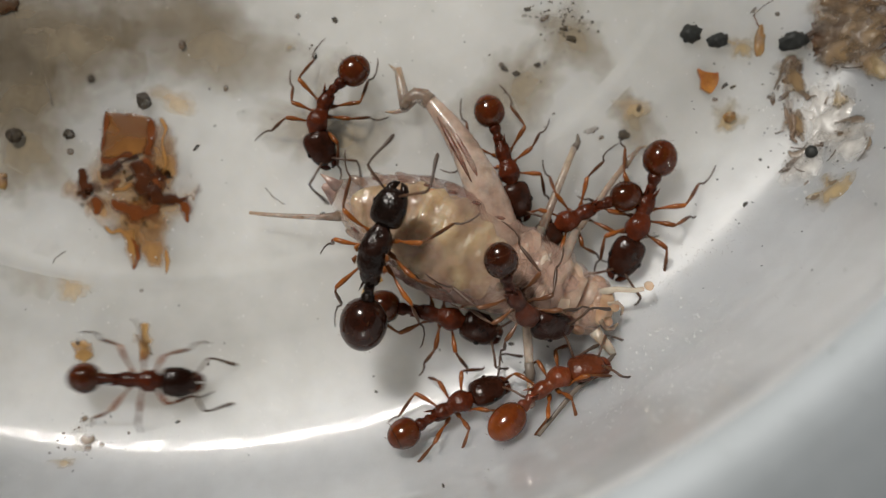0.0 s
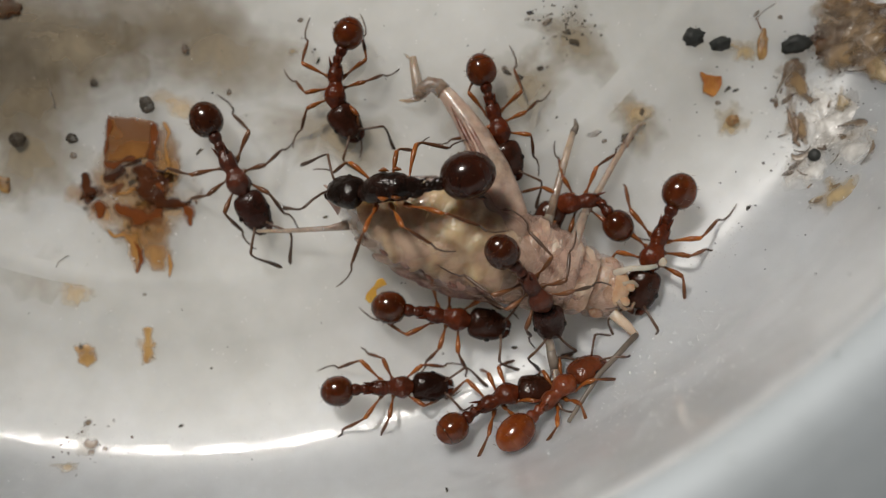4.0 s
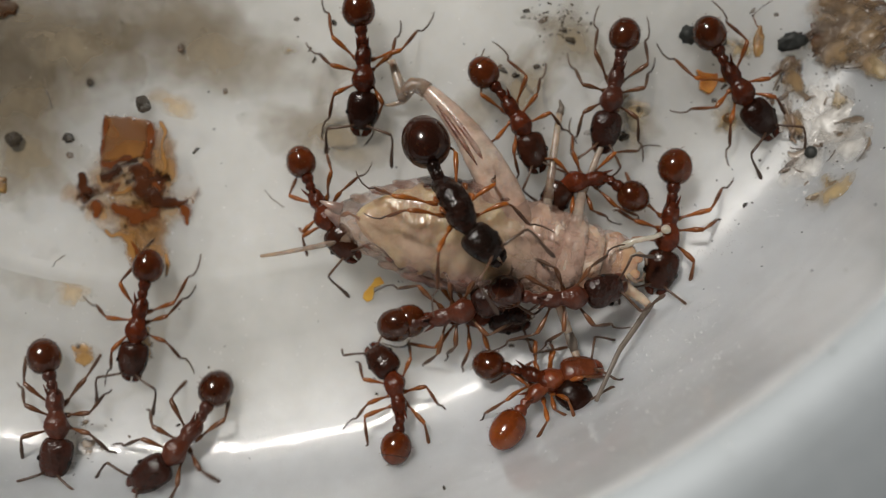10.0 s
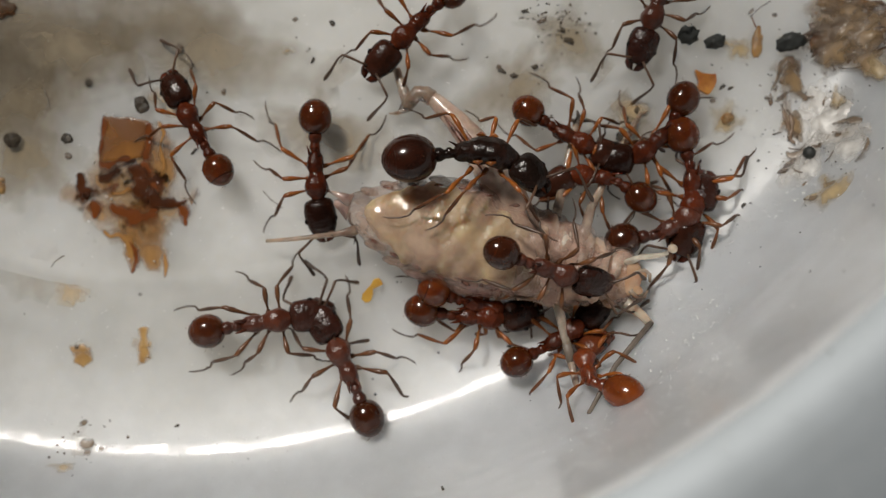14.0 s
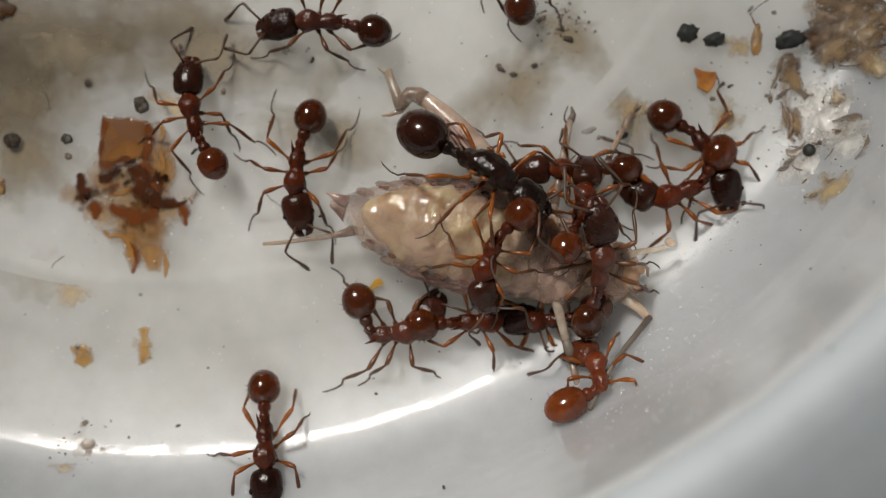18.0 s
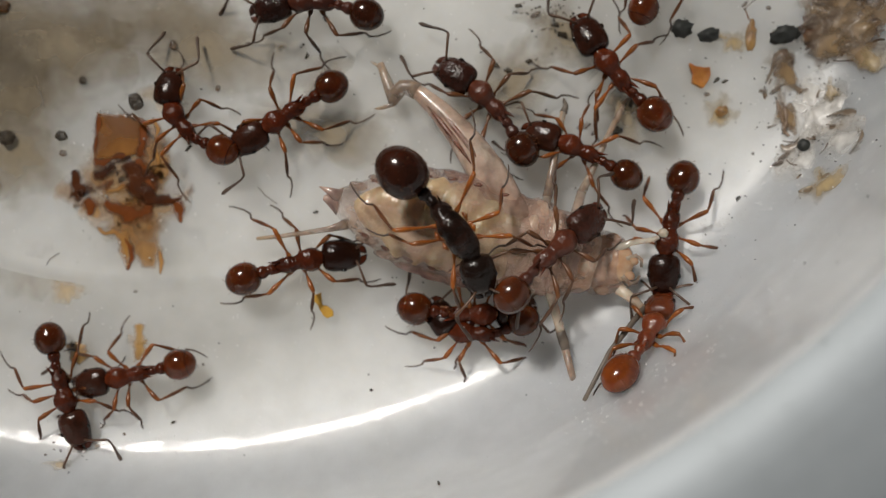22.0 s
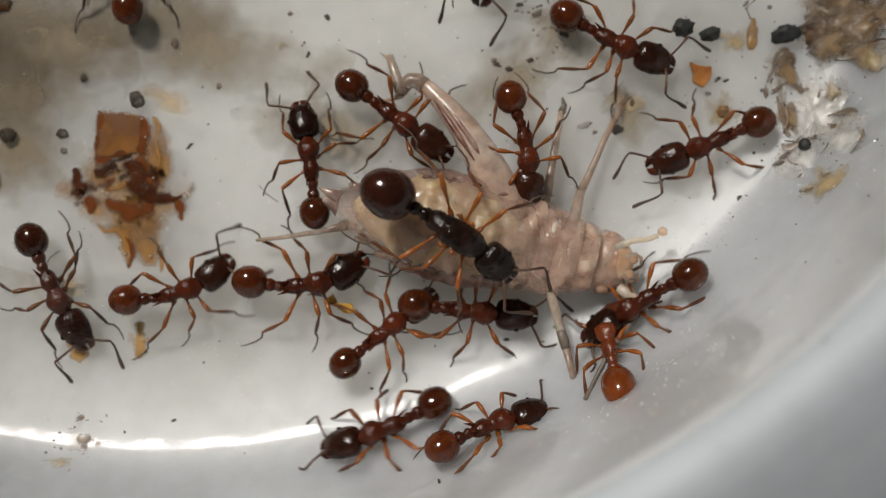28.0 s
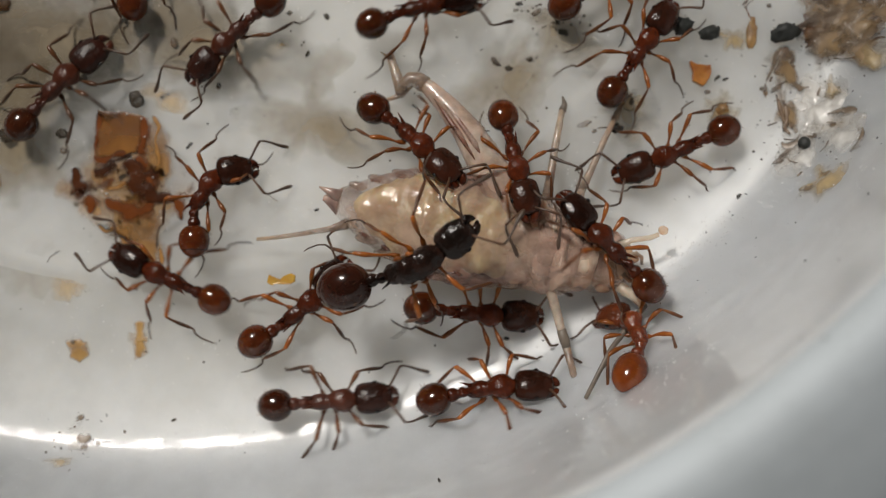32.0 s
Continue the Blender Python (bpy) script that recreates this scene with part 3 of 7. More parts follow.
    for which, (x, y, z, yaw, f, bend) in coxae.items():
        f *= g["reach"]
        drop = g["ride"] - 38
        if kind == "queen":
            x, y = x * 1.3, y * 1.8
        for s in (-1, 1):
            c = -s * bend if which == "front" else s * -bend
            fem = [(-4, 0, 2), (6, 0, 2), (14 * f, 0, 5), (26 * f, 0, 13), (42 * f, 0, 19), (56 * f, 0, 21), (60 * f, c * 0.04, 20)]
            leg = part("leg", tube(fem, [5.0, 4.6, 1.9, 2.8, 4.8, 3.9, 2.2], 8), skin["leg"], root)
            tib = [(59 * f, c * 0.03, 20.5), (65 * f, c * 0.15, 16), (77 * f, c * 0.45, 4 - drop * 0.5), (88 * f, c * 0.75, -8 - drop), (92 * f, c * 0.85, -12 - drop)]
            part("tibia", tube(tib, [2.1, 2.2, 3.6, 2.9, 1.7], 8), skin["tibia"], leg)
            tar = [(92 * f, c * 0.85, -12 - drop), (102 * f, c * 0.85, -18 - drop), (113 * f, c * 1.05, -22 - drop), (124 * f, c * 1.4, -25 - drop), (128 * f, c * 1.6, -26 - drop)]
            part("tarsus", tube(tar, [2.1, 1.8, 1.5, 1.4, 0.8], 6), skin["tarsus"], leg, "thin dark clawed foot")
            leg.matrix_basis = pose(x * U, s * y * U, z * U, 0, 0, s * yaw)
    return root


def troop(kind, skin, count):
    one = build_ant(kind, skin)
    ants = [one] + [copy_thing(one, Matrix()) for _ in range(count - 1)]
    # every ant holds its shins a little differently
    rng = random.Random(count * 13 + 1)
    reach = SHAPES[kind]["reach"]
    for ant in ants:
        for leg in ant.children:
            if not leg.name.startswith("leg"):
                continue
            long = 0.98 if abs(leg.matrix_basis.translation.x + 20 * U) < 8 * U else 0.80
            knee = Vector((60 * long * reach * U, 0, 20 * U))
            bend = Matrix.Translation(knee) @ pose(0, 0, 0, 0, 0, rng.uniform(-26, 26)) @ Matrix.Translation(-knee)
            for o in leg.children:
                o.matrix_basis = bend
    return ants


ANTS = {"worker": troop("worker", RED, 18), "dark": troop("dark", DARK, 7), "orange": troop("orange", ORANGE, 1), "queen": troop("queen", BLACK, 1)}


def lerp_rows(rows, t):
    for p, q in zip(rows, rows[1:]):
        if t <= q[0]:
            f = (t - p[0]) / max(q[0] - p[0], 1e-6)
            f = f * f * (3 - 2 * f) * 0.5 + f * 0.5
            return [a + (b - a) * f for a, b in zip(p, q)]
    return list(rows[-1])


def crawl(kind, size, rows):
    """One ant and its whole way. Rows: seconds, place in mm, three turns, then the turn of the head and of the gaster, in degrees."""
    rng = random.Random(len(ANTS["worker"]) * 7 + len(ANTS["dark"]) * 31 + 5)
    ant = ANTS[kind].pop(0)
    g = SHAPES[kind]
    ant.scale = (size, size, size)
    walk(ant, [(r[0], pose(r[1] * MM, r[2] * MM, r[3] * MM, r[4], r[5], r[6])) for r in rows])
    heads, gasters, legs, antennae = [], [], [], []
    for o in ant.children:
        base = o.name.split(".")[0]
        if base == "head":
            heads.append(o)
            antennae += [c for c in o.children if c.name.startswith("antenna") and not c.name.startswith("antennal")]
        elif base == "gaster":
            gasters.append(o)
        elif base == "leg":
            legs.append(o)
    dip = rng.uniform(4, 14)
    lift = rng.uniform(-6, 5)
    walk(heads[0], [(r[0], pose(g["neck"] * U, 0, 0, 0, dip, r[7])) for r in rows])
    walk(gasters[0], [(r[0], pose(g["waist"] * U, 0, 4 * U, 0, lift, r[8])) for r in rows])
    # when it is about
    first = next((p[0] for p, q in zip(rows, rows[1:]) if math.dist(p[1:3], q[1:3]) > 0.02), 0.0)
    last = next((q[0] for p, q in reversed(list(zip(rows, rows[1:]))) if math.dist(p[1:3], q[1:3]) > 0.02), 32.0)
    # feelers sweep
    for i, a in enumerate(antennae):
        base = a.matrix_basis.translation.copy()
        keys, t = [(0.0, 0.0, 0.0)], max(first, 0.0) + 0.3 + 0.2 * i
        while t < last - 0.5:
            keys.append((t, rng.uniform(-28, 24), rng.uniform(-12, 12)))
            t += rng.uniform(0.5, 1.1)
        keys.append((32.0, 0.0, 0.0))
        walk(a, [(t, Matrix.Translation(base) @ pose(0, 0, 0, 0, p, y)) for t, y, p in keys])
    # feet stay put until the leg is stretched, then step
    for i, leg in enumerate(legs):
        base = leg.matrix_basis.translation.copy()
        rest = math.degrees(leg.matrix_basis.to_euler().z) + rng.uniform(-14, 14)
        reach = 1.75 * g["reach"]
        cx, cy = base.x / MM, base.y / MM
        anchor, keys, t = None, [], 0.0
        off = rng.uniform(-12, 12)
        while t < 32.05:
            r = lerp_rows(rows, t)
            yaw = math.radians(r[6])
            ox = r[1] + size * (cx * math.cos(yaw) - cy * math.sin(yaw))
            oy = r[2] + size * (cx * math.sin(yaw) + cy * math.cos(yaw))
            if anchor is None:
                a = rest + off
            else:
                a = math.degrees(math.atan2(anchor[1] - oy, anchor[0] - ox) - yaw)
                a = rest + (a - rest + 180) % 360 - 180
            far = anchor is None or abs(a - rest) > 24 or not 0.62 < math.dist(anchor, (ox, oy)) / (reach * size) < 1.4
            if far and anchor is not None:
                a = rest - max(-17, min(17, a - rest))
            if far:
                w = math.radians(a) + yaw
                anchor = (ox + reach * size * math.cos(w), oy + reach * size * math.sin(w))
            keys.append((t, a))
            t = round(t + 0.2, 2) if first - 0.3 < t < last + 0.3 else round(t + 1.0, 2)
        keys = [k for j, k in enumerate(keys) if j in (0, len(keys) - 1) or abs(k[1] - keys[j - 1][1]) > 1.0 or abs(keys[j + 1][1] - k[1]) > 1.0]
        keys[-1] = (32.0, keys[-1][1])
        walk(leg, [(t, Matrix.Translation(base) @ pose(0, 0, 0, 0, 0, a)) for t, a in keys])
    return ant


# ---- the dead cricket ----
def loc(x, y, z):
    """From the plan to the cricket's own space, head along x."""
    dx, dy, c, s = x - 848.5, 414.0 - y, math.cos(radians(13.4)), math.sin(radians(13.4))
    return (dx * c - dy * s, dx * s + dy * c, z)


def limb(name, pts, radii, material, parent, label=""):
    return part(name, tube([loc(*p) for p in pts], radii, 10), material, parent, label)


cricket = thing("cricket", "pale dead cricket nymph on its back, glossy and pinkish", "insect")
cricket.scale = (1, 1, 0.78)
WIDTHS = [(-276, 3, 3), (-262, 12, 10), (-240, 29, 26), (-212, 47, 43), (-180, 64, 58), (-145, 79, 69), (-105, 90, 77), (-65, 96, 80), (-20, 96, 80), (15, 90, 76), (55, 84, 71), (92, 72, 60), (106, 58, 48), (116, 40, 34), (122, 26, 22)]


def girth(x):
    for p, q in zip(WIDTHS, WIDTHS[1:]):
        if x <= q[0]:
            f = (x - p[0]) / (q[0] - p[0])
            return p[1] + (q[1] - p[1]) * f, p[2] + (q[2] - p[2]) * f
    return WIDTHS[-1][1:]


cuts = [-258, -236, -206, -168, -126, -84, -42, 0, 44, 92]


def skin_lump(x, th):
    """Soft dents and long wrinkles of the deflated abdomen."""
    c, d = math.cos(th), math.sin(th)
    k = 1 + 0.085 * noise.noise((x * 0.013 + 4, c * 1.2, d * 1.2)) + 0.045 * noise.noise((x * 0.016, th * 2.6, 7.0)) + 0.030 * noise.noise((x * 0.06, c * 4.5, d * 4.5)) + 0.012 * noise.noise((x * 0.16, c * 11, d * 11))
    return k - 0.035 * max(0.0, 1 - abs(noise.noise((x * 0.010 + 3, th * 1.5, 2.0))) * 9)


def abdomen(x0, x1, n):
    bm = bmesh.new()
    loops = []
    seg = 64
    for i in range(n + 1):
        x = x0 + (x1 - x0) * i / n
        a, b = girth(x)
        near = min(abs(x - c) for c in cuts[1:])
        groove = 1 - 0.010 * max(0, 1 - near / 4.0)
        loops.append([bm.verts.new((x, a * groove * skin_lump(x, 2 * math.pi * k / seg) * math.cos(2 * math.pi * k / seg),
                                    80 + b * groove * skin_lump(x, 2 * math.pi * k / seg) * math.sin(2 * math.pi * k / seg))) for k in range(seg)])
    for p, q in zip(loops, loops[1:]):
        for k in range(seg):
            bm.faces.new((p[k], p[(k + 1) % seg], q[(k + 1) % seg], q[k]))
    bm.faces.new(loops[0])
    bm.faces.new(loops[-1][::-1])
    return bm


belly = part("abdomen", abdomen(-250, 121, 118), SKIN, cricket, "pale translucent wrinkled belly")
part("fat_body", lathe([(x, 2, 78, 0.80 * girth(x)[0] * e, 0.84 * girth(x)[1] * e) for x, e in [(x, max(0.03, 1 - (abs(x + 57) / 163) ** 5) ** 0.5) for x in range(-220, 108, 6)]], 40, lump=0.22, seed=6.0), FAT, belly, "creamy yellow inside of the belly")
part("tail_segment", abdomen(-274, -246, 14), PINK, cricket, "pinkish mottled tail segment")
for i, (x0, x1) in enumerate(zip(cuts, cuts[1:])):
    if i >= 1:
        a, b = girth((x0 + x1) / 2)
        for s in (-1, 1):
            bm = ball((x1 - x0) * 0.56, 8, 15, 0.06, i * 1.7 + s * 4.0, 18)
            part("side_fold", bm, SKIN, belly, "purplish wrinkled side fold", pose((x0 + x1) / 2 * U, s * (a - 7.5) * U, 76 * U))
for x, s in [(x, s) for x in (-190, -150, -108, -66, -22, 24) for s in (-1, 1)]:
    a, b = girth(x)
    th = radians(38 if s < 0 else 34)
    part("spiracle", ball(9, 3.5, 3, 0.5, x * 0.1 + s, 10), MUSCLE, belly, "dark brown breathing mark", pose(x * U, s * a * math.cos(th) * 0.99 * U, (80 + b * math.sin(th) * 0.99) * U, -s * 50, 0, 12 * s))
part("tail_spine", tube([(-246, 8, 92), (-264, 13, 94), (-284, 17, 96)], [13, 7, 1], 8), PINK, cricket, "sharp grey tail tip")
limb("cercus", [(622, 396, 84), (590, 404, 78), (540, 411, 66), (500, 416, 54), (463, 419, 44)], [9, 5, 4.2, 3.8, 3], TAN, cricket, "long pinkish-grey straight tail rod")
# thorax and head
for x0, x1, w, h in ((66, 126, 80, 70), (112, 164, 73, 66), (148, 196, 61, 58)):
    rings = [(x0 + (x1 - x0) * f, 0, 70, w * k, h * k) for f, k in ((-0.25, 0.80), (-0.1, 0.93), (0.1, 0.985), (0.3, 1.0), (0.55, 0.995), (0.8, 0.97), (1.0, 0.93), (1.15, 0.84))]
    seg = part("thorax_segment", lathe(rings, 56, lump=0.20, seed=w), BREAST, cricket)
    part("flesh", lathe([(x, y, z - 1, 0.84 * a, 0.88 * b) for x, y, z, a, b in rings], 40, lump=0.40, seed=w + 3), FLESH, seg, "pale lumpy flesh")
for x, y in ((100, 26), (104, -30), (138, 24), (142, -26), (172, 16), (170, -20), (124, 2)):
    part("leg_base", ball(24, 15, 10, 0.45, x + y, 20), BREAST, cricket, "glossy pale leg socket", pose(x * U, y * U, (122 - 0.25 * abs(y) - 0.16 * max(0, x - 110)) * U, 0, 0, (x * 7 + y * 3) % 90 - 45))
head = part("head", lathe(egg(178, 272, 57, 50, 56, 0.44, 16), 36, lump=0.08, seed=9), BREAST, cricket, "pale translucent head")
part("flesh", lathe(egg(184, 262, 46, 41, 55, 0.44, 12), 30, lump=0.3, seed=4), FLESH, head, "pale flesh inside the head")
part("face_plate", ball(23, 30, 18, 0.20, 4, 18), FACE, head, "amber mouth parts", pose(244 * U, 4 * U, 86 * U))
for s in (-1, 1):
    part("eye", ball(13, 9, 14, 0.05, 2, 14), FACE, head, "pale amber eye", pose(226 * U, s * 46 * U, 62 * U))
    bm = tube([(250, s * 14, 98), (266, s * 24, 94), (278, s * 20, 84), (282, s * 8, 78)], [5, 4, 3.5, 2.5], 8)
    part("palp", bm, TAN, head)
for s in (-0.5, 0.6):
    part("mandible", ball(15, 10, 9, 0.15, s, 12), FACE, head, "", pose(258 * U, s * 24 * U, 92 * U))
limb("feeler", [(1078, 442, 90), (1105, 430, 96), (1138, 426, 92), (1152, 421, 90)], [8, 5, 4.5, 4], PALE, cricket, "pale broken feeler")
part("feeler_knob", ball(9, 8, 8, 0.1, 1, 12), PALE, cricket, "", pose(*[v * U for v in loc(1160, 414, 90)]))
# legs
mid = part("leg", tube([loc(*p) for p in [(948, 432, 92), (956, 395, 84), (965, 350, 66)]], [14, 10, 8], 10), GLASSY, cricket, "pale spread middle leg")
limb("tibia", [(965, 352, 66), (974, 310, 52), (986, 250, 38), (997, 200, 28)], [9, 7, 6.5, 5.5], TAN, mid)
limb("tarsus", [(997, 202, 28), (1002, 190, 24), (1000, 176, 12)], [7, 5, 2], DIM_LEG, mid)
fore = part("leg", tube([loc(*p) for p in [(1000, 418, 92), (1012, 385, 80), (1024, 345, 60)]], [14, 10, 8], 10), GLASSY, cricket, "pale spread fore leg")
limb("tibia", [(1023, 347, 60), (1045, 305, 46), (1070, 252, 34), (1090, 214, 24)], [8, 6, 5.5, 5], TAN, fore)
limb("tarsus", [(1090, 216, 24), (1100, 196, 16), (1112, 178, 8), (1124, 172, 6)], [6.5, 5, 3.5, 2], TAN, fore)
low = part("leg", tube([loc(*p) for p in [(956, 478, 70), (972, 530, 84), (986, 586, 88)]], [8, 8.5, 7.5], 10), GLASSY, cricket, "pale lower leg with dark joint")
limb("knee", [(984, 580, 89), (990, 598, 88), (993, 612, 88)], [8, 9, 7], DIM_LEG, low, "dark mottled joint")
limb("tibia", [(992, 608, 88), (1003, 652, 92), (1014, 700, 104), (1019, 718, 110)], [7, 6, 5, 3], TAN, low)
dry = part("leg", tube([loc(*p) for p in [(1086, 508, 70), (1112, 528, 76), (1128, 545, 80)]], [11, 8, 6.5], 10), PALE, cricket, "thin dry fore leg")
limb("tibia", [(1128, 541, 82), (1096, 576, 105), (1063, 612, 128), (1013, 685, 192)], [5.5, 5, 4.5, 3.5], DIM_LEG, dry, "grey dry shin")

HIP = loc(908, 398, 0)
hind = part("hind_leg", tube([tuple(a - b for a, b in zip(loc(*p), HIP)) for p in [(908, 398, 96), (896, 372, 92), (878, 332, 86), (852, 284, 78), (822, 236, 68), (790, 196, 56), (758, 164, 46), (742, 152, 42)]],
                             [32, 34, 34, 31, 25, 19, 14, 10], 20), SHANK, cricket, "large pale jumping leg with red-brown streaks", pose(HIP[0] * U, HIP[1] * U, 0))


def hind_part(name, pts, radii, material, label=""):
    return part(name, tube([tuple(a - b for a, b in zip(loc(*p), HIP)) for p in pts], radii, 10), material, hind, label)


hind_part("muscle_line", [(858, 300, 109), (836, 262, 101), (808, 222, 84), (786, 196, 74)], [1.0, 5.5, 5.0, 1.0], MUSCLE, "dark red streak under the skin")
hind_part("muscle_line", [(838, 292, 106), (812, 250, 94), (788, 214, 79), (768, 186, 66)], [1.0, 5.0, 4.5, 1.0], MUSCLE, "dark red streak under the skin")
hind_part("knee", [(752, 160, 47), (740, 152, 44), (726, 150, 42), (716, 160, 40), (708, 174, 37)], [15, 15, 14, 13, 9], TAN, "bent tan knee")
hind_part("tibia", [(712, 172, 37), (704, 150, 30), (695, 124, 22), (689, 104, 16)], [12, 10, 8, 6.5], TAN)
hind_part("spur", [(712, 176, 34), (690, 182, 22), (676, 182, 14)], [5, 3.5, 1.5], TAN, "short spur")
hind_part("spur", [(692, 112, 20), (680, 104, 14), (672, 98, 9)], [4, 2.5, 1], TAN, "short spur")


# ---- refuse on the cup's floor ----
def flake(w, h, seed, thick=5.0, dome=3.0, rough=0.28, n=26, sheet=False):
    """A thin torn plate with an uneven outline and a slightly curled face."""
    bm = bmesh.new()
    fade = bm.verts.layers.float.new("fade")
    tops, lows = [], []
    for k, f in enumerate((1.0, 0.85, 0.68, 0.5, 0.22)):
        top = []
        for i in range(n):
            th = 2 * math.pi * i / n
            q = 1 + rough * noise.noise((math.cos(th) * 1.5 + seed, math.sin(th) * 1.5, seed * 0.7)) * 1.6 + rough * 0.6 * noise.noise((math.cos(th) * 4 + seed, math.sin(th) * 4, 2.0))
            x, y = w * q * f * math.cos(th) / 2, h * q * f * math.sin(th) / 2
            z = thick + dome * (1 - f * f) + dome * 0.9 * noise.noise((x * 0.05 + seed, y * 0.05, 5.0))
            top.append(bm.verts.new((x, y, max(0.4 if sheet else 1.2, z if k else z * 0.75))))
            top[-1][fade] = 1 - f
            if k == 0:
                lows.append(bm.verts.new((x, y, 0.2)))
        tops.append(top)
    for p, q in ([] if sheet else [(lows, tops[0])]) + list(zip(tops, tops[1:])):
        for i in range(n):
            j = (i + 1) % n
            bm.faces.new((p[i], p[j], q[j], q[i]))
    bm.faces.new(tops[-1])
    if sheet:
        for v in lows:
            bm.verts.remove(v)
    else:
        bm.faces.new(lows[::-1])
    return bm


def lay(name, bm, material, x, y, turn, label, category, lift=0.0, group=""):
    ob = thing(name, label, category, group, data=mesh_of(bm, name, material))
    ob.matrix_world = seated(x, y, turn, lift)
    return ob


def crumb(name, x, y, a, b, c, turn, material, label, category, seed, lump=0.35, group=""):
    return lay(name, ball(a, b, c, lump, seed, 16), material, x, y, turn, label, category, c * 0.86, group)


SHREDS = "shed remains on the cup floor"
lay("husk_film", flake(110, 54, 8.1, 0.8, 0.4, 0.2, 40, True), FILM, 312, 177, -6, "pale yellow flat husk film", "insect husk", 0.0, SHREDS)
lay("stain", flake(80, 110, 8.1, 1.5, 0.3, 0.35, 40, True), STAIN, 165, 350, 10, "rust brown dried stain round a husk", "stain", 0.0)
lay("dried_residue", flake(200, 150, 31.0, 3.2, 0.6, 0.5, 48, True), RESIDUE, 240, 338, 5, "rust brown veined dried residue on plastic", "stain", 0.0)


def plate(pts, thick, seed):
    """A flat torn plate of a drawn outline, slightly warped."""
    bm = bmesh.new()
    fade = bm.verts.layers.float.new("fade")
    n = 6
    rim = []
    for (x0, y0), (x1, y1) in zip(pts, pts[1:] + pts[:1]):
        for k in range(n):
            f = k / n
            x, y = x0 + (x1 - x0) * f, y0 + (y1 - y0) * f
            d = 4.5 * noise.noise((x * 0.07 + seed, y * 0.07, 1.0))
            rim.append((x + d, y - d))
    cx, cy = sum(p[0] for p in rim) / len(rim), sum(p[1] for p in rim) / len(rim)
    rows = []
    for f, z in ((1.0, 0.2), (1.0, thick * 1.2), (0.93, thick * 1.25), (0.8, thick * 1.2), (0.5, thick * 1.15), (0.15, thick * 1.15)):
        rows.append([bm.verts.new((cx + (x - cx) * f, cy + (y - cy) * f, z + (1.0 * noise.noise((x * f * 0.05, y * f * 0.05, seed)) if z > 1 else 0))) for x, y in rim])
        for v in rows[-1]:
            v[fade] = min(1.0, 5.0 * (1 - f))
    for p, q in zip(rows, rows[1:]):
        for i in range(len(rim)):
            j = (i + 1) % len(rim)
            bm.faces.new((p[i], p[j], q[j], q[i]))
    bm.faces.new(rows[0][::-1])
    bm.faces.new(rows[-1])
    return bm


lay("husk_plate", plate([(-42, 44), (0, 39), (40, 33), (42, 4), (36, -30), (0, -36), (-48, -42), (-44, 0)], 3, 1.0), AMBER, 226, 242, 0, "amber brown torn husk plate with dark edges", "insect husk", 0.0, SHREDS)


def pool(name, pts, material, label, high, seed, category="insect husk", group=SHREDS):
    """A dried pool of a drawn outline, thinning out towards its uneven rim."""
    x0, y0 = sum(p[0] for p in pts) / len(pts), sum(p[1] for p in pts) / len(pts)
    bm = bmesh.new()
    fade = bm.verts.layers.float.new("fade")
    rim = []
    for (xa, ya), (xb, yb) in zip(pts, pts[1:] + pts[:1]):
        for k in range(7):
            x, y = xa + (xb - xa) * k / 7 - x0, y0 - ya - (yb - ya) * k / 7
            q = 1 + 0.22 * noise.noise((x * 0.045 + seed, y * 0.045, 3.0)) + 0.10 * noise.noise((x * 0.15, y * 0.15 + seed, 1.0))
            rim.append((x * q, y * q))
    rows = []
    for f in (1.0, 0.9, 0.78, 0.62, 0.44, 0.22):
        rows.append([bm.verts.new((x * f, y * f, max(0.4, high * (1 - f ** 3) + 0.6 * noise.noise((x * f * 0.06, y * f * 0.06, seed))))) for x, y in rim])
        for v in rows[-1]:
            v[fade] = min(1.0, 2.2 * (1 - f))
    for p, q in zip(rows, rows[1:]):
        for i in range(len(rim)):
            j = (i + 1) % len(rim)
            bm.faces.new((p[i], q[i], q[j], p[j]))
    bm.faces.new(rows[-1][::-1])
    bmesh.ops.recalc_face_normals(bm, faces=bm.faces)
    return lay(name, bm, material, x0, y0, 0, label, category, 0.0, group)


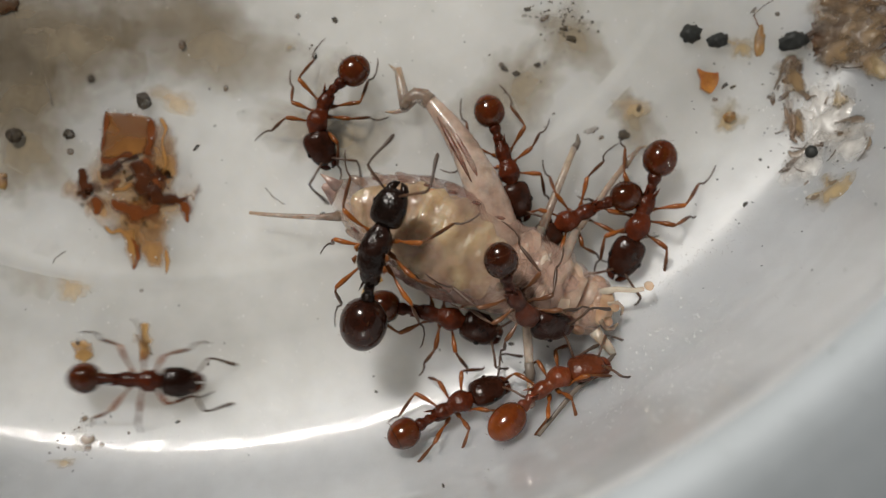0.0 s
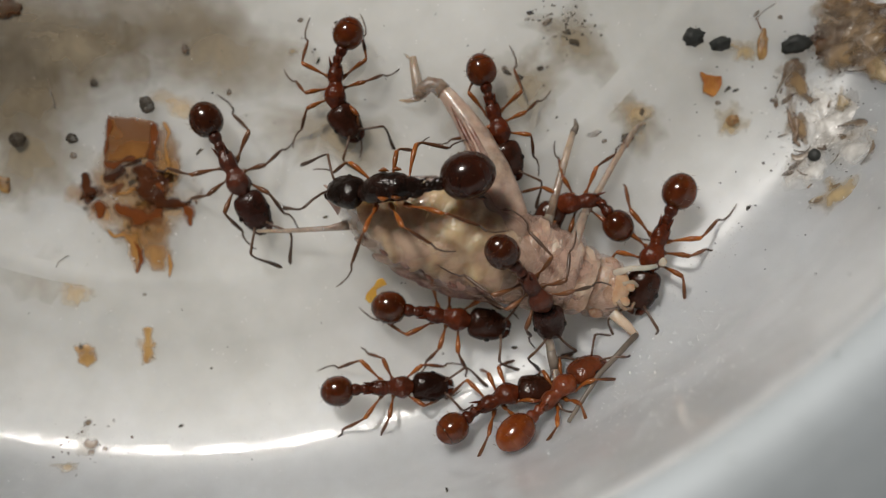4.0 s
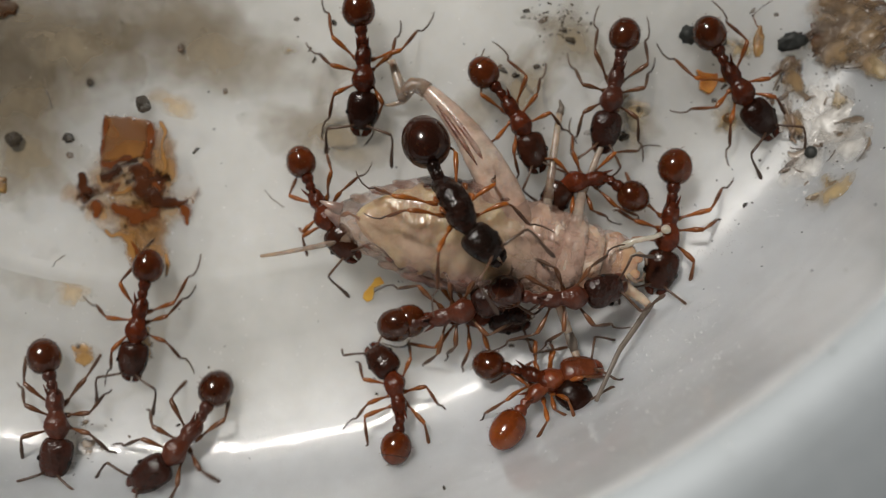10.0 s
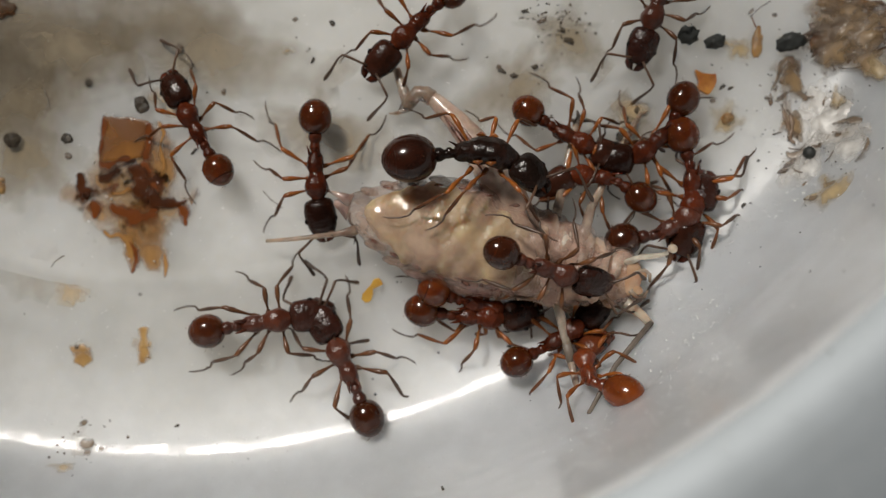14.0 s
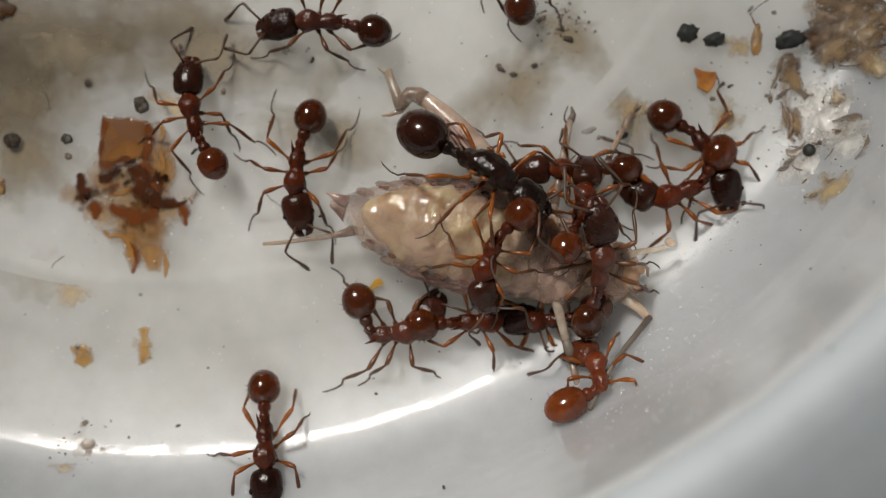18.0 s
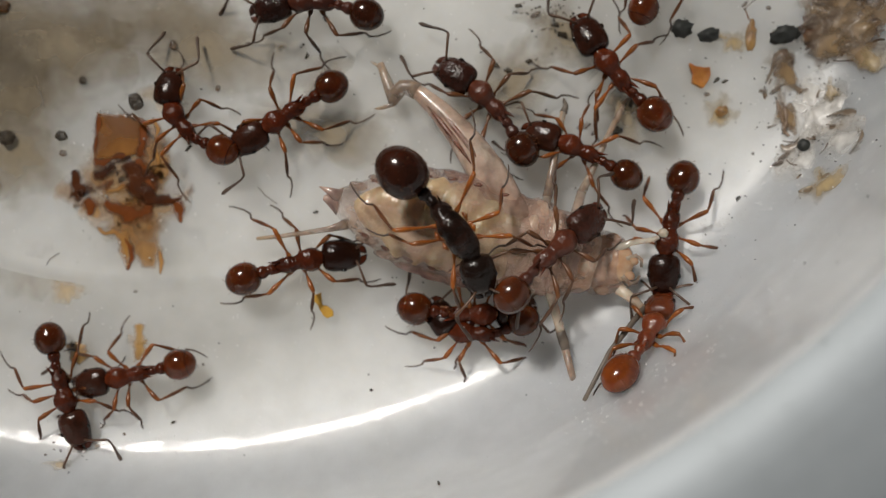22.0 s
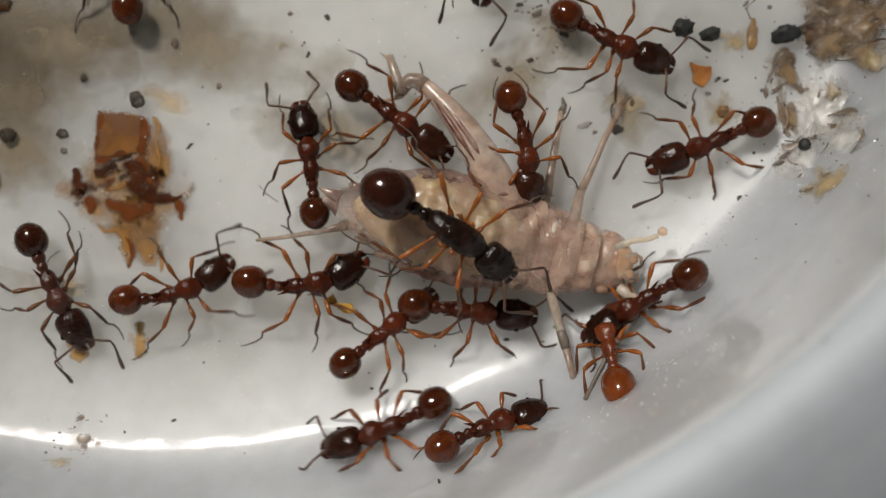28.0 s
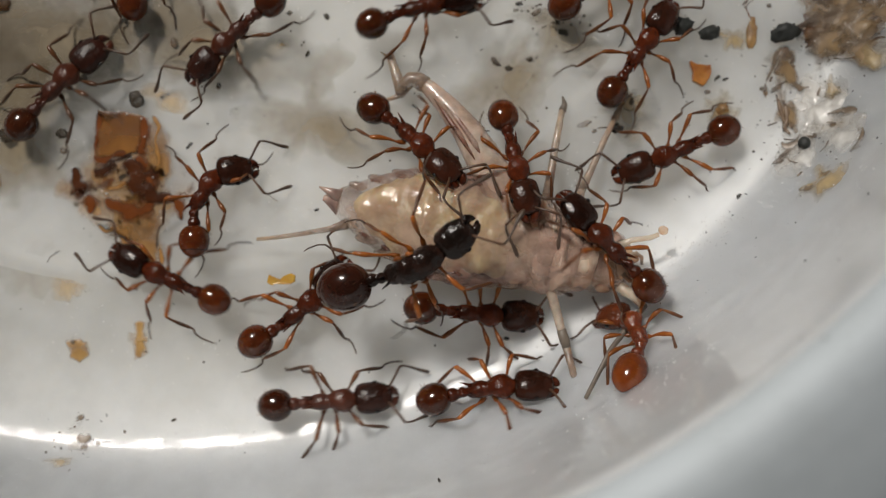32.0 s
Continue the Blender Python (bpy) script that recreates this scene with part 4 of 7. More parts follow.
def clot(name, pts, radii, material, label, high=6.0, seed=1.0, category="insect husk", group=SHREDS):
    """A low wet ridge of residue along a bent line, thinning out to both sides."""
    x0, y0 = pts[0]
    line = []
    ends = [pts[0]] + list(pts) + [pts[-1]]
    for i in range(len(pts) - 1):
        p0, p1, p2, p3 = [Vector(p) for p in ends[i:i + 4]]
        for k in range(8):
            f = k / 8
            line.append((0.5 * (2 * p1 + (p2 - p0) * f + (2 * p0 - 5 * p1 + 4 * p2 - p3) * f * f + (3 * p1 - p0 - 3 * p2 + p3) * f ** 3), radii[i] + (radii[i + 1] - radii[i]) * f))
    line.append((Vector(pts[-1]), radii[-1]))
    line = [(p + 0.35 * r * Vector((noise.noise((p.x * 0.09, p.y * 0.09, seed)), noise.noise((p.x * 0.09, p.y * 0.09, seed + 5.0)))), r * (0.92 + 0.3 * noise.noise((p.x * 0.12, p.y * 0.12, seed + 9.0)))) for p, r in line]
    bm = bmesh.new()
    fade = bm.verts.layers.float.new("fade")
    rows = []
    for i, (p, r) in enumerate(line):
        along = (line[min(i + 1, len(line) - 1)][0] - line[max(i - 1, 0)][0]).normalized()
        tip = min(1.0, min(i, len(line) - 1 - i) / 3 + 0.15)
        row = []
        for k in range(11):
            u = k / 5 - 1
            wide = 2.6 * r * (1 + 0.9 * noise.noise((p.x * 0.035 + seed, p.y * 0.035, 2.0 if u > 0 else 7.0)))
            x, y = p.x - along.y * u * wide - x0, y0 - p.y - along.x * u * wide
            bumpy = 1 + 0.6 * noise.noise((x * 0.05, y * 0.05, seed))
            row.append(bm.verts.new((x, y, 3.0 + 0.20 * high * (1 - u * u) ** 2 * tip * bumpy)))
            row[-1][fade] = (1 - abs(u)) ** 0.8 * tip
        rows.append(row)
    for p, q in zip(rows, rows[1:]):
        for k in range(10):
            bm.faces.new((p[k], p[k + 1], q[k + 1], q[k]))
    bmesh.ops.recalc_face_normals(bm, faces=bm.faces)
    if sum(f.normal.z for f in bm.faces) < 0:
        bmesh.ops.reverse_faces(bm, faces=bm.faces)
    return lay(name, bm, material, x0, y0, 0, label, category, 0.0, group)


def shred(name, pts, radii, material, label, lift=0.0, flat=0.6, category="insect husk", group=SHREDS, ragged=11.0):
    """A bent shred lying on the floor; its points are on the plan."""
    x0, y0 = pts[0]
    lift = lift + 4.0 if category == "insect husk" else lift
    flat = flat * 0.25 if category == "insect husk" else flat
    fine = []
    for (p, q), (r0, r1) in zip(zip(pts, pts[1:]), zip(radii, radii[1:])):
        fine += [(p[0] + (q[0] - p[0]) * k / 5, p[1] + (q[1] - p[1]) * k / 5, r0 + (r1 - r0) * k / 5) for k in range(5)]
    fine.append((*pts[-1], radii[-1]))
    bm = tube([(x - x0, y0 - y, max(radii) * flat + lift) for x, y, r in fine], [r for x, y, r in fine], 10)
    for v in bm.verts:
        v.co.z = (v.co.z - lift) * flat + lift + 4.0 * flat * noise.noise(v.co * 0.10)
        v.co.x += ragged * noise.noise(v.co * 0.13 + Vector((3, 0, 0)))
        v.co.y += ragged * noise.noise(v.co * 0.13 + Vector((0, 9, 0)))
    return lay(name, bm, material, x0, y0, 0, label, category, 0.0, group)


pool("husk_film", [(262, 200), (292, 204), (308, 236), (318, 262), (318, 320), (304, 352), (280, 346), (264, 300), (258, 250)], TAN_POOL, "tan translucent torn husk film", 1.8, 2.0)
pool("husk_film", [(206, 370), (250, 384), (306, 366), (304, 420), (298, 470), (292, 490), (262, 488), (240, 450), (214, 410)], TAN_POOL, "tan translucent torn husk film", 1.6, 5.0)
pool("husk_film", [(140, 290), (176, 196), (262, 196), (322, 230), (322, 350), (344, 370), (308, 420), (290, 490), (232, 492), (196, 420), (150, 390)], STAIN_HALO, "faint brown dried halo round a husk", 0.8, 11.0)
clot("husk_shred", [(186, 200), (188, 216), (184, 244), (178, 274)], [4, 6, 6, 5], RUST_GOO, "rust brown folded edge of a husk", 7, 1.0)
clot("husk_shred", [(262, 208), (266, 232), (264, 256), (256, 282)], [6, 8, 9, 9], RUST_GOO, "rust brown folded edge of a husk", 7, 2.0)
clot("husk_shred", [(174, 280), (194, 284), (214, 278), (240, 272)], [4, 7, 6, 6], RUST_GOO, "rust brown lower edge of a husk", 4, 3.0)
clot("husk_shred", [(141, 298), (146, 310), (151, 322), (156, 334), (160, 350)], [3, 5, 10, 16, 10], GOO, "dark glossy red-brown clot", 10, 4.0)
clot("husk_shred", [(154, 334), (157, 344)], [12, 11], GOO, "dark glossy red-brown lump", 50, 4.6)
clot("husk_shred", [(166, 348), (173, 364), (170, 384)], [9, 9, 4], RUST_GOO, "rust brown shred of an insect husk", 5, 5.0)
clot("husk_shred", [(174, 306), (190, 304), (204, 298), (214, 288)], [5, 9, 9, 4], GOO, "dark brown crooked shred of husk", 7, 6.0)
clot("husk_shred", [(206, 292), (226, 284), (246, 276)], [3, 4, 4], GOO, "thin dark brown shred of husk", 4, 7.0)
clot("husk_shred", [(240, 282), (248, 304), (258, 324), (270, 340), (288, 352), (312, 354), (338, 350)], [10, 14, 18, 15, 9, 6, 3], GOO, "dark brown branching shred of husk", 9, 8.0)
clot("husk_shred", [(252, 276), (264, 300), (276, 322), (284, 340)], [6, 9, 9, 5], RUST_GOO, "rust brown shred of an insect husk", 6, 9.0)
clot("husk_shred", [(312, 352), (326, 364), (332, 382), (331, 396)], [5, 7, 6, 2], RUST_GOO, "thin rust brown shred of husk", 6, 10.0)
clot("husk_shred", [(326, 352), (338, 346), (342, 358)], [3, 4, 2], GOLD_GOO, "small amber brown hook of husk", 4, 11.0)
clot("husk_shred", [(196, 352), (214, 366), (238, 378), (262, 374), (284, 358)], [5, 9, 13, 13, 7], RUST_GOO, "flat rust brown shred of husk", 6, 12.0)
clot("husk_shred", [(184, 398), (196, 412), (212, 410), (226, 422), (236, 444), (236, 478)], [3, 4, 6, 9, 10, 4], GOLD_GOO, "curled amber brown shred of husk", 7, 13.0)
clot("husk_shred", [(228, 416), (240, 436), (243, 456), (236, 480)], [3, 4, 4, 3], RUST_GOO, "dark rim of a curled husk shred", 7, 14.0)
clot("husk_shred", [(196, 330), (214, 336), (232, 328), (244, 338)], [4, 5, 6, 3], GOLD_GOO, "thin amber brown strand of husk", 4, 15.0)
clot("husk_shred", [(280, 206), (292, 228), (286, 252), (292, 284), (284, 312)], [3, 4, 3, 5, 3], GOLD_GOO, "amber fold in a torn husk film", 4, 16.0)
clot("husk_shred", [(292, 440), (296, 462), (294, 490)], [2, 3, 2], GOLD_GOO, "thin fold of husk film", 3, 17.0)
# small white beads that imitate wet highlights on the husk
for x, y in ((190, 196), (204, 198), (222, 201), (236, 206), (262, 214), (268, 246), (192, 342), (200, 346), (160, 386), (158, 340), (282, 318), (296, 390), (306, 408), (224, 428), (232, 452), (276, 456), (144, 252), (170, 282)):
    crumb("wet_droplet", x, y, 2.0, 1.1, 5.0, x * 11, CRYSTAL_GLINT, "tiny white bead painted as a wet glint on a husk", "droplet", x * 0.4, 0.4, "wet droplets on the husks")

for pts, radii in (([(150, 736), (156, 746)], [5, 4]), ([(146, 772), (158, 780), (172, 776)], [5, 7, 4]), ([(150, 792), (166, 796)], [6, 5]), ([(176, 786), (190, 790)], [4, 3])):
    clot("refuse_shred", pts, radii, BROWN_WET, "small grey-brown smudge on the rounded corner", 5, pts[0][1] * 0.1, "refuse", "smudges on the rounded corner")
PELLETS = "dark droppings in the cup"
for x, y, a, b in ((255, 181, 13, 15), (27, 242, 14, 13), (122, 240, 10, 9), (124, 270, 6, 6), (160, 142, 7, 7), (320, 80, 6, 9), (398, 157, 4, 6)):
    crumb("pellet", x, y, a, b, min(a, b) * 0.8, 0, GREY_BIT if a > 6 else BROWN_BIT, "small dark dry pellet", "dropping", x * 0.1, 0.32, PELLETS)
for x, y, a, b in ((1216, 57, 18, 15), (1264, 69, 18, 13)):
    crumb("pellet", x, y, a, b, 12, 15, SOOT, "black greenish crumbly pellet", "dropping", x * 0.13, 0.45, PELLETS)
crumb("pellet", 1398, 70, 24, 17, 14, 10, SOOT, "grey-black crumbly pellet by the heap", "dropping", 7.7, 0.45, PELLETS)
crumb("seed", 1436, 267, 11, 11, 10, 0, SOOT, "round dark grey bead-like seed", "seed", 3.3, 0.12)
lay("refuse_scrap", flake(36, 46, 5.5, 4, 4, 0.3), BROWN_BIT, 1396, 122, 0, "hollow grey-brown insect scrap", "refuse")

lay("orange_chip", plate([(-18, 22), (0, 14), (20, 12), (16, -10), (4, -22), (-10, -16), (-12, 2)], 9, 4.0), ORANGE_CHIP, 1247, 139, 0, "bright orange jagged chip of food", "food scrap")
lay("food_scrap", flake(76, 70, 4.4, 1.5, 3, 0.3, 40, True), OLIVE, 1283, 201, 0, "yellow-tan ringed scrap stuck to the floor", "food scrap")
crumb("food_scrap", 1287, 203, 11, 9, 8, 20, YELLOW_CHIP, "small ochre lump on a scrap", "food scrap", 2.1, 0.4)
lay("food_scrap", flake(100, 92, 9.4, 1.5, 3, 0.4, 40, True), OLIVE, 1466, 332, 30, "flat yellow-tan dried scrap", "food scrap")
pool("food_scrap", [(123, 602), (146, 596), (171, 603), (174, 634), (150, 650), (127, 643)], OCHRE_SOFT, "ochre brown blocky chip of food", 7.0, 3.0, "food scrap", "")
clot("food_scrap", [(134, 610), (146, 606)], [5, 4], BROWN_WET, "dark corner of a food chip", 20, 3.0, "food scrap", "")
clot("food_scrap", [(256, 568), (256, 590), (254, 612), (257, 642)], [9, 10, 13, 8], OCHRE_SOFT, "long thin ochre chip of food", 14, 7.0, "food scrap", "")
lay("food_scrap", flake(56, 22, 2.4, 2, 2, 0.3, 34, True), OLIVE, 114, 819, 8, "thin pale brown scrap on plastic", "food scrap")
lay("food_scrap", flake(26, 16, 5.1, 3, 2, 0.4), OLIVE, 510, 84, 0, "small yellowish scrap on the floor", "food scrap")
lay("food_scrap", flake(60, 44, 6.7, 2, 2, 0.5), FILM, 1116, 184, 20, "pale torn film of insect skin", "insect husk")
lay("food_scrap", flake(17, 48, 6.1, 4, 3, 0.3), YELLOW_CHIP, 1342, 70, -6, "brown narrow scrap near the heap", "food scrap")
lay("food_scrap", flake(74, 50, 3.1, 1.5, 2, 0.45, 40, True), OLIVE, 1306, 74, 10, "tan flat scrap near black pellets", "food scrap")
lay("food_scrap", flake(46, 34, 3.9, 7, 5, 0.3), RUST, 4, 10, 10, "dark red-brown lump of refuse", "refuse")
lay("food_scrap", flake(26, 30, 7.9, 4, 3, 0.3), YELLOW_CHIP, 0, 322, 0, "tan scrap stuck to the floor", "food scrap")
GRUBBY = "grubby line of refuse on the wall"
for pts, radii in (([(1376, 132), (1386, 106), (1400, 98), (1412, 112), (1408, 126)], [3, 5, 6, 6, 3]), ([(1364, 158), (1372, 142), (1380, 120)], [2, 3, 3]), ([(1356, 172), (1362, 164)], [5, 4]),
                   ([(1390, 160), (1404, 156), (1420, 164), (1428, 174)], [3, 4, 5, 3]), ([(1412, 186), (1406, 204), (1402, 222)], [3, 5, 5]), ([(1396, 216), (1404, 228), (1414, 240), (1418, 252)], [4, 6, 5, 3]),
                   ([(1392, 262), (1400, 270), (1414, 268), (1428, 262)], [3, 3, 4, 3]), ([(1392, 292), (1402, 288), (1404, 280)], [5, 5, 3]), ([(1472, 216), (1490, 212), (1512, 214), (1526, 222), (1540, 232)], [3, 5, 6, 5, 3]),
                   ([(1480, 230), (1494, 236), (1508, 232)], [4, 5, 4]), ([(1540, 236), (1538, 256), (1526, 276), (1518, 284)], [3, 3, 5, 4]), ([(1462, 320), (1472, 324), (1482, 320)], [3, 4, 3]), ([(1434, 344), (1444, 348), (1450, 344)], [3, 4, 2])):
    clot("refuse_shred", pts, radii, BROWN_WET, "grey-brown curled refuse crust on plastic", 6, pts[0][0] * 0.1, "refuse", GRUBBY)
for x, y, w, h, r in ((1044, 228, 26, 12, 25), (1101, 236, 22, 18, 0), (1062, 240, 10, 7, 40), (890, 120, 15, 9, -20), (911, 128, 13, 9, 10), (948, 113, 14, 8, 20), (884, 112, 10, 8, 0),
                      (555, 101, 12, 6, 60), (590, 36, 14, 10, -40), (524, 28, 10, 8, 0), (346, 262, 16, 5, 45), (1280, 147, 14, 6, 50), (1294, 150, 12, 5, 20), (1262, 172, 10, 8, 0),
                      (250, 515, 7, 6, 0), (316, 747, 9, 5, 30), (1318, 357, 9, 6, 30), (1128, 188, 9, 12, 0), (666, 692, 6, 5, 0), (570, 377, 10, 6, 10), (905, 606, 12, 6, 0), (786, 860, 5, 5, 0),
                      (1008, 65, 20, 10, -20), (997, 48, 9, 8, 30), (960, 30, 22, 8, 40), (930, 14, 14, 7, 0), (1330, 14, 12, 6, 50), (1372, 20, 10, 7, 0)):
    lay("grit", flake(w, h, x * 0.17, 4, 2.5, 0.35, 14), GREY_BIT if (x + y) % 3 else BROWN_BIT, x, y, r, "small dark grey-brown grit grain", "grit", 0.0, "grit on the cup floor")

# refuse heap against the wall
HEAP = "refuse heap by the wall"
heap_rng = random.Random(11)
for x, y, w, h, m, r in ((1500, 55, 130, 90, SMEAR, 20), (1455, 40, 90, 60, SMEAR, -15), (1550, 112, 90, 66, OLIVE, 5), (1475, 100, 80, 50, SMEAR, 40), (1530, 30, 80, 60, BROWN_BIT, 10),
                         (1490, 6, 80, 34, YELLOW_CHIP, 0), (1436, 52, 58, 11, DARK_CRUMB, 35), (1515, 75, 50, 14, DARK_CRUMB, -30), (1552, 45, 30, 30, BROWN_BIT, 0), (1465, 84, 40, 24, BROWN_BIT, 0),
                         (1385, 165, 22, 9, BROWN_BIT, 40), (1365, 170, 8, 22, BROWN_BIT, 0), (1402, 282, 26, 8, BROWN_BIT, 30), (1388, 298, 22, 8, BROWN_BIT, 10),
                         (1500, 212, 60, 18, SMEAR, -8), (1532, 235, 12, 44, SMEAR, 20), (1482, 165, 30, 56, OLIVE, 0), (1520, 88, 70, 26, CRUST, 15), (1466, 102, 50, 20, CRUST, -5), (1500, 40, 110, 80, RUST, 0), (1470, 70, 80, 50, RUST, 30), (1520, 60, 80, 60, BROWN_BIT, 70), (1485, 30, 60, 50, BROWN_BIT, 120), (1455, 60, 60, 30, RUST, 10), (1480, 92, 60, 30, BROWN_BIT, 0), (1535, 62, 36, 20, CRUST, 50)):
    lay("refuse_scrap", flake(w, h, x * 0.31 + y, 4 if w < 60 else 6, 4, 0.32, 34), m, x, y, r, "grimy brown refuse scrap in a heap", "refuse", heap_rng.uniform(0, 4), HEAP)
for x, y, w, h, r in ((1500, 40, 180, 150, 10), (1465, 78, 120, 80, 30), (1540, 95, 110, 90, -10), (1500, 8, 150, 70, 0), (1520, 60, 110, 80, 60), (1400, 120, 60, 70, 0), (1395, 200, 40, 110, 8)):
    lay("refuse_film", flake(w, h, x * 0.7 + y, 3, 4, 0.5, 44, True), HEAP_FILM, x, y, r, "brown wet film smeared over a refuse heap", "refuse", 9.0 if y < 110 else 1.0, HEAP)
for x, y, a in ((1526, 42, 9), (1548, 30, 8), (1505, 60, 8), (1470, 30, 9), (1558, 64, 7), (1490, 88, 8), (1445, 80, 7), (1452, 20, 7), (1512, 20, 11), (1498, 36, 9), (1480, 60, 10), (1536, 20, 12)):
    crumb("refuse_scrap", x, y, a * 1.3, a * 0.8, a * 0.6, x * 7, DARK_CRUMB if x % 4 else BROWN_BIT, "dark brown wet-looking refuse lump", "refuse", x * 0.3, 0.8, HEAP)
for pts in ([(1500, 60), (1530, 52), (1552, 62), (1560, 84)], [(1490, 96), (1520, 84), (1550, 96)], [(1450, 76), (1480, 62), (1510, 74)], [(1440, 60), (1470, 44), (1500, 28)],
            [(1540, 66), (1556, 54), (1564, 46)], [(1396, 74), (1420, 64), (1442, 50)], [(1384, 180), (1390, 210), (1398, 242)], [(1396, 190), (1402, 214), (1396, 240), (1404, 252)]):
    shred("refuse_shred", pts, [2] + [4] * (len(pts) - 2) + [1.5], BROWN_BIT, "wet brown fibrous shred", 6, 0.8, "refuse", HEAP, 2.5)
lay("smear", flake(230, 250, 12.3, 0.6, 0.3, 0.4, 40, True), SMEAR, 1470, 210, 0, "pale dirty crusted smear", "stain", 0.0)
lay("crust", flake(120, 170, 22.3, 1.0, 3.0, 0.28, 40, True), CRUST, 1450, 200, 15, "white crusted patch on the wall", "stain", 0.0)
lay("crust", flake(110, 90, 23.3, 1.0, 3.0, 0.28, 40, True), CRUST, 1500, 245, -10, "white crusted patch on the wall", "stain", 0.3)
lay("crust", flake(90, 70, 24.3, 1.0, 3.0, 0.28, 40, True), CRUST, 1420, 290, 40, "white crusted patch on the wall", "stain", 0.3)
# dirt smears; the wide sheets also paint in the dimmer light up there
for x, y, w, h, r, m in ((70, 30, 560, 290, 10, GRIME_SHADE), (120, 40, 760, 300, 4, GRIME_SHADE), (20, 150, 380, 330, 20, GRIME_SHADE), (380, 50, 560, 270, -8, GRIME_SHADE), (40, 230, 300, 330, 0, GRIME_SHADE), (190, 62, 130, 64, -10, GRIME_SHADE), (262, 66, 130, 56, 5, SMEAR), (20, 110, 170, 190, 0, SMEAR),
                         (15, 320, 70, 60, 0, SMEAR), (560, 210, 300, 240, 20, GRIME_SHADE), (1000, 40, 210, 130, 10, GRIME_SHADE), (1120, 190, 220, 140, -30, GRIME_SHADE), (60, 480, 190, 90, 10, SMEAR), (900, 140, 280, 190, 60, GRIME_SHADE)):
    lay("smear", flake(w, h, x * 0.07 + y, 0.5 + 0.002 * y, 0.1, 0.4, 48, True), m, x, y, r, "dull grey-brown dirty smear, the widest also painting shade on plastic", "stain", 0.0)
lay("smear", flake(80, 60, 14.3, 1.2, 0.6, 0.6, 30, True), FILM, 128, 505, 0, "faint brown dirt smear", "stain", 0.0)
lay("smear", flake(60, 90, 15.3, 1.2, 0.6, 0.6, 30, True), SMEAR, 140, 770, 0, "faint brown dirt smear", "stain", 0.0)


def scatter(name, label, material, count, seed, place, low, high, flat=0.7):
    """Many small grains in one mesh."""
    rng = random.Random(seed)
    verts, faces = [], []
    for _ in range(count):
        x, y = place(rng)
        m = seated(x, y, rng.uniform(0, 360))
        a, b = rng.uniform(low, high), rng.uniform(low, high)
        c = min(a, b) * flat
        base = len(verts)
        for k in range(6):
            th = math.pi * k / 3
            q = rng.uniform(0.7, 1.2)
            verts.append(m @ Vector((a * q * math.cos(th) * U, b * q * math.sin(th) * U, -0.1 * U)))
        for k in range(6):
            th = math.pi * k / 3 + 0.3
            q = rng.uniform(0.35, 0.75)
            verts.append(m @ Vector((a * q * math.cos(th) * U, b * q * math.sin(th) * U, c * rng.uniform(0.4, 1.5) * U)))
        faces += [(base + k, base + (k + 1) % 6, base + 6 + (k + 1) % 6, base + 6 + k) for k in range(6)] + [(base + 6, base + 7, base + 8), (base + 6, base + 8, base + 10), (base + 8, base + 9, base + 10), (base + 6, base + 10, base + 11)]
    me = bpy.data.meshes.new(name)
    me.from_pydata(verts, [], faces)
    me.materials.append(material)
    return thing(name, label, name.replace("_", " "), kind="stuff", data=me)


def patch(cx, cy, w, h):
    return lambda r: (r.gauss(cx, w), r.gauss(cy, h))


scatter("crystal_grains", "white crusty crystal grains on the wall", CRYSTAL_GLINT, 420, 3, patch(1460, 225, 50, 62), 0.5, 2.4, 0.5)
scatter("brown_grains", "fine brown grains round the refuse heap", GREY_BIT, 90, 4, patch(1440, 170, 55, 80), 1.0, 3.0)


def fibres(name, label, material, count, seed, place, low, high):
    """Many fine bent fibres in one mesh."""
    rng = random.Random(seed)
    verts, faces = [], []
    for _ in range(count):
        m = seated(*place(rng), rng.uniform(0, 360))
        n, bend, w = rng.uniform(low, high), rng.uniform(-0.4, 0.4), rng.uniform(0.8, 2.6)
        base = len(verts)
        lift, rise = rng.uniform(0.5, 7), rng.uniform(-3, 3)
        for k in range(5):
            f = k / 4
            x, y, z = n * (f - 0.5), bend * n * 0.4 * (f - 0.5) ** 2 * 4, lift + rise * f
            for dy, dz in ((-w, 0), (0, w), (w, 0)):
                verts.append(m @ Vector((x * U, (y + dy) * U, max(0.1, z + dz) * U)))
        for k in range(4):
            a = base + 3 * k
            faces += [(a, a + 3, a + 4, a + 1), (a + 1, a + 4, a + 5, a + 2), (a + 2, a + 5, a + 3, a)]
    me = bpy.data.meshes.new(name)
    me.from_pydata(verts, [], faces)
    me.materials.append(material)
    return thing(name, label, name.replace("_", " "), kind="stuff", data=me)


fibres("refuse_fibres", "fine brown fibres matted in a refuse heap", BROWN_BIT, 34, 12, patch(1500, 55, 32, 28), 20, 60)
fibres("refuse_fibres", "fine dark fibres matted in a refuse heap", DARK_CRUMB, 40, 13, patch(1500, 50, 30, 26), 12, 40)
fibres("crust_fibres", "fine grey fibres in a white crust", BROWN_BIT, 18, 14, patch(1430, 220, 35, 55), 8, 26)
# the next six scatter white grains in place of glints off the plastic
scatter("dust", "fine white specks painted as glints on the plastic", CRYSTAL_GLINT, 1100, 5, lambda r: (r.uniform(-20, 1580), r.uniform(0, 870)), 0.5, 1.6)
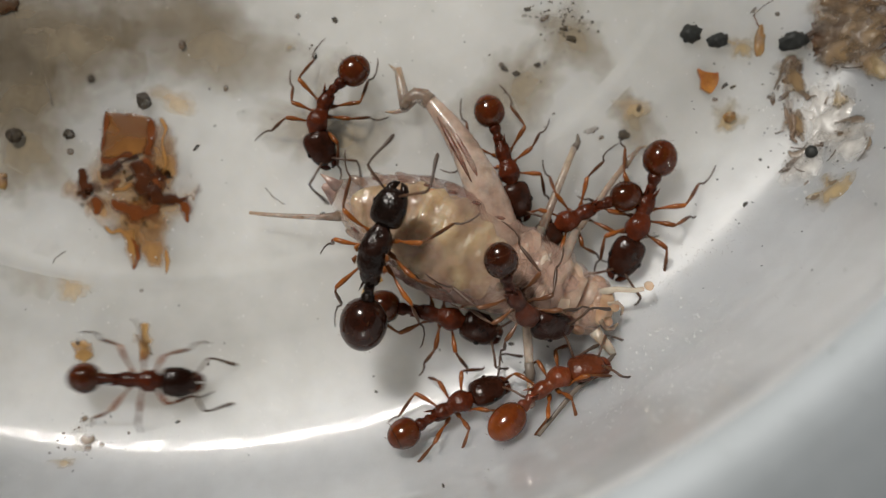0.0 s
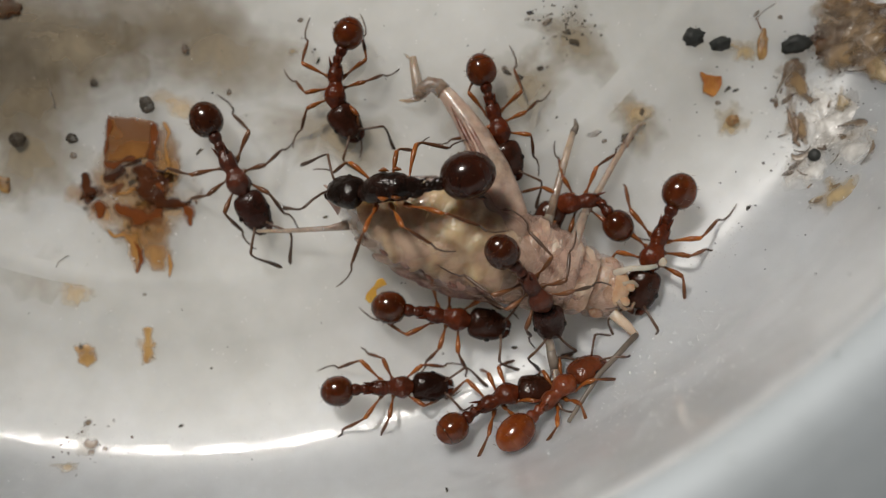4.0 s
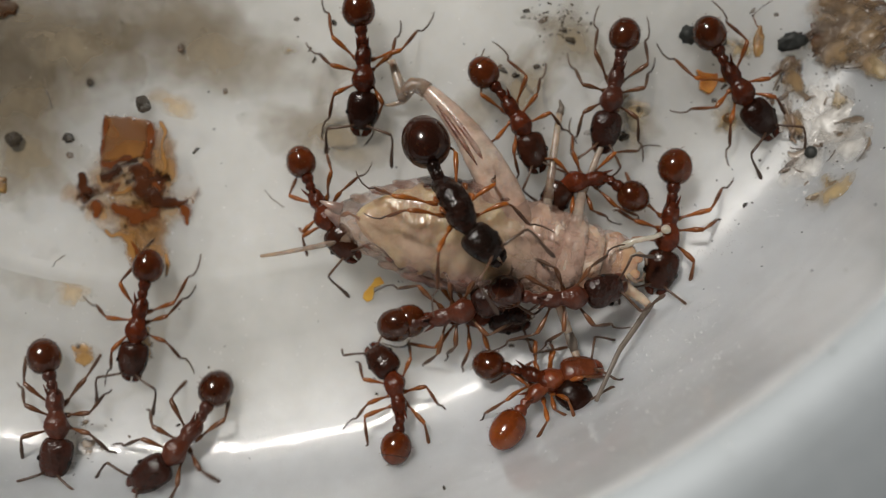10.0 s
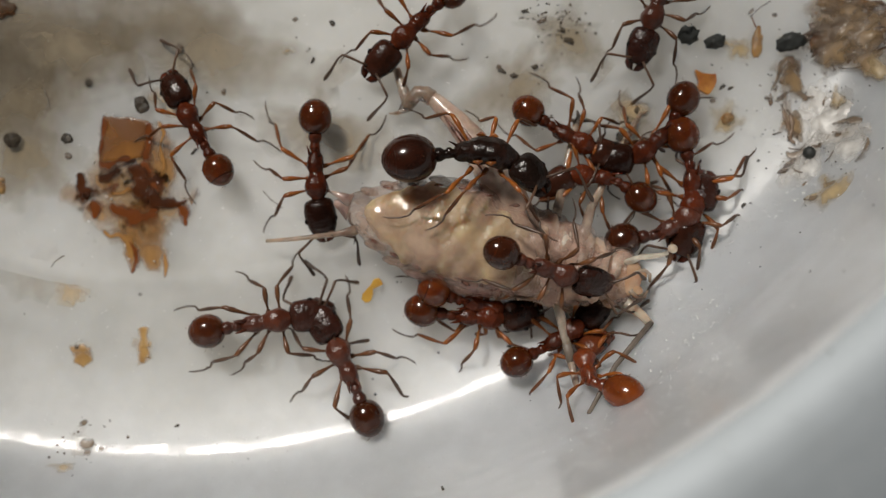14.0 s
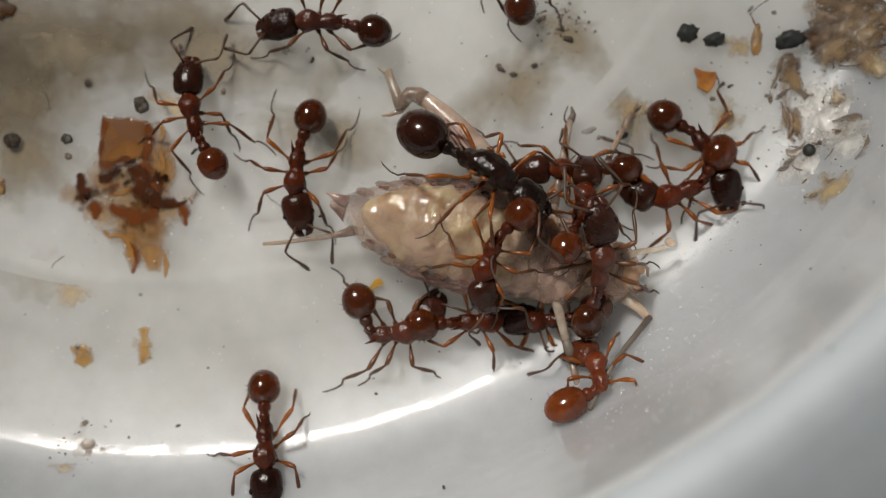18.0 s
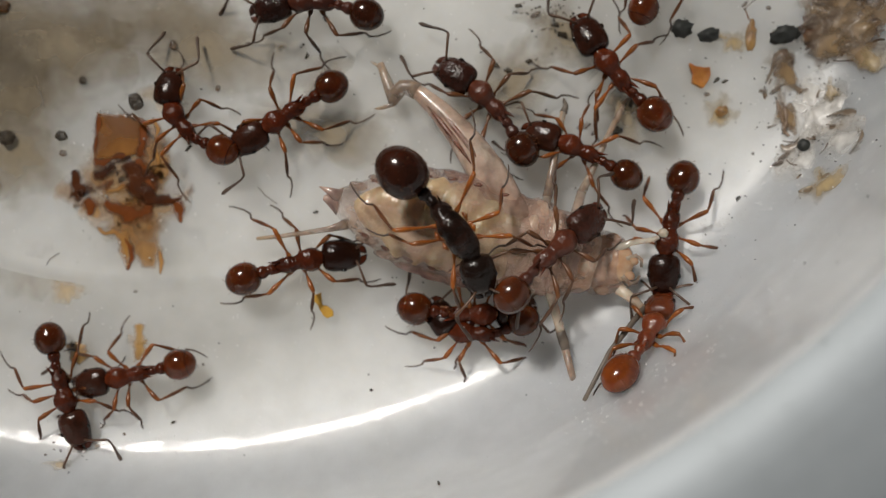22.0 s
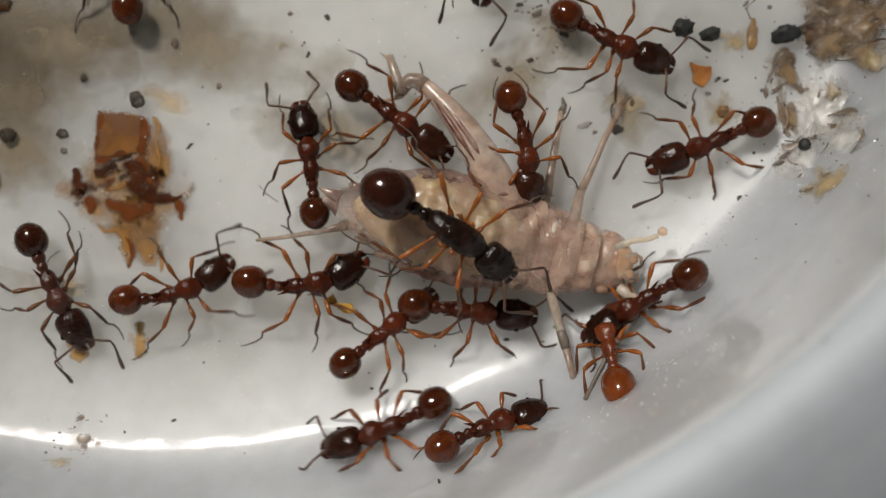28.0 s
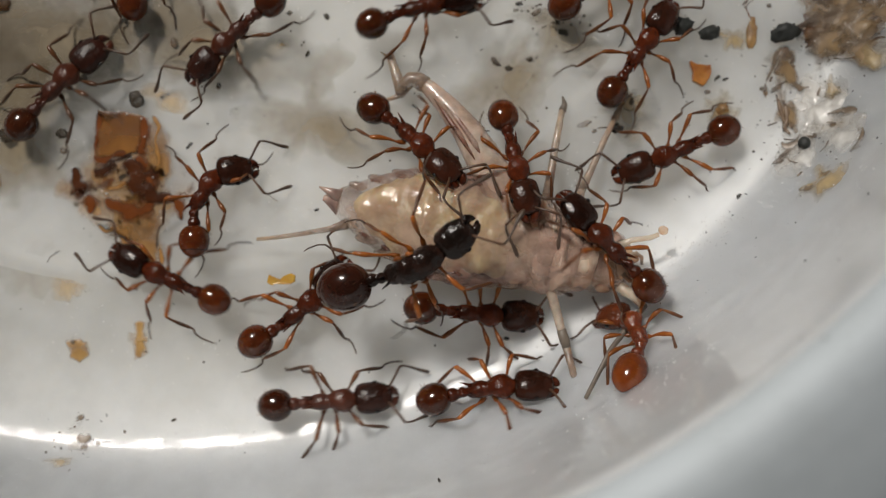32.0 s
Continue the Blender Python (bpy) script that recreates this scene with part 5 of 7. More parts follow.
scatter("wall_dust", "white specks painted as glints below the cricket", CRYSTAL_GLINT, 220, 8, patch(1200, 560, 80, 75), 0.4, 1.9)
scatter("frost_glints", "white specks painted as frosty glints along the cup's rounded corner", CRYSTAL_GLINT, 170, 15, lambda r: (lambda f: (1450 - 300 * f + r.gauss(0, 14), 312 + 190 * f + r.gauss(0, 16)))(r.random()), 0.5, 1.9, 0.6)
scatter("frost_glints", "white specks painted as frosty glints on the lower wall", CRYSTAL_GLINT, 170, 19, patch(1010, 730, 150, 70), 0.4, 1.5, 0.8)
scatter("frost_glints", "white specks painted as frosty glints under the cricket", CRYSTAL_GLINT, 130, 18, patch(1110, 650, 80, 60), 0.4, 1.6, 0.8)
scatter("frost_glints", "white specks painted as frosty glints on the cup's floor edge", CRYSTAL_GLINT, 120, 16, lambda r: (r.uniform(180, 520), r.gauss(788, 16)), 0.6, 2.2, 0.6)
scatter("dark_specks", "fine dark specks on the plastic", GREY_BIT, 120, 6, lambda r: (r.uniform(0, 1568), r.triangular(0, 860, 40)), 1.0, 2.8)
scatter("top_specks", "grey specks near a crusted spot", GREY_BIT, 70, 7, patch(995, 35, 30, 25), 1.2, 4.0)
scatter("chip_specks", "fine brown specks by the floor ring", BROWN_BIT, 26, 9, patch(140, 770, 25, 25), 1.0, 3.6)

for pts in ([(76, 132), (82, 155), (92, 188)], [(468, 332), (480, 346), (502, 362)], [(92, 470), (100, 456), (116, 446)], [(1330, 20), (1336, 36), (1346, 52)], [(1328, 24), (1345, 8), (1364, -4)]):
    shred("hair", pts, [0.9] * 3, HAIR if pts[0][0] < 1300 else RUST, "fine loose hair on the plastic", 1.0, 1.0, "hair", "", 1.0)

gold = lay("golden_shred", plate([(-18, -14), (-8, 6), (6, 18), (14, 22), (20, 12), (4, 2), (0, -16), (-10, -22)], 8, 9.0), GOLD_CHIP, 658, 508, 0, "small golden yellow shred", "food scrap")


# ---- all that moves ----
def motions():
    walk(cricket, [(t, pose(x * MM, y * MM, 0, 0, 0, r)) for t, x, y, r in [(0, 0.858, -0.036, -23.9), (1, 0.869, 0.085, -22.7), (2, 0.923, 0.176, -20.2), (3, 1.059, 0.227, -17.4), (5.5, 1.119, 0.275, -18.9), (6, 1.032, 0.217, -18.7), (7, 1.404, 0.477, -12.4), (8, 1.414, 0.475, -12.2), (9, 1.436, 0.328, -11.1), (10, 1.342, 0.421, -10.0), (11, 1.248, 0.531, -10.2), (12, 1.239, 0.311, -12.6), (13, 1.353, 0.324, -14.4), (14, 1.607, 0.311, -14.9), (17, 1.525, 0.372, -14.1), (18, 1.501, 0.339, -13.8), (19, 1.621, 0.330, -13.3), (20, 1.593, 0.395, -13.6), (21, 1.449, 0.452, -13.2), (22, 1.463, 0.456, -13.4), (25, 1.406, 0.419, -12.8), (32, 1.442, 0.414, -12.9)]])
    walk(hind, [(t, pose(HIP[0] * U, HIP[1] * U, 0, 0, 0, r)) for t, r in [(0, 4.3), (1, 3.1), (2, -0.4), (3, -3.0), (5.5, -3.6), (6, -4.0), (7, -2.1), (8, -0.6), (10, -3.9), (13, 1.7), (17, 1.9), (19, 3.4), (20, 3.8), (22, 2.3), (25, 2.8), (28, -1.6), (30, -1.3), (32, -1.6)]])
    chip = [(0, 657.4, 506.4, 2, 0), (21, 660.2, 510.5, 2, 0), (21.5, 621.1, 527.0, 6, 40), (22, 583.5, 542.5, 8, 70), (23, 585.5, 538.7, 8, 60), (24, 591.4, 535.8, 8, 55), (25, 582.7, 506.2, 30, 80), (25.5, 573.8, 504.2, 30, 80), (27.5, 613.1, 543.1, 8, 95), (30, 608.5, 542.9, 8, 100), (31, 570.6, 523.2, 20, 100), (32, 512.0, 499.1, 20, 130)]
    walk(gold, [(t, pose((x - 784) * U, (441 - y) * U, z * U, 0, 0, r)) for t, x, y, z, r in chip])
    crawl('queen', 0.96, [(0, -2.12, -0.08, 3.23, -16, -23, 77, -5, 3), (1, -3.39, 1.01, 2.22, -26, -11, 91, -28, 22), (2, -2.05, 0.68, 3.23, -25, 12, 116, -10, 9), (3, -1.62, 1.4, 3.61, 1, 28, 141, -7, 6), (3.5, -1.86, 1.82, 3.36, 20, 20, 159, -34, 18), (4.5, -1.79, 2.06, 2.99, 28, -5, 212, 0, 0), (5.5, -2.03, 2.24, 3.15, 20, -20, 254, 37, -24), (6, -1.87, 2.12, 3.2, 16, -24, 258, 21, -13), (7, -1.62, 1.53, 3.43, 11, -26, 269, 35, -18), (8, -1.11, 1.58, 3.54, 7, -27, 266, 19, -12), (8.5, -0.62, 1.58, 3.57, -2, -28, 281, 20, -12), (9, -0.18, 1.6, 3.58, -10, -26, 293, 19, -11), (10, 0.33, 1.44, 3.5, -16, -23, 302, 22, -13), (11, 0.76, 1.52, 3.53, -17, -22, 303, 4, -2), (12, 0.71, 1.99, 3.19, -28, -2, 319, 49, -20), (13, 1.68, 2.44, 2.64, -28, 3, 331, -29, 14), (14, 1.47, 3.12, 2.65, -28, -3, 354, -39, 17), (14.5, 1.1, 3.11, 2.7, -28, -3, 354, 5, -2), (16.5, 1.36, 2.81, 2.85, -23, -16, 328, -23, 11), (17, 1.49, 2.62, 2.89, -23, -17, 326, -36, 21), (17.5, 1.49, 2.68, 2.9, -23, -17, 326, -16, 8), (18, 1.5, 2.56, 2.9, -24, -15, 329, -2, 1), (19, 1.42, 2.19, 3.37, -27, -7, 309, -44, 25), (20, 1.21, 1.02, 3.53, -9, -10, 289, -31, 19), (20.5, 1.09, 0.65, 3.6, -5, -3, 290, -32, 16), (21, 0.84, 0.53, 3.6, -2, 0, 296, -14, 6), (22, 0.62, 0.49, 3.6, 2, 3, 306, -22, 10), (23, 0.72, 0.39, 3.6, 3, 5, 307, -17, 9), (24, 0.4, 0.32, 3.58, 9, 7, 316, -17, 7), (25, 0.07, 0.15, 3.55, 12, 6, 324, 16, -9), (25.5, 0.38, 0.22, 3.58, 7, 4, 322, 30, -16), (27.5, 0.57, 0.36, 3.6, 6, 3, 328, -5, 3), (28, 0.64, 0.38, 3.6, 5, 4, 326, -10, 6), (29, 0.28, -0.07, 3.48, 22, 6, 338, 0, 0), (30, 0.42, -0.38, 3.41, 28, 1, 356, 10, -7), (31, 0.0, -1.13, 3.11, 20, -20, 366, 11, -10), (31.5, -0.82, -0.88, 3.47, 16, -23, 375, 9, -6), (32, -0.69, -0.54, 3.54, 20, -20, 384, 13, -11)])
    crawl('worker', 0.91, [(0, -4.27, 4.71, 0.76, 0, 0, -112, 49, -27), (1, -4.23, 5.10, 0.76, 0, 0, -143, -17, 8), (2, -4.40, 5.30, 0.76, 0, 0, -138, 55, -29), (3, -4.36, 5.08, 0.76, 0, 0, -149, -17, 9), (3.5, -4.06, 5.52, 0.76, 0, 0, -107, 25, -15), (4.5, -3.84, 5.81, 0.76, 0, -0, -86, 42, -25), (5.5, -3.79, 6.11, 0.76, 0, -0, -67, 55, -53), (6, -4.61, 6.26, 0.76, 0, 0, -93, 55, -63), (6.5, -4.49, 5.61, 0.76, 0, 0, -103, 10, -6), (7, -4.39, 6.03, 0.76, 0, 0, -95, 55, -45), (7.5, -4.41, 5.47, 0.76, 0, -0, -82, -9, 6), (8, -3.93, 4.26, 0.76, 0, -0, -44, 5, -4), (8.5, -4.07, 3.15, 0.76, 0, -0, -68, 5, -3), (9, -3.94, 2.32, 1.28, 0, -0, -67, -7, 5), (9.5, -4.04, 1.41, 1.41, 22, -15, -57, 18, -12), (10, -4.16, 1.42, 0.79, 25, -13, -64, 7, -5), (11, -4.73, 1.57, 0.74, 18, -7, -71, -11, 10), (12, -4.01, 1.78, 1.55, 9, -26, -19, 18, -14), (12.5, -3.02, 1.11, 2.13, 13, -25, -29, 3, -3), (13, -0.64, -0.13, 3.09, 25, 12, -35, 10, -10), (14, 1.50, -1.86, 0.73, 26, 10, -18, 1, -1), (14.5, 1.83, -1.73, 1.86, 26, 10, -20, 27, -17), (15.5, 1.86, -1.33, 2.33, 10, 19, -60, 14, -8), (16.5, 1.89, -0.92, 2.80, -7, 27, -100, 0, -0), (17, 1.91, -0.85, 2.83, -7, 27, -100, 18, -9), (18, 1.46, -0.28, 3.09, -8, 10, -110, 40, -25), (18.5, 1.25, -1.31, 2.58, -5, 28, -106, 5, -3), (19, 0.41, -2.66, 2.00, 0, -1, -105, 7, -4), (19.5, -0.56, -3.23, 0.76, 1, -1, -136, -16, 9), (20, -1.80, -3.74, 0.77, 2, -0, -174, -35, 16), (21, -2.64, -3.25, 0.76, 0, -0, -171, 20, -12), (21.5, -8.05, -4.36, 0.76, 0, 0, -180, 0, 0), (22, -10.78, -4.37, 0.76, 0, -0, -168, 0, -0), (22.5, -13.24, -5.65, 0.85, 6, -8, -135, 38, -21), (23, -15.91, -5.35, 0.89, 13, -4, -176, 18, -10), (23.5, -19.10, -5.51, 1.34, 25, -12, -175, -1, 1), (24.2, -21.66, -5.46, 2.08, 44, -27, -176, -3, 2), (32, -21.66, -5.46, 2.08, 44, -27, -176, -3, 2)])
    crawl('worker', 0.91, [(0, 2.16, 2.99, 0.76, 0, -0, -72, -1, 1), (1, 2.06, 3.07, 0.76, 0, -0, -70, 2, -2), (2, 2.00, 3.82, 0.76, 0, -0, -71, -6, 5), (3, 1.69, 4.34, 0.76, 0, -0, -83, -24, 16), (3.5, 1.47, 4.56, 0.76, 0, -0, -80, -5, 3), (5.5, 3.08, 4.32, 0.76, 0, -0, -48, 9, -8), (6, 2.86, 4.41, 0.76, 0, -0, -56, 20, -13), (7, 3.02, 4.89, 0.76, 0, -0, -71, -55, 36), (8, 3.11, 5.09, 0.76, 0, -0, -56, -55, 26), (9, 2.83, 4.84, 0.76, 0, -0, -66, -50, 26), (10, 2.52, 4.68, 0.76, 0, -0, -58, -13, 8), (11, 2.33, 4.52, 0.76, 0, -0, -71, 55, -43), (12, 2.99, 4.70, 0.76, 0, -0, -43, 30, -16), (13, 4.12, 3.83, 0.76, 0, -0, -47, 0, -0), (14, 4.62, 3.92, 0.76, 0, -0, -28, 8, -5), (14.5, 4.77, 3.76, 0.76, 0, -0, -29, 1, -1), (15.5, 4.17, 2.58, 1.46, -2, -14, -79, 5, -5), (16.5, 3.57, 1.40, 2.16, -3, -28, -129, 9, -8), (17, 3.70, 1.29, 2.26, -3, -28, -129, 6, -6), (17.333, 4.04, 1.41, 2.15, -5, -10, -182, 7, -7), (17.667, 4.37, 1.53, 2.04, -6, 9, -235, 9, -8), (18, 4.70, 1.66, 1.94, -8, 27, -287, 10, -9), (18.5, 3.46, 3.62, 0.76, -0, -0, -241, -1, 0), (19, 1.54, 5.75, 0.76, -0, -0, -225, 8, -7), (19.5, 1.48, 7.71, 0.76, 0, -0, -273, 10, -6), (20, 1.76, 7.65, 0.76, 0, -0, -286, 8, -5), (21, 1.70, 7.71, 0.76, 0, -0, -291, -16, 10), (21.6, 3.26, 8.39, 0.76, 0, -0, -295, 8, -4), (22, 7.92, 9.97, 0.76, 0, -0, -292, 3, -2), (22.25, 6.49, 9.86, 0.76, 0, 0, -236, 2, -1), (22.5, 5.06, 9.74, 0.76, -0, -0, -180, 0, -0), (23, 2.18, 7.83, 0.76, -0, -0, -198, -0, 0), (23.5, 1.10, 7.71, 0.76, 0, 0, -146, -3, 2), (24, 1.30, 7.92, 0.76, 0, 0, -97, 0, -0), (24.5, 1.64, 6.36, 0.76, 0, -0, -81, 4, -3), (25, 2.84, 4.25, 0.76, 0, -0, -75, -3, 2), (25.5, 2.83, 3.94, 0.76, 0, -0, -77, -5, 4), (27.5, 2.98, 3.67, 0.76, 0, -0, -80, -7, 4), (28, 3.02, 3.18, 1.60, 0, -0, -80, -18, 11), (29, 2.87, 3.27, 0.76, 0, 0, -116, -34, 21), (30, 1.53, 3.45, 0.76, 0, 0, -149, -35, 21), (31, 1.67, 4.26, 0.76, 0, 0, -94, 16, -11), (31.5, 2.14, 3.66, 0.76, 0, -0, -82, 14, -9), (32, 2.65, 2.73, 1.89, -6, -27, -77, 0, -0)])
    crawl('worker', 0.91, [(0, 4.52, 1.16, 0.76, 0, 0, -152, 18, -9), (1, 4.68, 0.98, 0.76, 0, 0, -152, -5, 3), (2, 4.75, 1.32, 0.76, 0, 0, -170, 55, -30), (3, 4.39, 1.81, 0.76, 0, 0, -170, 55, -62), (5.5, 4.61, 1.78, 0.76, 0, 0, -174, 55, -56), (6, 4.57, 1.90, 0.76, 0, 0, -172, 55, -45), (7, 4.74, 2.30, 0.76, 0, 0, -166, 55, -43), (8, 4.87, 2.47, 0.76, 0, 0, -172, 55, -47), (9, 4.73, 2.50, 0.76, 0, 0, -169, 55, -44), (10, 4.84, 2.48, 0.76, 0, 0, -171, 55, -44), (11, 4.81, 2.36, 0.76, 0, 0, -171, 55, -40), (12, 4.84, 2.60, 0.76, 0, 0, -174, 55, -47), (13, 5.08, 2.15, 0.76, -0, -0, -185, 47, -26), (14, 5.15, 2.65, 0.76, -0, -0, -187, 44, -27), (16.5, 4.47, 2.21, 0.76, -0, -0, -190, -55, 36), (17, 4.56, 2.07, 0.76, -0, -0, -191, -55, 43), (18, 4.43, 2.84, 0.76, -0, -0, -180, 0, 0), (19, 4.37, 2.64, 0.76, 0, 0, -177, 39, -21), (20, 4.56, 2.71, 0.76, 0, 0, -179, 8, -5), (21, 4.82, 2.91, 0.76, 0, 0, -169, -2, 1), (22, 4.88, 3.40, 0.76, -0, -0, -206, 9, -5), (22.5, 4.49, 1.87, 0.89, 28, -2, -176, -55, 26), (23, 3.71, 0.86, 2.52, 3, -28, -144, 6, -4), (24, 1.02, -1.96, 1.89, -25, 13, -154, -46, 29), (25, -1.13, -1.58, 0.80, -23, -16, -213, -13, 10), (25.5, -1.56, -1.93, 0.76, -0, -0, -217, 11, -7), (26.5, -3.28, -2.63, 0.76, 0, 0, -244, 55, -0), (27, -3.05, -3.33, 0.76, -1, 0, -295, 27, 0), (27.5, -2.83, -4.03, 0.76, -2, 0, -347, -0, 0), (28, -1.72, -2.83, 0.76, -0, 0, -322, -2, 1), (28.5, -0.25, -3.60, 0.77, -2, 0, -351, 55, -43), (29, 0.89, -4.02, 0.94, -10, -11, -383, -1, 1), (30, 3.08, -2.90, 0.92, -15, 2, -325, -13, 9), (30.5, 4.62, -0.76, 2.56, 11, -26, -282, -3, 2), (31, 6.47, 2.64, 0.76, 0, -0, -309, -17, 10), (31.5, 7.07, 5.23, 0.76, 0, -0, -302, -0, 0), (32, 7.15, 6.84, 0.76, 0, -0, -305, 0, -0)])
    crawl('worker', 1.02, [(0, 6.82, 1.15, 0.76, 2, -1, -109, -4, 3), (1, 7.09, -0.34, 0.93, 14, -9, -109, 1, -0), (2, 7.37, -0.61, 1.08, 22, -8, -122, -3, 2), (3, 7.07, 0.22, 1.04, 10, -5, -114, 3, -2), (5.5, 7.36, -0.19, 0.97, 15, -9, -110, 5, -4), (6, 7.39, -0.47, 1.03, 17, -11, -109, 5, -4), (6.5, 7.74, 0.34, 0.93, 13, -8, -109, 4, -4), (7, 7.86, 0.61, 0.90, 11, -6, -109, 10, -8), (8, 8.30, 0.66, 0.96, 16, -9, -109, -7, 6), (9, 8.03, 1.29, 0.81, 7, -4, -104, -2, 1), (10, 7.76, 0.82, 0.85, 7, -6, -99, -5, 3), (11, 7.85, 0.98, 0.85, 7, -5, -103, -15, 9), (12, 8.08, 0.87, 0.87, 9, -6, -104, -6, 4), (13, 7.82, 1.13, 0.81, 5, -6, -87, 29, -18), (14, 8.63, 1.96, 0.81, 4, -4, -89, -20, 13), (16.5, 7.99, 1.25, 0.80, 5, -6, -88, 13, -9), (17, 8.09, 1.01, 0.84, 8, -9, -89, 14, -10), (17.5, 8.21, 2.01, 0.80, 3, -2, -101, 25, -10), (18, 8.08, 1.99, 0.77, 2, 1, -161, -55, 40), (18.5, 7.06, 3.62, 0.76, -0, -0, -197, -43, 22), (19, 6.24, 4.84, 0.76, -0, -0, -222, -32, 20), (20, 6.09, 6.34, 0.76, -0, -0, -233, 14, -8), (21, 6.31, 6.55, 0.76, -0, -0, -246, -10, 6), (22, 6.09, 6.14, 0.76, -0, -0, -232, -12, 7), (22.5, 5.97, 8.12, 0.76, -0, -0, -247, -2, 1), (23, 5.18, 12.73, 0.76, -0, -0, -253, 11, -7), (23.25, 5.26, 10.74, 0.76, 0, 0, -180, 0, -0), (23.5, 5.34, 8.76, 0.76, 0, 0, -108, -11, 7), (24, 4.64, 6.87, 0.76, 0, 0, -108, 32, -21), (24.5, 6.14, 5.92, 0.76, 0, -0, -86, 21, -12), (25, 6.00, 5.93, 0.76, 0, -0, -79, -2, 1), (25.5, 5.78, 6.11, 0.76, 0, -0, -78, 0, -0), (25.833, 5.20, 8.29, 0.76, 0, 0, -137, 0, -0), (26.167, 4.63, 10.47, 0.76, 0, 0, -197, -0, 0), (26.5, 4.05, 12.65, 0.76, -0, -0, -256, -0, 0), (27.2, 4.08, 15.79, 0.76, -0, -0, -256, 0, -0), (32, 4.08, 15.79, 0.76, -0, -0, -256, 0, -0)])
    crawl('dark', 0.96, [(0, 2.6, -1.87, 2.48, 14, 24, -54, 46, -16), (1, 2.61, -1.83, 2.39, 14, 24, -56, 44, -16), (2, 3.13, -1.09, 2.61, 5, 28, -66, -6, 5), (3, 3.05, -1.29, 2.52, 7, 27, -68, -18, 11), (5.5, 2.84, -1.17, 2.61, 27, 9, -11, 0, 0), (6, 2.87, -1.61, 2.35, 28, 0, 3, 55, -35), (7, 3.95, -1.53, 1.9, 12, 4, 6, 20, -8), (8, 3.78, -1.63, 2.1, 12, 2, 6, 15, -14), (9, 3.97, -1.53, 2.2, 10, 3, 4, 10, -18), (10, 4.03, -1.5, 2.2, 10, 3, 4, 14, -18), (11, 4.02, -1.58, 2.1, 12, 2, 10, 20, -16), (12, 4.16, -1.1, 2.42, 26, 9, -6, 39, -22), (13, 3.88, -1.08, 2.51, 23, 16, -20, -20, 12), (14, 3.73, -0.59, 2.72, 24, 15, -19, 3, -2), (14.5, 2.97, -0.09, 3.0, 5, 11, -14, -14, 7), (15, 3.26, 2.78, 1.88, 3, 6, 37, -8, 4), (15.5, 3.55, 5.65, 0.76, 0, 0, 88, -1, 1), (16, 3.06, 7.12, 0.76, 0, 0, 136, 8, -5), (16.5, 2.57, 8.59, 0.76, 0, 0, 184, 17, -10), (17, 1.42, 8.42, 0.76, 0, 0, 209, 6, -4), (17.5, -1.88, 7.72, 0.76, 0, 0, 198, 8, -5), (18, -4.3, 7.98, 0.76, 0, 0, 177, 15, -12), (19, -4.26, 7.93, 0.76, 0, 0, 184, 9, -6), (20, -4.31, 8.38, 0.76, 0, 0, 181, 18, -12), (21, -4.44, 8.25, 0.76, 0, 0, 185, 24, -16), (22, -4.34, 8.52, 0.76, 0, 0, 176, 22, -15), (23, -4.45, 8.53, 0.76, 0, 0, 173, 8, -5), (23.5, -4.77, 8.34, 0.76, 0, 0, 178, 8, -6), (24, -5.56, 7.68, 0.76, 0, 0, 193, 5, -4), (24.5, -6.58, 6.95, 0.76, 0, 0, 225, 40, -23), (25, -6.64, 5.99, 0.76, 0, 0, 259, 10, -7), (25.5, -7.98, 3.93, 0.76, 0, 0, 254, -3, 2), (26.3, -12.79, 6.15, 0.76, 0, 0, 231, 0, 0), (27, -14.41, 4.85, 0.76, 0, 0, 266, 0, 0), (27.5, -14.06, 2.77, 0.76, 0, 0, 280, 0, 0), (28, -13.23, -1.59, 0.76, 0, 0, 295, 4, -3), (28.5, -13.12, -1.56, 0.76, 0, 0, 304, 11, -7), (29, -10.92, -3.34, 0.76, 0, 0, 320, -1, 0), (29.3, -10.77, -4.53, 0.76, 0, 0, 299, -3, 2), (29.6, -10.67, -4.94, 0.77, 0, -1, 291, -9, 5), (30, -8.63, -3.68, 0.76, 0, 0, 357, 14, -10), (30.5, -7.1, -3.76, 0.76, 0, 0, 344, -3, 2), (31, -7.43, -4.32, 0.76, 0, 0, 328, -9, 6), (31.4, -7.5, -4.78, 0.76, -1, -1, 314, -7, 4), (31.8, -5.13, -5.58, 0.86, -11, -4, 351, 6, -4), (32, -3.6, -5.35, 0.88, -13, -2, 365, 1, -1)])
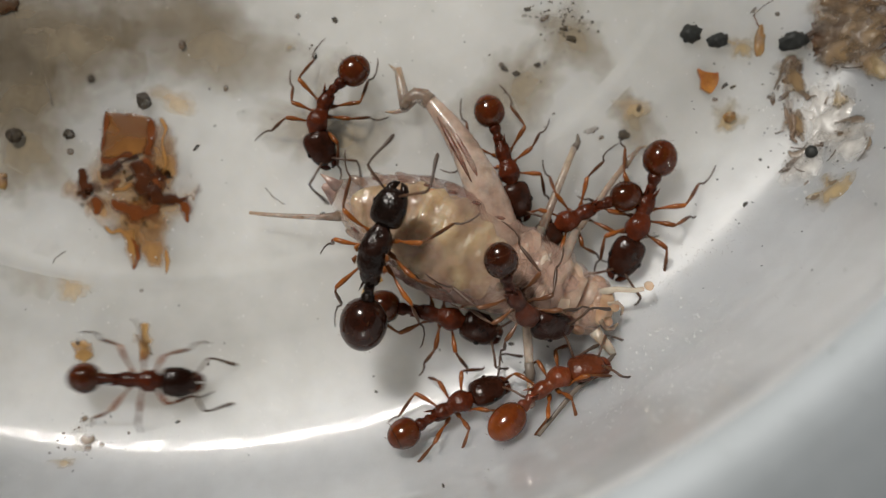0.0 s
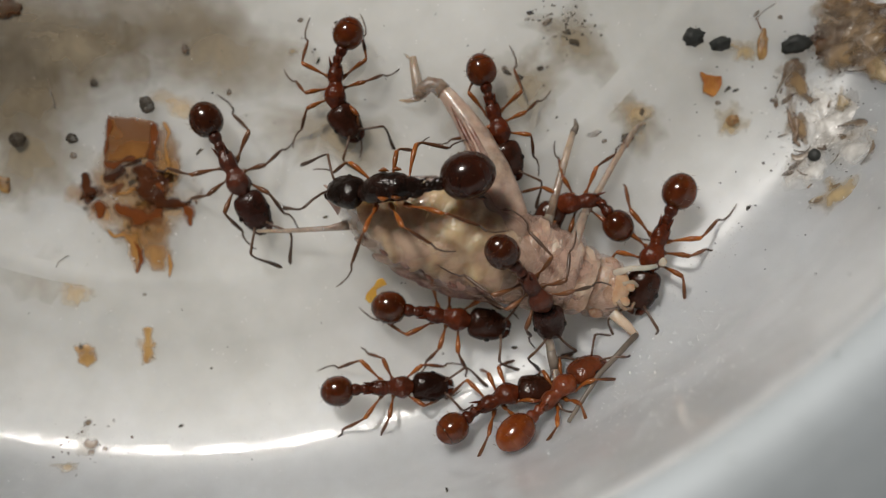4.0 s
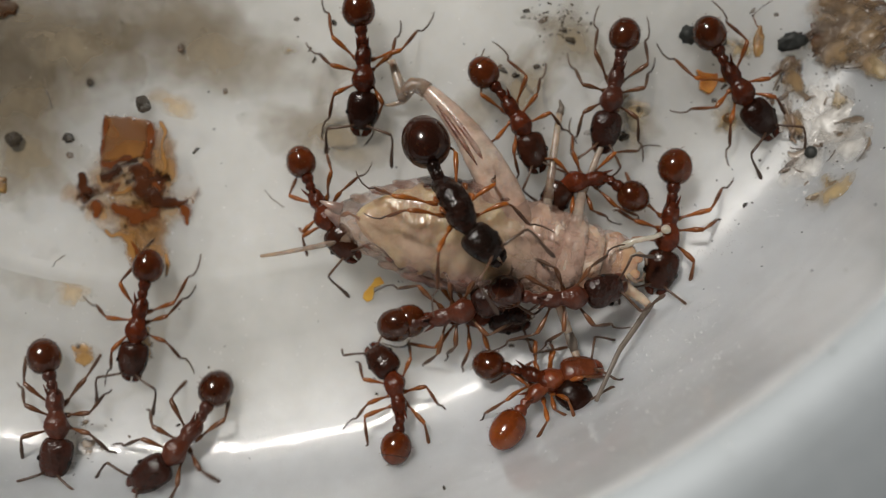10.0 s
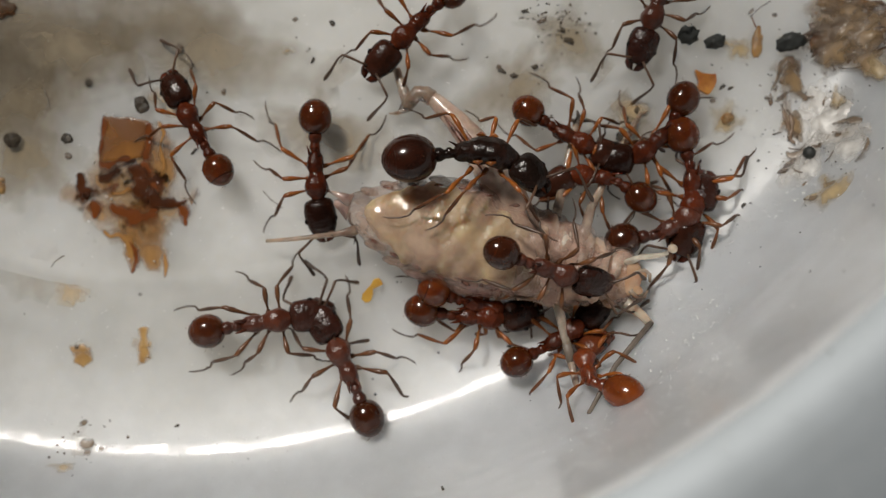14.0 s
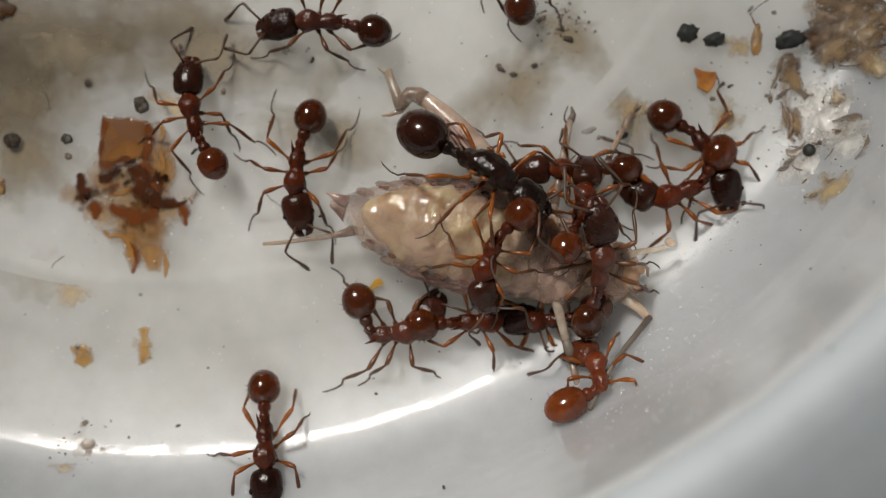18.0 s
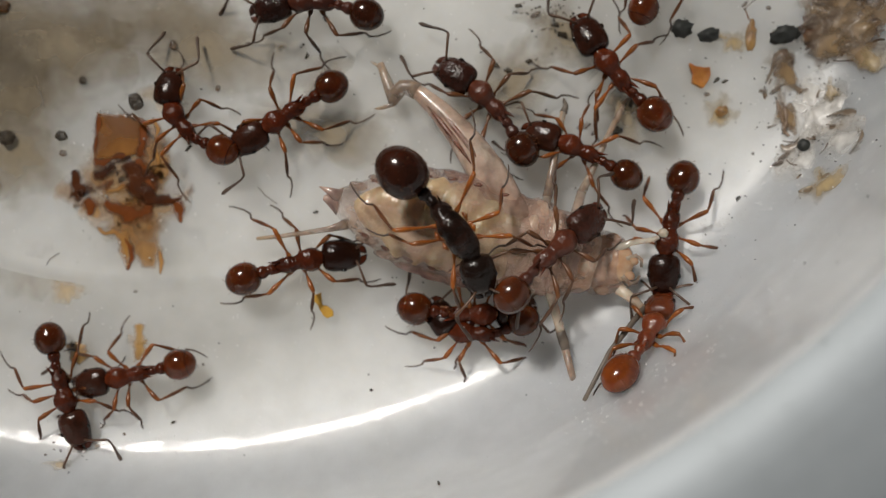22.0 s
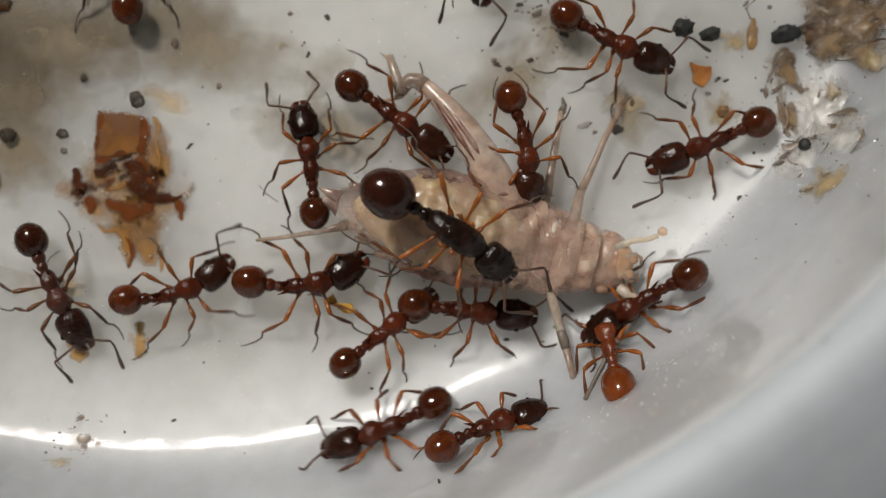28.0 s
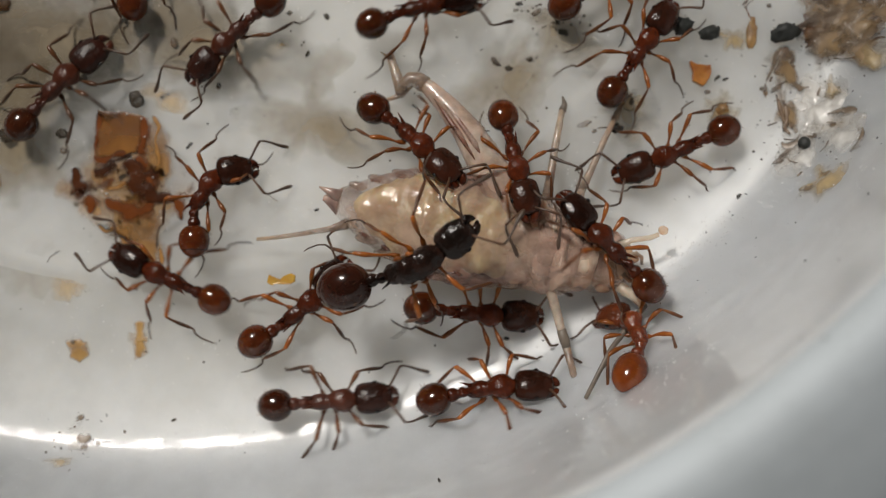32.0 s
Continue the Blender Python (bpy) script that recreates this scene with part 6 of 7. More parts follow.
    crawl('worker', 0.98, [(0, -0.05, -2.29, 0.76, 0, -0, -13, -11, 6), (1, -0.17, -2.35, 0.76, 0, -0, -12, -20, 11), (2, -0.05, -2.45, 0.76, -0, -0, -9, 9, -6), (3, 0.03, -2.26, 0.76, 0, -0, -12, 5, -2), (5.5, 0.19, -2.16, 0.76, 0, -0, -8, -8, 5), (6, 0.32, -2.27, 0.76, -0, -0, -8, 5, -3), (7, 0.78, -2.11, 0.76, -0, -0, -6, -7, 4), (8, 0.87, -2.07, 0.76, -0, -0, -9, -19, 12), (9, 0.79, -2.27, 0.76, -0, -0, -3, 1, -1), (10, 0.85, -2.21, 0.76, -0, 0, 1, -9, 6), (11, 1.04, -2.30, 0.76, -1, -0, -7, 8, -5), (12, 1.07, -2.22, 0.76, -1, -0, -2, 8, -6), (13, 0.99, -2.18, 0.76, -0, -0, -4, 1, -1), (14, 1.36, -2.23, 0.76, -1, -0, -2, 12, -8), (17, 1.27, -2.41, 0.76, -1, -0, -7, 10, -7), (18, 1.34, -2.41, 0.76, -1, -0, 3, -1, 0), (19, 1.43, -2.45, 0.76, -2, -0, 1, 4, -2), (20, 1.31, -2.29, 0.76, -1, -0, -9, 15, -11), (21, 1.30, -2.41, 0.76, -2, -0, 2, -14, 13), (22, 1.27, -2.31, 0.76, -1, -0, -1, 13, -8), (23, 1.35, -2.20, 0.76, -1, -0, -15, -39, 23), (24, 1.16, -1.93, 0.76, -0, -0, -10, -55, 32), (25, 1.87, -2.75, 0.78, -3, -1, -4, 55, -20), (28, 1.27, -2.27, 0.76, -1, -0, -6, 2, -1), (29, 1.47, -2.34, 0.76, -2, -0, -1, 9, -6), (30, 1.41, -2.43, 0.76, -2, -0, -3, 7, -5), (31, 1.43, -2.41, 0.76, -2, -0, -3, 7, -5), (32, 1.48, -2.38, 0.76, -2, -0, -5, 3, -2)])
    crawl('worker', 0.91, [(0, 0.38, -5.33, 1.34, -33, 6, 29, -3, 2), (1, -0.50, -6.17, 1.69, -43, 8, 26, 12, -8), (2, 0.61, -5.26, 1.36, -33, 4, 26, 3, -2), (3, 2.65, -4.76, 1.64, -41, -4, 20, -24, 13), (3.5, 2.42, -4.79, 1.56, -41, -2, 21, -27, 13), (4.5, 1.14, -5.14, 1.42, -36, 10, 35, -20, 10), (5.5, 0.44, -5.56, 1.49, -33, 16, 44, 29, -20), (6, 0.77, -4.85, 1.18, -22, 15, 55, 13, -10), (7, 0.70, -5.27, 1.42, -28, 19, 53, 25, -17), (7.5, -0.22, -6.10, 1.71, -43, 10, 28, 2, -1), (8, -0.29, -6.24, 1.80, -46, 0, 18, -4, 3), (8.5, 0.21, -6.02, 1.76, -45, -1, 18, 0, -0), (9, -0.61, -5.79, 1.41, -32, 11, 36, 15, -12), (9.5, -0.92, -4.93, 0.99, -12, 15, 70, 45, -22), (10, -1.62, -4.84, 0.89, -1, 16, 104, 28, -21), (11, -2.55, -3.57, 0.76, 1, 1, 126, 3, -2), (11.5, -3.41, -2.61, 0.76, -0, -0, 96, 12, -7), (12, -3.71, -2.68, 0.76, -0, -0, 128, -34, 22), (12.5, -4.82, -1.77, 0.76, -0, -0, 121, 4, -2), (13, -5.56, -0.76, 0.76, -0, -0, 118, 4, -3), (13.5, -6.84, 1.27, 0.76, -0, -0, 104, 6, -4), (14, -8.65, 4.52, 0.76, -0, -0, 119, -1, 1), (14.5, -8.60, 4.61, 0.76, -0, -0, 118, -1, 0), (16.5, -8.88, 4.62, 0.76, -0, -0, 127, -1, 1), (17, -8.79, 4.65, 0.76, -0, -0, 113, -23, 15), (18, -8.64, 4.81, 0.76, -0, -0, 105, -19, 14), (19, -8.87, 4.72, 0.76, -0, -0, 116, -22, 15), (20, -8.98, 4.66, 0.76, -0, -0, 129, -30, 19), (21, -8.81, 4.70, 0.76, -0, -0, 121, -22, 17), (22, -8.90, 4.46, 0.76, -0, -0, 127, -45, 30), (23, -8.87, 4.41, 0.76, -0, -0, 129, -43, 28), (24, -9.04, 4.38, 0.76, -0, -0, 131, -41, 29), (24.5, -8.91, 4.35, 0.76, -0, -0, 126, -55, 34), (25, -9.72, 6.00, 0.76, -0, -0, 124, -1, 1), (25.5, -9.39, 5.61, 0.76, -0, -0, 139, -33, 14), (26, -9.15, 2.44, 0.76, 0, 0, 210, -17, 7), (26.5, -8.91, -0.74, 0.76, 0, -0, 281, 0, 0), (27.5, -8.69, -2.30, 0.76, 0, -0, 343, 4, -3), (28, -8.88, -1.51, 0.76, 0, -0, 378, 25, -15), (28.2, -8.55, -0.58, 0.76, 0, -0, 400, 8, -5), (28.5, -7.64, 1.47, 0.76, 0, -0, 399, -2, 1), (29, -7.29, 1.53, 0.76, 0, -0, 392, -10, 8), (29.3, -7.85, 1.81, 0.76, 0, -0, 398, -12, 9), (30, -8.15, 1.88, 0.76, 0, -0, 420, -37, 23), (31, -8.28, 1.97, 0.76, 0, -0, 422, -43, 33), (32, -7.99, 1.99, 0.76, 0, -0, 417, -52, 34)])
    crawl('orange', 0.91, [(0, 3.70, -4.46, 1.82, -46, 9, 35, -21, 12), (1, 3.71, -4.54, 1.89, -47, 16, 39, -3, 2), (2, 3.73, -4.53, 1.86, -47, 16, 40, 1, -1), (3, 3.83, -4.65, 2.01, -50, 15, 36, -16, 10), (5.5, 3.47, -4.54, 1.78, -38, 25, 55, 22, -19), (6, 3.36, -4.58, 1.74, -40, 26, 53, 10, -8), (7, 3.58, -4.50, 1.77, -42, 18, 44, -7, 5), (8, 3.64, -4.63, 1.95, -46, 18, 42, -6, 5), (9, 3.95, -4.48, 1.96, -48, 15, 39, -3, 2), (10, 3.46, -4.50, 1.77, -43, 12, 38, -28, 19), (11, 3.04, -5.06, 2.05, -47, 17, 38, 36, -20), (12, 3.95, -4.18, 1.72, -41, 13, 41, 10, -5), (12.5, 4.87, -4.02, 2.00, -39, 28, 58, 55, -49), (13, 5.18, -3.53, 1.68, -16, 46, 98, 55, -36), (14, 4.86, -3.81, 1.81, -15, 50, 98, -55, 46), (16.5, 5.02, -4.48, 2.69, -33, 43, 62, 0, -75), (17, 5.29, -3.87, 2.02, -41, 35, 46, -55, 21), (18, 5.18, -3.98, 2.11, -16, 46, 96, 55, -75), (18.5, 7.11, -2.63, 1.99, 26, 47, 144, 55, -57), (19, 6.85, -2.85, 2.01, -3, 52, 107, 55, -41), (20, 6.82, -2.97, 2.14, -27, 46, 79, 55, -28), (21, 6.87, -2.82, 2.10, -36, 40, 74, 42, -21), (22, 7.09, -2.81, 2.24, -42, 34, 56, 17, -12), (23, 7.51, -2.72, 2.51, -45, 29, 42, 23, -16), (23.25, 7.16, -3.12, 2.56, 1, 27, 107, 39, -46), (23.5, 6.80, -3.53, 2.60, 47, 25, 171, 55, -75), (24, 5.30, -4.46, 2.96, 51, 12, 179, -55, 67), (25, 4.71, -4.61, 2.68, 49, 20, 173, -55, 64), (25.5, 4.59, -4.49, 2.51, 46, 28, 168, -55, 56), (26.5, 5.41, -3.81, 2.23, 7, 36, 123, 0, 17), (27.5, 6.23, -3.13, 1.96, -33, 43, 77, 55, -23), (28, 5.72, -3.18, 1.73, -20, 45, 94, -55, 2), (29, 6.30, -3.01, 1.92, -42, 30, 61, -43, 30), (30, 6.27, -3.10, 1.97, -27, 45, 85, 20, -12), (31, 5.63, -3.12, 1.66, -7, 47, 113, -55, 28), (32, 6.59, -2.81, 1.91, -9, 51, 110, 55, -40)])
    crawl('worker', 0.91, [(0, -10.45, -4.55, 0.76, -1, -0, -3, -1, 1), (0.5, -3.83, -4.43, 0.76, -3, -1, -8, 1, -1), (1, -4.37, -4.64, 0.76, -4, -1, -9, 1, -1), (2, -2.69, -4.68, 0.79, -9, 0, 16, 8, -6), (3, -2.31, -4.65, 0.80, -9, -0, 13, 3, -3), (3.5, -2.17, -4.69, 0.85, -9, -2, 3, -2, 1), (5.5, -0.90, -3.78, 0.80, -5, 1, 22, -5, 3), (6, -0.94, -3.56, 0.76, -3, 2, 46, 24, -16), (6.5, 0.07, -3.77, 0.80, -8, -1, 9, -4, 3), (7, 0.89, -3.92, 0.92, -13, -6, 1, 4, -3), (7.5, 1.65, -3.75, 0.94, -14, -7, -0, 7, -4), (8, 2.47, -3.91, 1.14, -21, -9, 3, 38, -16), (9, 3.69, -3.96, 1.47, -22, -26, -20, -45, 25), (10, 3.34, -4.30, 1.55, -24, -25, -17, -16, 10), (11, 0.93, -4.18, 0.99, -8, -15, -37, 8, -3), (12, 1.47, -4.05, 1.02, -18, -5, 8, 20, -13), (13, 2.02, -3.84, 1.00, -20, -4, 15, -13, 9), (14, 4.23, -2.81, 1.07, -23, 2, 35, 12, -8), (14.5, 4.74, -2.12, 1.63, 16, -22, 33, -0, 0), (15.5, 4.45, -2.05, 1.68, -3, -3, 105, -28, 22), (16.5, 4.16, -1.98, 1.72, -23, 17, 177, -55, 43), (17, 4.23, -2.00, 1.65, -23, 16, 176, -55, 36), (18, 3.46, -2.36, 0.76, -27, 8, 186, -32, 18), (19, 0.14, -2.23, 0.77, -28, -5, 170, -8, 5), (20, -0.31, -2.87, 0.76, 1, 0, 175, -37, 21), (21, -0.46, -2.71, 0.76, 1, 0, 170, -13, 5), (22, 1.15, -2.96, 0.81, 4, 1, 175, -55, 31), (25, 1.15, -2.72, 0.79, 4, 2, 172, 10, -4), (25.5, 0.13, -2.45, 0.76, 1, 0, 168, 32, -14), (26.5, -3.50, 0.29, 0.74, -27, 6, 129, -0, 0), (27.5, -3.85, 3.25, 0.76, 0, -0, 65, 3, -2), (28, -4.43, 3.08, 0.76, -0, -0, 98, 6, -4), (28.5, -4.36, 3.49, 0.76, 0, -0, 90, -3, 2), (29, -3.61, 4.17, 0.76, 0, -0, 81, 16, -11), (29.6, -3.58, 6.08, 0.76, 0, -0, 85, 4, -2), (30, -2.72, 7.51, 0.76, 0, -0, 50, -18, 14), (31, -3.14, 7.37, 0.76, 0, -0, 52, -18, 15), (31.5, -3.50, 6.75, 0.76, 0, -0, 40, -14, 7), (32, -0.42, 8.28, 0.76, 0, -0, 15, -12, 7)])
    crawl('dark', 1.00, [(0, -10.1, 12.36, 0.76, 0, 0, 102, -4, 2), (2, -10.14, 12.24, 0.76, 0, 0, 102, -4, 2), (2.167, -10.28, 10.48, 0.76, 0, 0, 155, -3, 2), (2.333, -10.42, 8.72, 0.76, 0, 0, 209, -3, 2), (2.5, -10.56, 6.97, 0.76, 0, 0, 262, -2, 2), (3, -8.34, 4.75, 0.76, 0, 0, 317, 12, -8), (3.5, -7.73, 3.84, 0.76, 0, 0, 299, 0, 0), (4.5, -6.76, 1.73, 0.76, 0, 0, 297, 0, 0), (5.5, -6.0, -0.63, 0.76, 0, 0, 294, -2, 2), (6, -6.24, -3.14, 0.76, 0, 0, 284, -1, 1), (6.5, -5.37, -3.55, 0.76, 0, 0, 305, 2, -1), (7, -5.35, -3.28, 0.76, 0, 0, 318, 12, -8), (7.5, -3.41, -2.63, 0.76, 0, 0, 353, 0, 0), (8, -1.83, -2.48, 0.76, 0, 0, 361, 19, -10), (9, 0.92, -2.24, 0.76, 28, 0, 359, -3, 2), (10, 0.35, -2.06, 1.35, 12, -16, 378, 4, -10), (10.5, 2.1, -1.08, 2.56, 26, -11, 387, 38, -18), (11, 2.85, 0.07, 2.9, 13, 6, 382, -14, 10), (12, 5.81, -0.31, 2.23, -22, 18, 343, 5, -5), (13, 6.93, -0.28, 1.72, -16, 23, 350, 6, -6), (14, 8.22, 1.09, 0.86, -13, -2, 394, 44, -26), (14.5, 8.22, 1.02, 0.87, -11, -1, 395, 43, -26), (16.5, 5.83, 0.37, 1.74, 7, 27, 418, 25, -17), (17, 5.9, 0.31, 1.81, 8, 27, 421, 25, -18), (18, 5.23, -0.43, 2.38, 10, -26, 446, 15, -9), (18.5, 5.1, 0.14, 2.3, 11, 26, 445, 5, -5), (19, 5.24, 0.93, 1.65, 21, 19, 453, 5, -4), (20, 4.37, 2.43, 1.76, 0, 0, 471, 11, -9), (21, 2.86, 3.64, 0.76, 0, 0, 492, 23, -16), (22, 1.76, 5.1, 0.76, 0, 0, 493, 15, -13), (23, 1.9, 5.21, 0.76, 0, 0, 516, 55, -29), (23.5, 1.11, 5.52, 0.76, 0, 0, 493, -8, 4), (24, 0.85, 5.71, 0.76, 0, 0, 494, 7, -4), (24.5, -0.16, 7.32, 0.76, 0, 0, 489, 4, -3), (25, -2.76, 9.85, 0.76, 0, 0, 482, -8, 5), (25.5, -3.49, 13.08, 0.76, 0, 0, 478, -5, 3), (26.2, -3.47, 16.23, 0.76, 0, 0, 478, -5, 3), (32, -3.47, 16.23, 0.76, 0, 0, 478, -5, 3)])
    crawl('worker', 0.98, [(0, -1.30, 15.54, 0.76, 0, -0, 76, 0, 0), (3.6, -1.39, 15.67, 0.76, 0, -0, 76, 0, 0), (3.9, -1.35, 13.86, 0.76, 0, 0, 24, 6, -3), (4.2, -1.31, 12.05, 0.76, 0, 0, -27, 13, -6), (4.5, -1.26, 10.24, 0.76, 0, -0, -79, 19, -9), (5.5, -1.19, 9.46, 0.76, 0, -0, -65, -12, 6), (6, -1.56, 8.78, 0.76, 0, -0, -60, -51, 24), (6.5, -1.46, 8.36, 0.76, 0, -0, -57, 32, -16), (7, -1.04, 8.04, 0.76, 0, -0, -38, -4, 2), (7.5, -0.70, 8.57, 0.76, 0, -0, -53, -0, 0), (8, -1.49, 8.36, 0.76, 0, -0, -49, -55, 58), (8.5, -2.67, 7.80, 0.76, 0, -0, -82, 6, -3), (9, -2.09, 8.34, 0.76, 0, -0, -66, 11, -5), (9.5, -2.75, 7.38, 0.76, 0, -0, -86, 1, -0), (10, -2.77, 6.30, 0.76, 0, -0, -89, -7, 6), (11, -2.62, 5.13, 0.76, 0, 0, -95, -2, 1), (12, -2.75, 5.87, 0.76, 0, 0, -91, 7, -5), (13, -3.97, 5.68, 0.76, 0, 0, -93, -10, 7), (13.5, -4.43, 4.61, 0.76, 0, 0, -91, -0, 0), (14, -4.35, 2.61, 0.76, 0, -0, -87, 7, -4), (14.5, -5.47, 2.89, 0.76, 0, 0, -119, -10, 6), (15.5, -6.20, -1.31, 0.76, 0, 0, -93, 1, -0), (16.5, -6.03, -5.79, 0.87, 3, -11, -96, 2, -2), (17, -7.47, -6.88, 1.21, 20, -20, -132, -13, 10), (17.5, -6.93, -6.72, 1.16, 7, -24, -102, -2, 1), (18, -6.07, -6.66, 1.18, 1, -25, -85, -0, 0), (18.5, -6.36, -7.06, 1.36, 10, -29, -103, 7, -3), (18.75, -5.29, -6.37, 1.15, -1, -19, -63, 9, -5), (19, -4.22, -5.68, 0.95, -12, -8, -23, 10, -7), (19.5, -3.48, -5.68, 0.99, -16, -7, -11, 4, -3), (20, -5.16, -5.15, 0.80, -7, 2, 21, 5, -4), (20.5, -6.29, -2.21, 0.76, 0, -0, 63, -2, 1), (21, -6.43, -1.49, 0.76, 0, -0, 41, -2, 1), (21.5, -5.31, -0.88, 0.76, 0, -0, 25, 2, -1), (22, -4.70, -0.45, 0.76, 0, -0, 13, -10, 6), (23, -4.53, -0.60, 0.76, 0, -0, 2, -6, 4), (24, -4.22, -0.58, 0.76, 0, -0, 6, -3, 2), (25, -4.94, -1.48, 0.76, 0, -0, -16, -1, 1), (25.5, -4.90, -1.30, 0.76, 0, -0, -15, 2, -2), (27.5, -4.39, -1.21, 0.76, 0, -0, -8, 15, -9), (28, -4.44, -1.29, 0.76, 0, -0, 7, 30, -16), (29, -3.54, -1.34, 0.76, 0, -0, 2, 2, -2), (30, -3.35, -1.16, 0.76, 0, -0, 10, -7, 4), (31, -3.95, -1.51, 0.76, 0, -0, 37, 55, -37), (31.5, -4.40, -2.04, 0.76, 0, -0, 36, 29, -13), (32, -4.62, -2.10, 0.76, 0, -0, 40, 13, -8)])
    crawl('dark', 0.94, [(0, 6.45, 15.96, 0.76, 0, -0, 87, 1, -1), (3.6, 6.35, 16.08, 0.76, 0, -0, 87, 1, -1), (3.9, 6.38, 13.73, 0.76, 0, 0, 30, 1, -0), (4.2, 6.41, 11.37, 0.76, 0, 0, -26, 0, -0), (4.5, 6.44, 9.01, 0.76, 0, -0, -83, 0, 0), (5.5, 6.49, 6.18, 0.76, 0, -0, -82, 4, -3), (6, 6.59, 6.73, 0.76, 0, -0, -82, 3, -2), (6.5, 6.65, 8.40, 0.76, 0, -0, -85, 1, -1), (7, 6.66, 10.49, 0.76, 0, -0, -88, -1, 1), (8, 6.15, 9.99, 0.76, 0, 0, -103, 10, -6), (8.5, 6.03, 7.88, 0.76, 0, 0, -106, -1, 0), (9, 5.72, 6.58, 0.76, 0, 0, -108, 3, -3), (10, 5.86, 5.58, 0.76, 0, 0, -101, 2, -1), (11, 5.99, 7.04, 0.76, 0, 0, -125, -19, 15), (12, 6.72, 6.96, 0.76, 0, 0, -93, 9, -7), (13, 6.84, 10.45, 0.76, 0, 0, -100, -1, 1), (13.5, 7.96, 9.51, 0.76, 0, 0, -92, -5, 3), (14, 7.37, 8.43, 0.76, 0, 0, -109, 0, -0), (14.5, 7.31, 8.25, 0.76, 0, 0, -109, -4, 2), (16.5, 3.40, 8.95, 0.76, 0, -0, -58, 0, 0), (17, 5.08, 7.51, 0.76, 0, -0, -56, -1, 0), (17.25, 4.45, 9.07, 0.76, 0, 0, 9, -6, 3), (17.5, 3.82, 10.63, 0.76, 0, -0, 73, -11, 5), (18, 2.28, 10.35, 0.76, -0, -0, 101, -4, 3), (19, 3.20, 10.44, 0.76, -0, -0, 103, 2, -2), (20, 3.44, 13.09, 0.76, -0, -0, 100, -0, 0), (20.7, 3.42, 16.24, 0.76, -0, -0, 100, 0, -0), (32, 3.42, 16.24, 0.76, -0, -0, 100, 0, -0)])
    crawl('dark', 1.03, [(0, -10.79, 15.90, 0.76, -0, -0, 92, 2, -1), (4.1, -10.88, 16.04, 0.76, -0, -0, 92, 2, -1), (4.4, -10.82, 13.76, 0.76, 0, 0, 33, 2, -1), (4.7, -10.76, 11.47, 0.76, 0, 0, -27, 2, -1), (5, -10.70, 9.19, 0.76, 0, -0, -86, 2, -1), (5.5, -10.67, 8.02, 0.76, 0, -0, -80, 2, -1), (6, -10.44, 5.16, 0.76, 0, -0, -79, 4, -3), (6.5, -8.60, 2.31, 0.76, 0, -0, -56, 3, -2), (7, -7.60, 1.89, 0.76, 0, -0, -34, 11, -10), (7.5, -6.71, 1.10, 0.76, 0, -0, -30, 4, -3), (8, -7.03, 0.93, 0.76, 0, -0, -31, 4, -3), (8.5, -7.04, -2.09, 0.76, 0, -0, -76, 0, -0), (9, -8.76, -3.32, 0.76, 0, 0, -122, -5, 4), (9.5, -8.23, -4.07, 0.76, 0, 0, -93, 1, -1), (10, -8.97, -6.59, 1.03, 12, -15, -128, -21, 13), (10.5, -9.99, -7.42, 1.48, 33, -10, -165, -14, 7), (11, -8.04, -6.98, 1.24, 8, -27, -104, 55, -33), (11.25, -6.18, -6.51, 1.13, -6, -16, -54, 29, -17), (11.5, -4.33, -6.05, 1.02, -20, -5, -3, 2, -1), (12, -1.90, -5.65, 1.12, -25, 3, 22, 12, -8), (13, -2.00, -4.91, 0.87, -12, 8, 50, 18, -14), (13.5, -3.14, -3.95, 0.75, 0, 3, 102, 9, -6), (14, -3.43, -3.71, 0.76, 0, 1, 116, 7, -5), (14.5, -4.44, -4.55, 0.79, 4, 1, 165, 3, -2), (15.5, -11.41, -4.84, 0.76, 2, -0, 183, -0, 0), (16.5, -18.61, -5.13, 1.05, 19, -9, 186, -2, 1), (17.2, -21.31, -5.07, 1.63, 32, -20, 185, -5, 3), (32, -21.31, -5.07, 1.63, 32, -20, 185, -5, 3)])
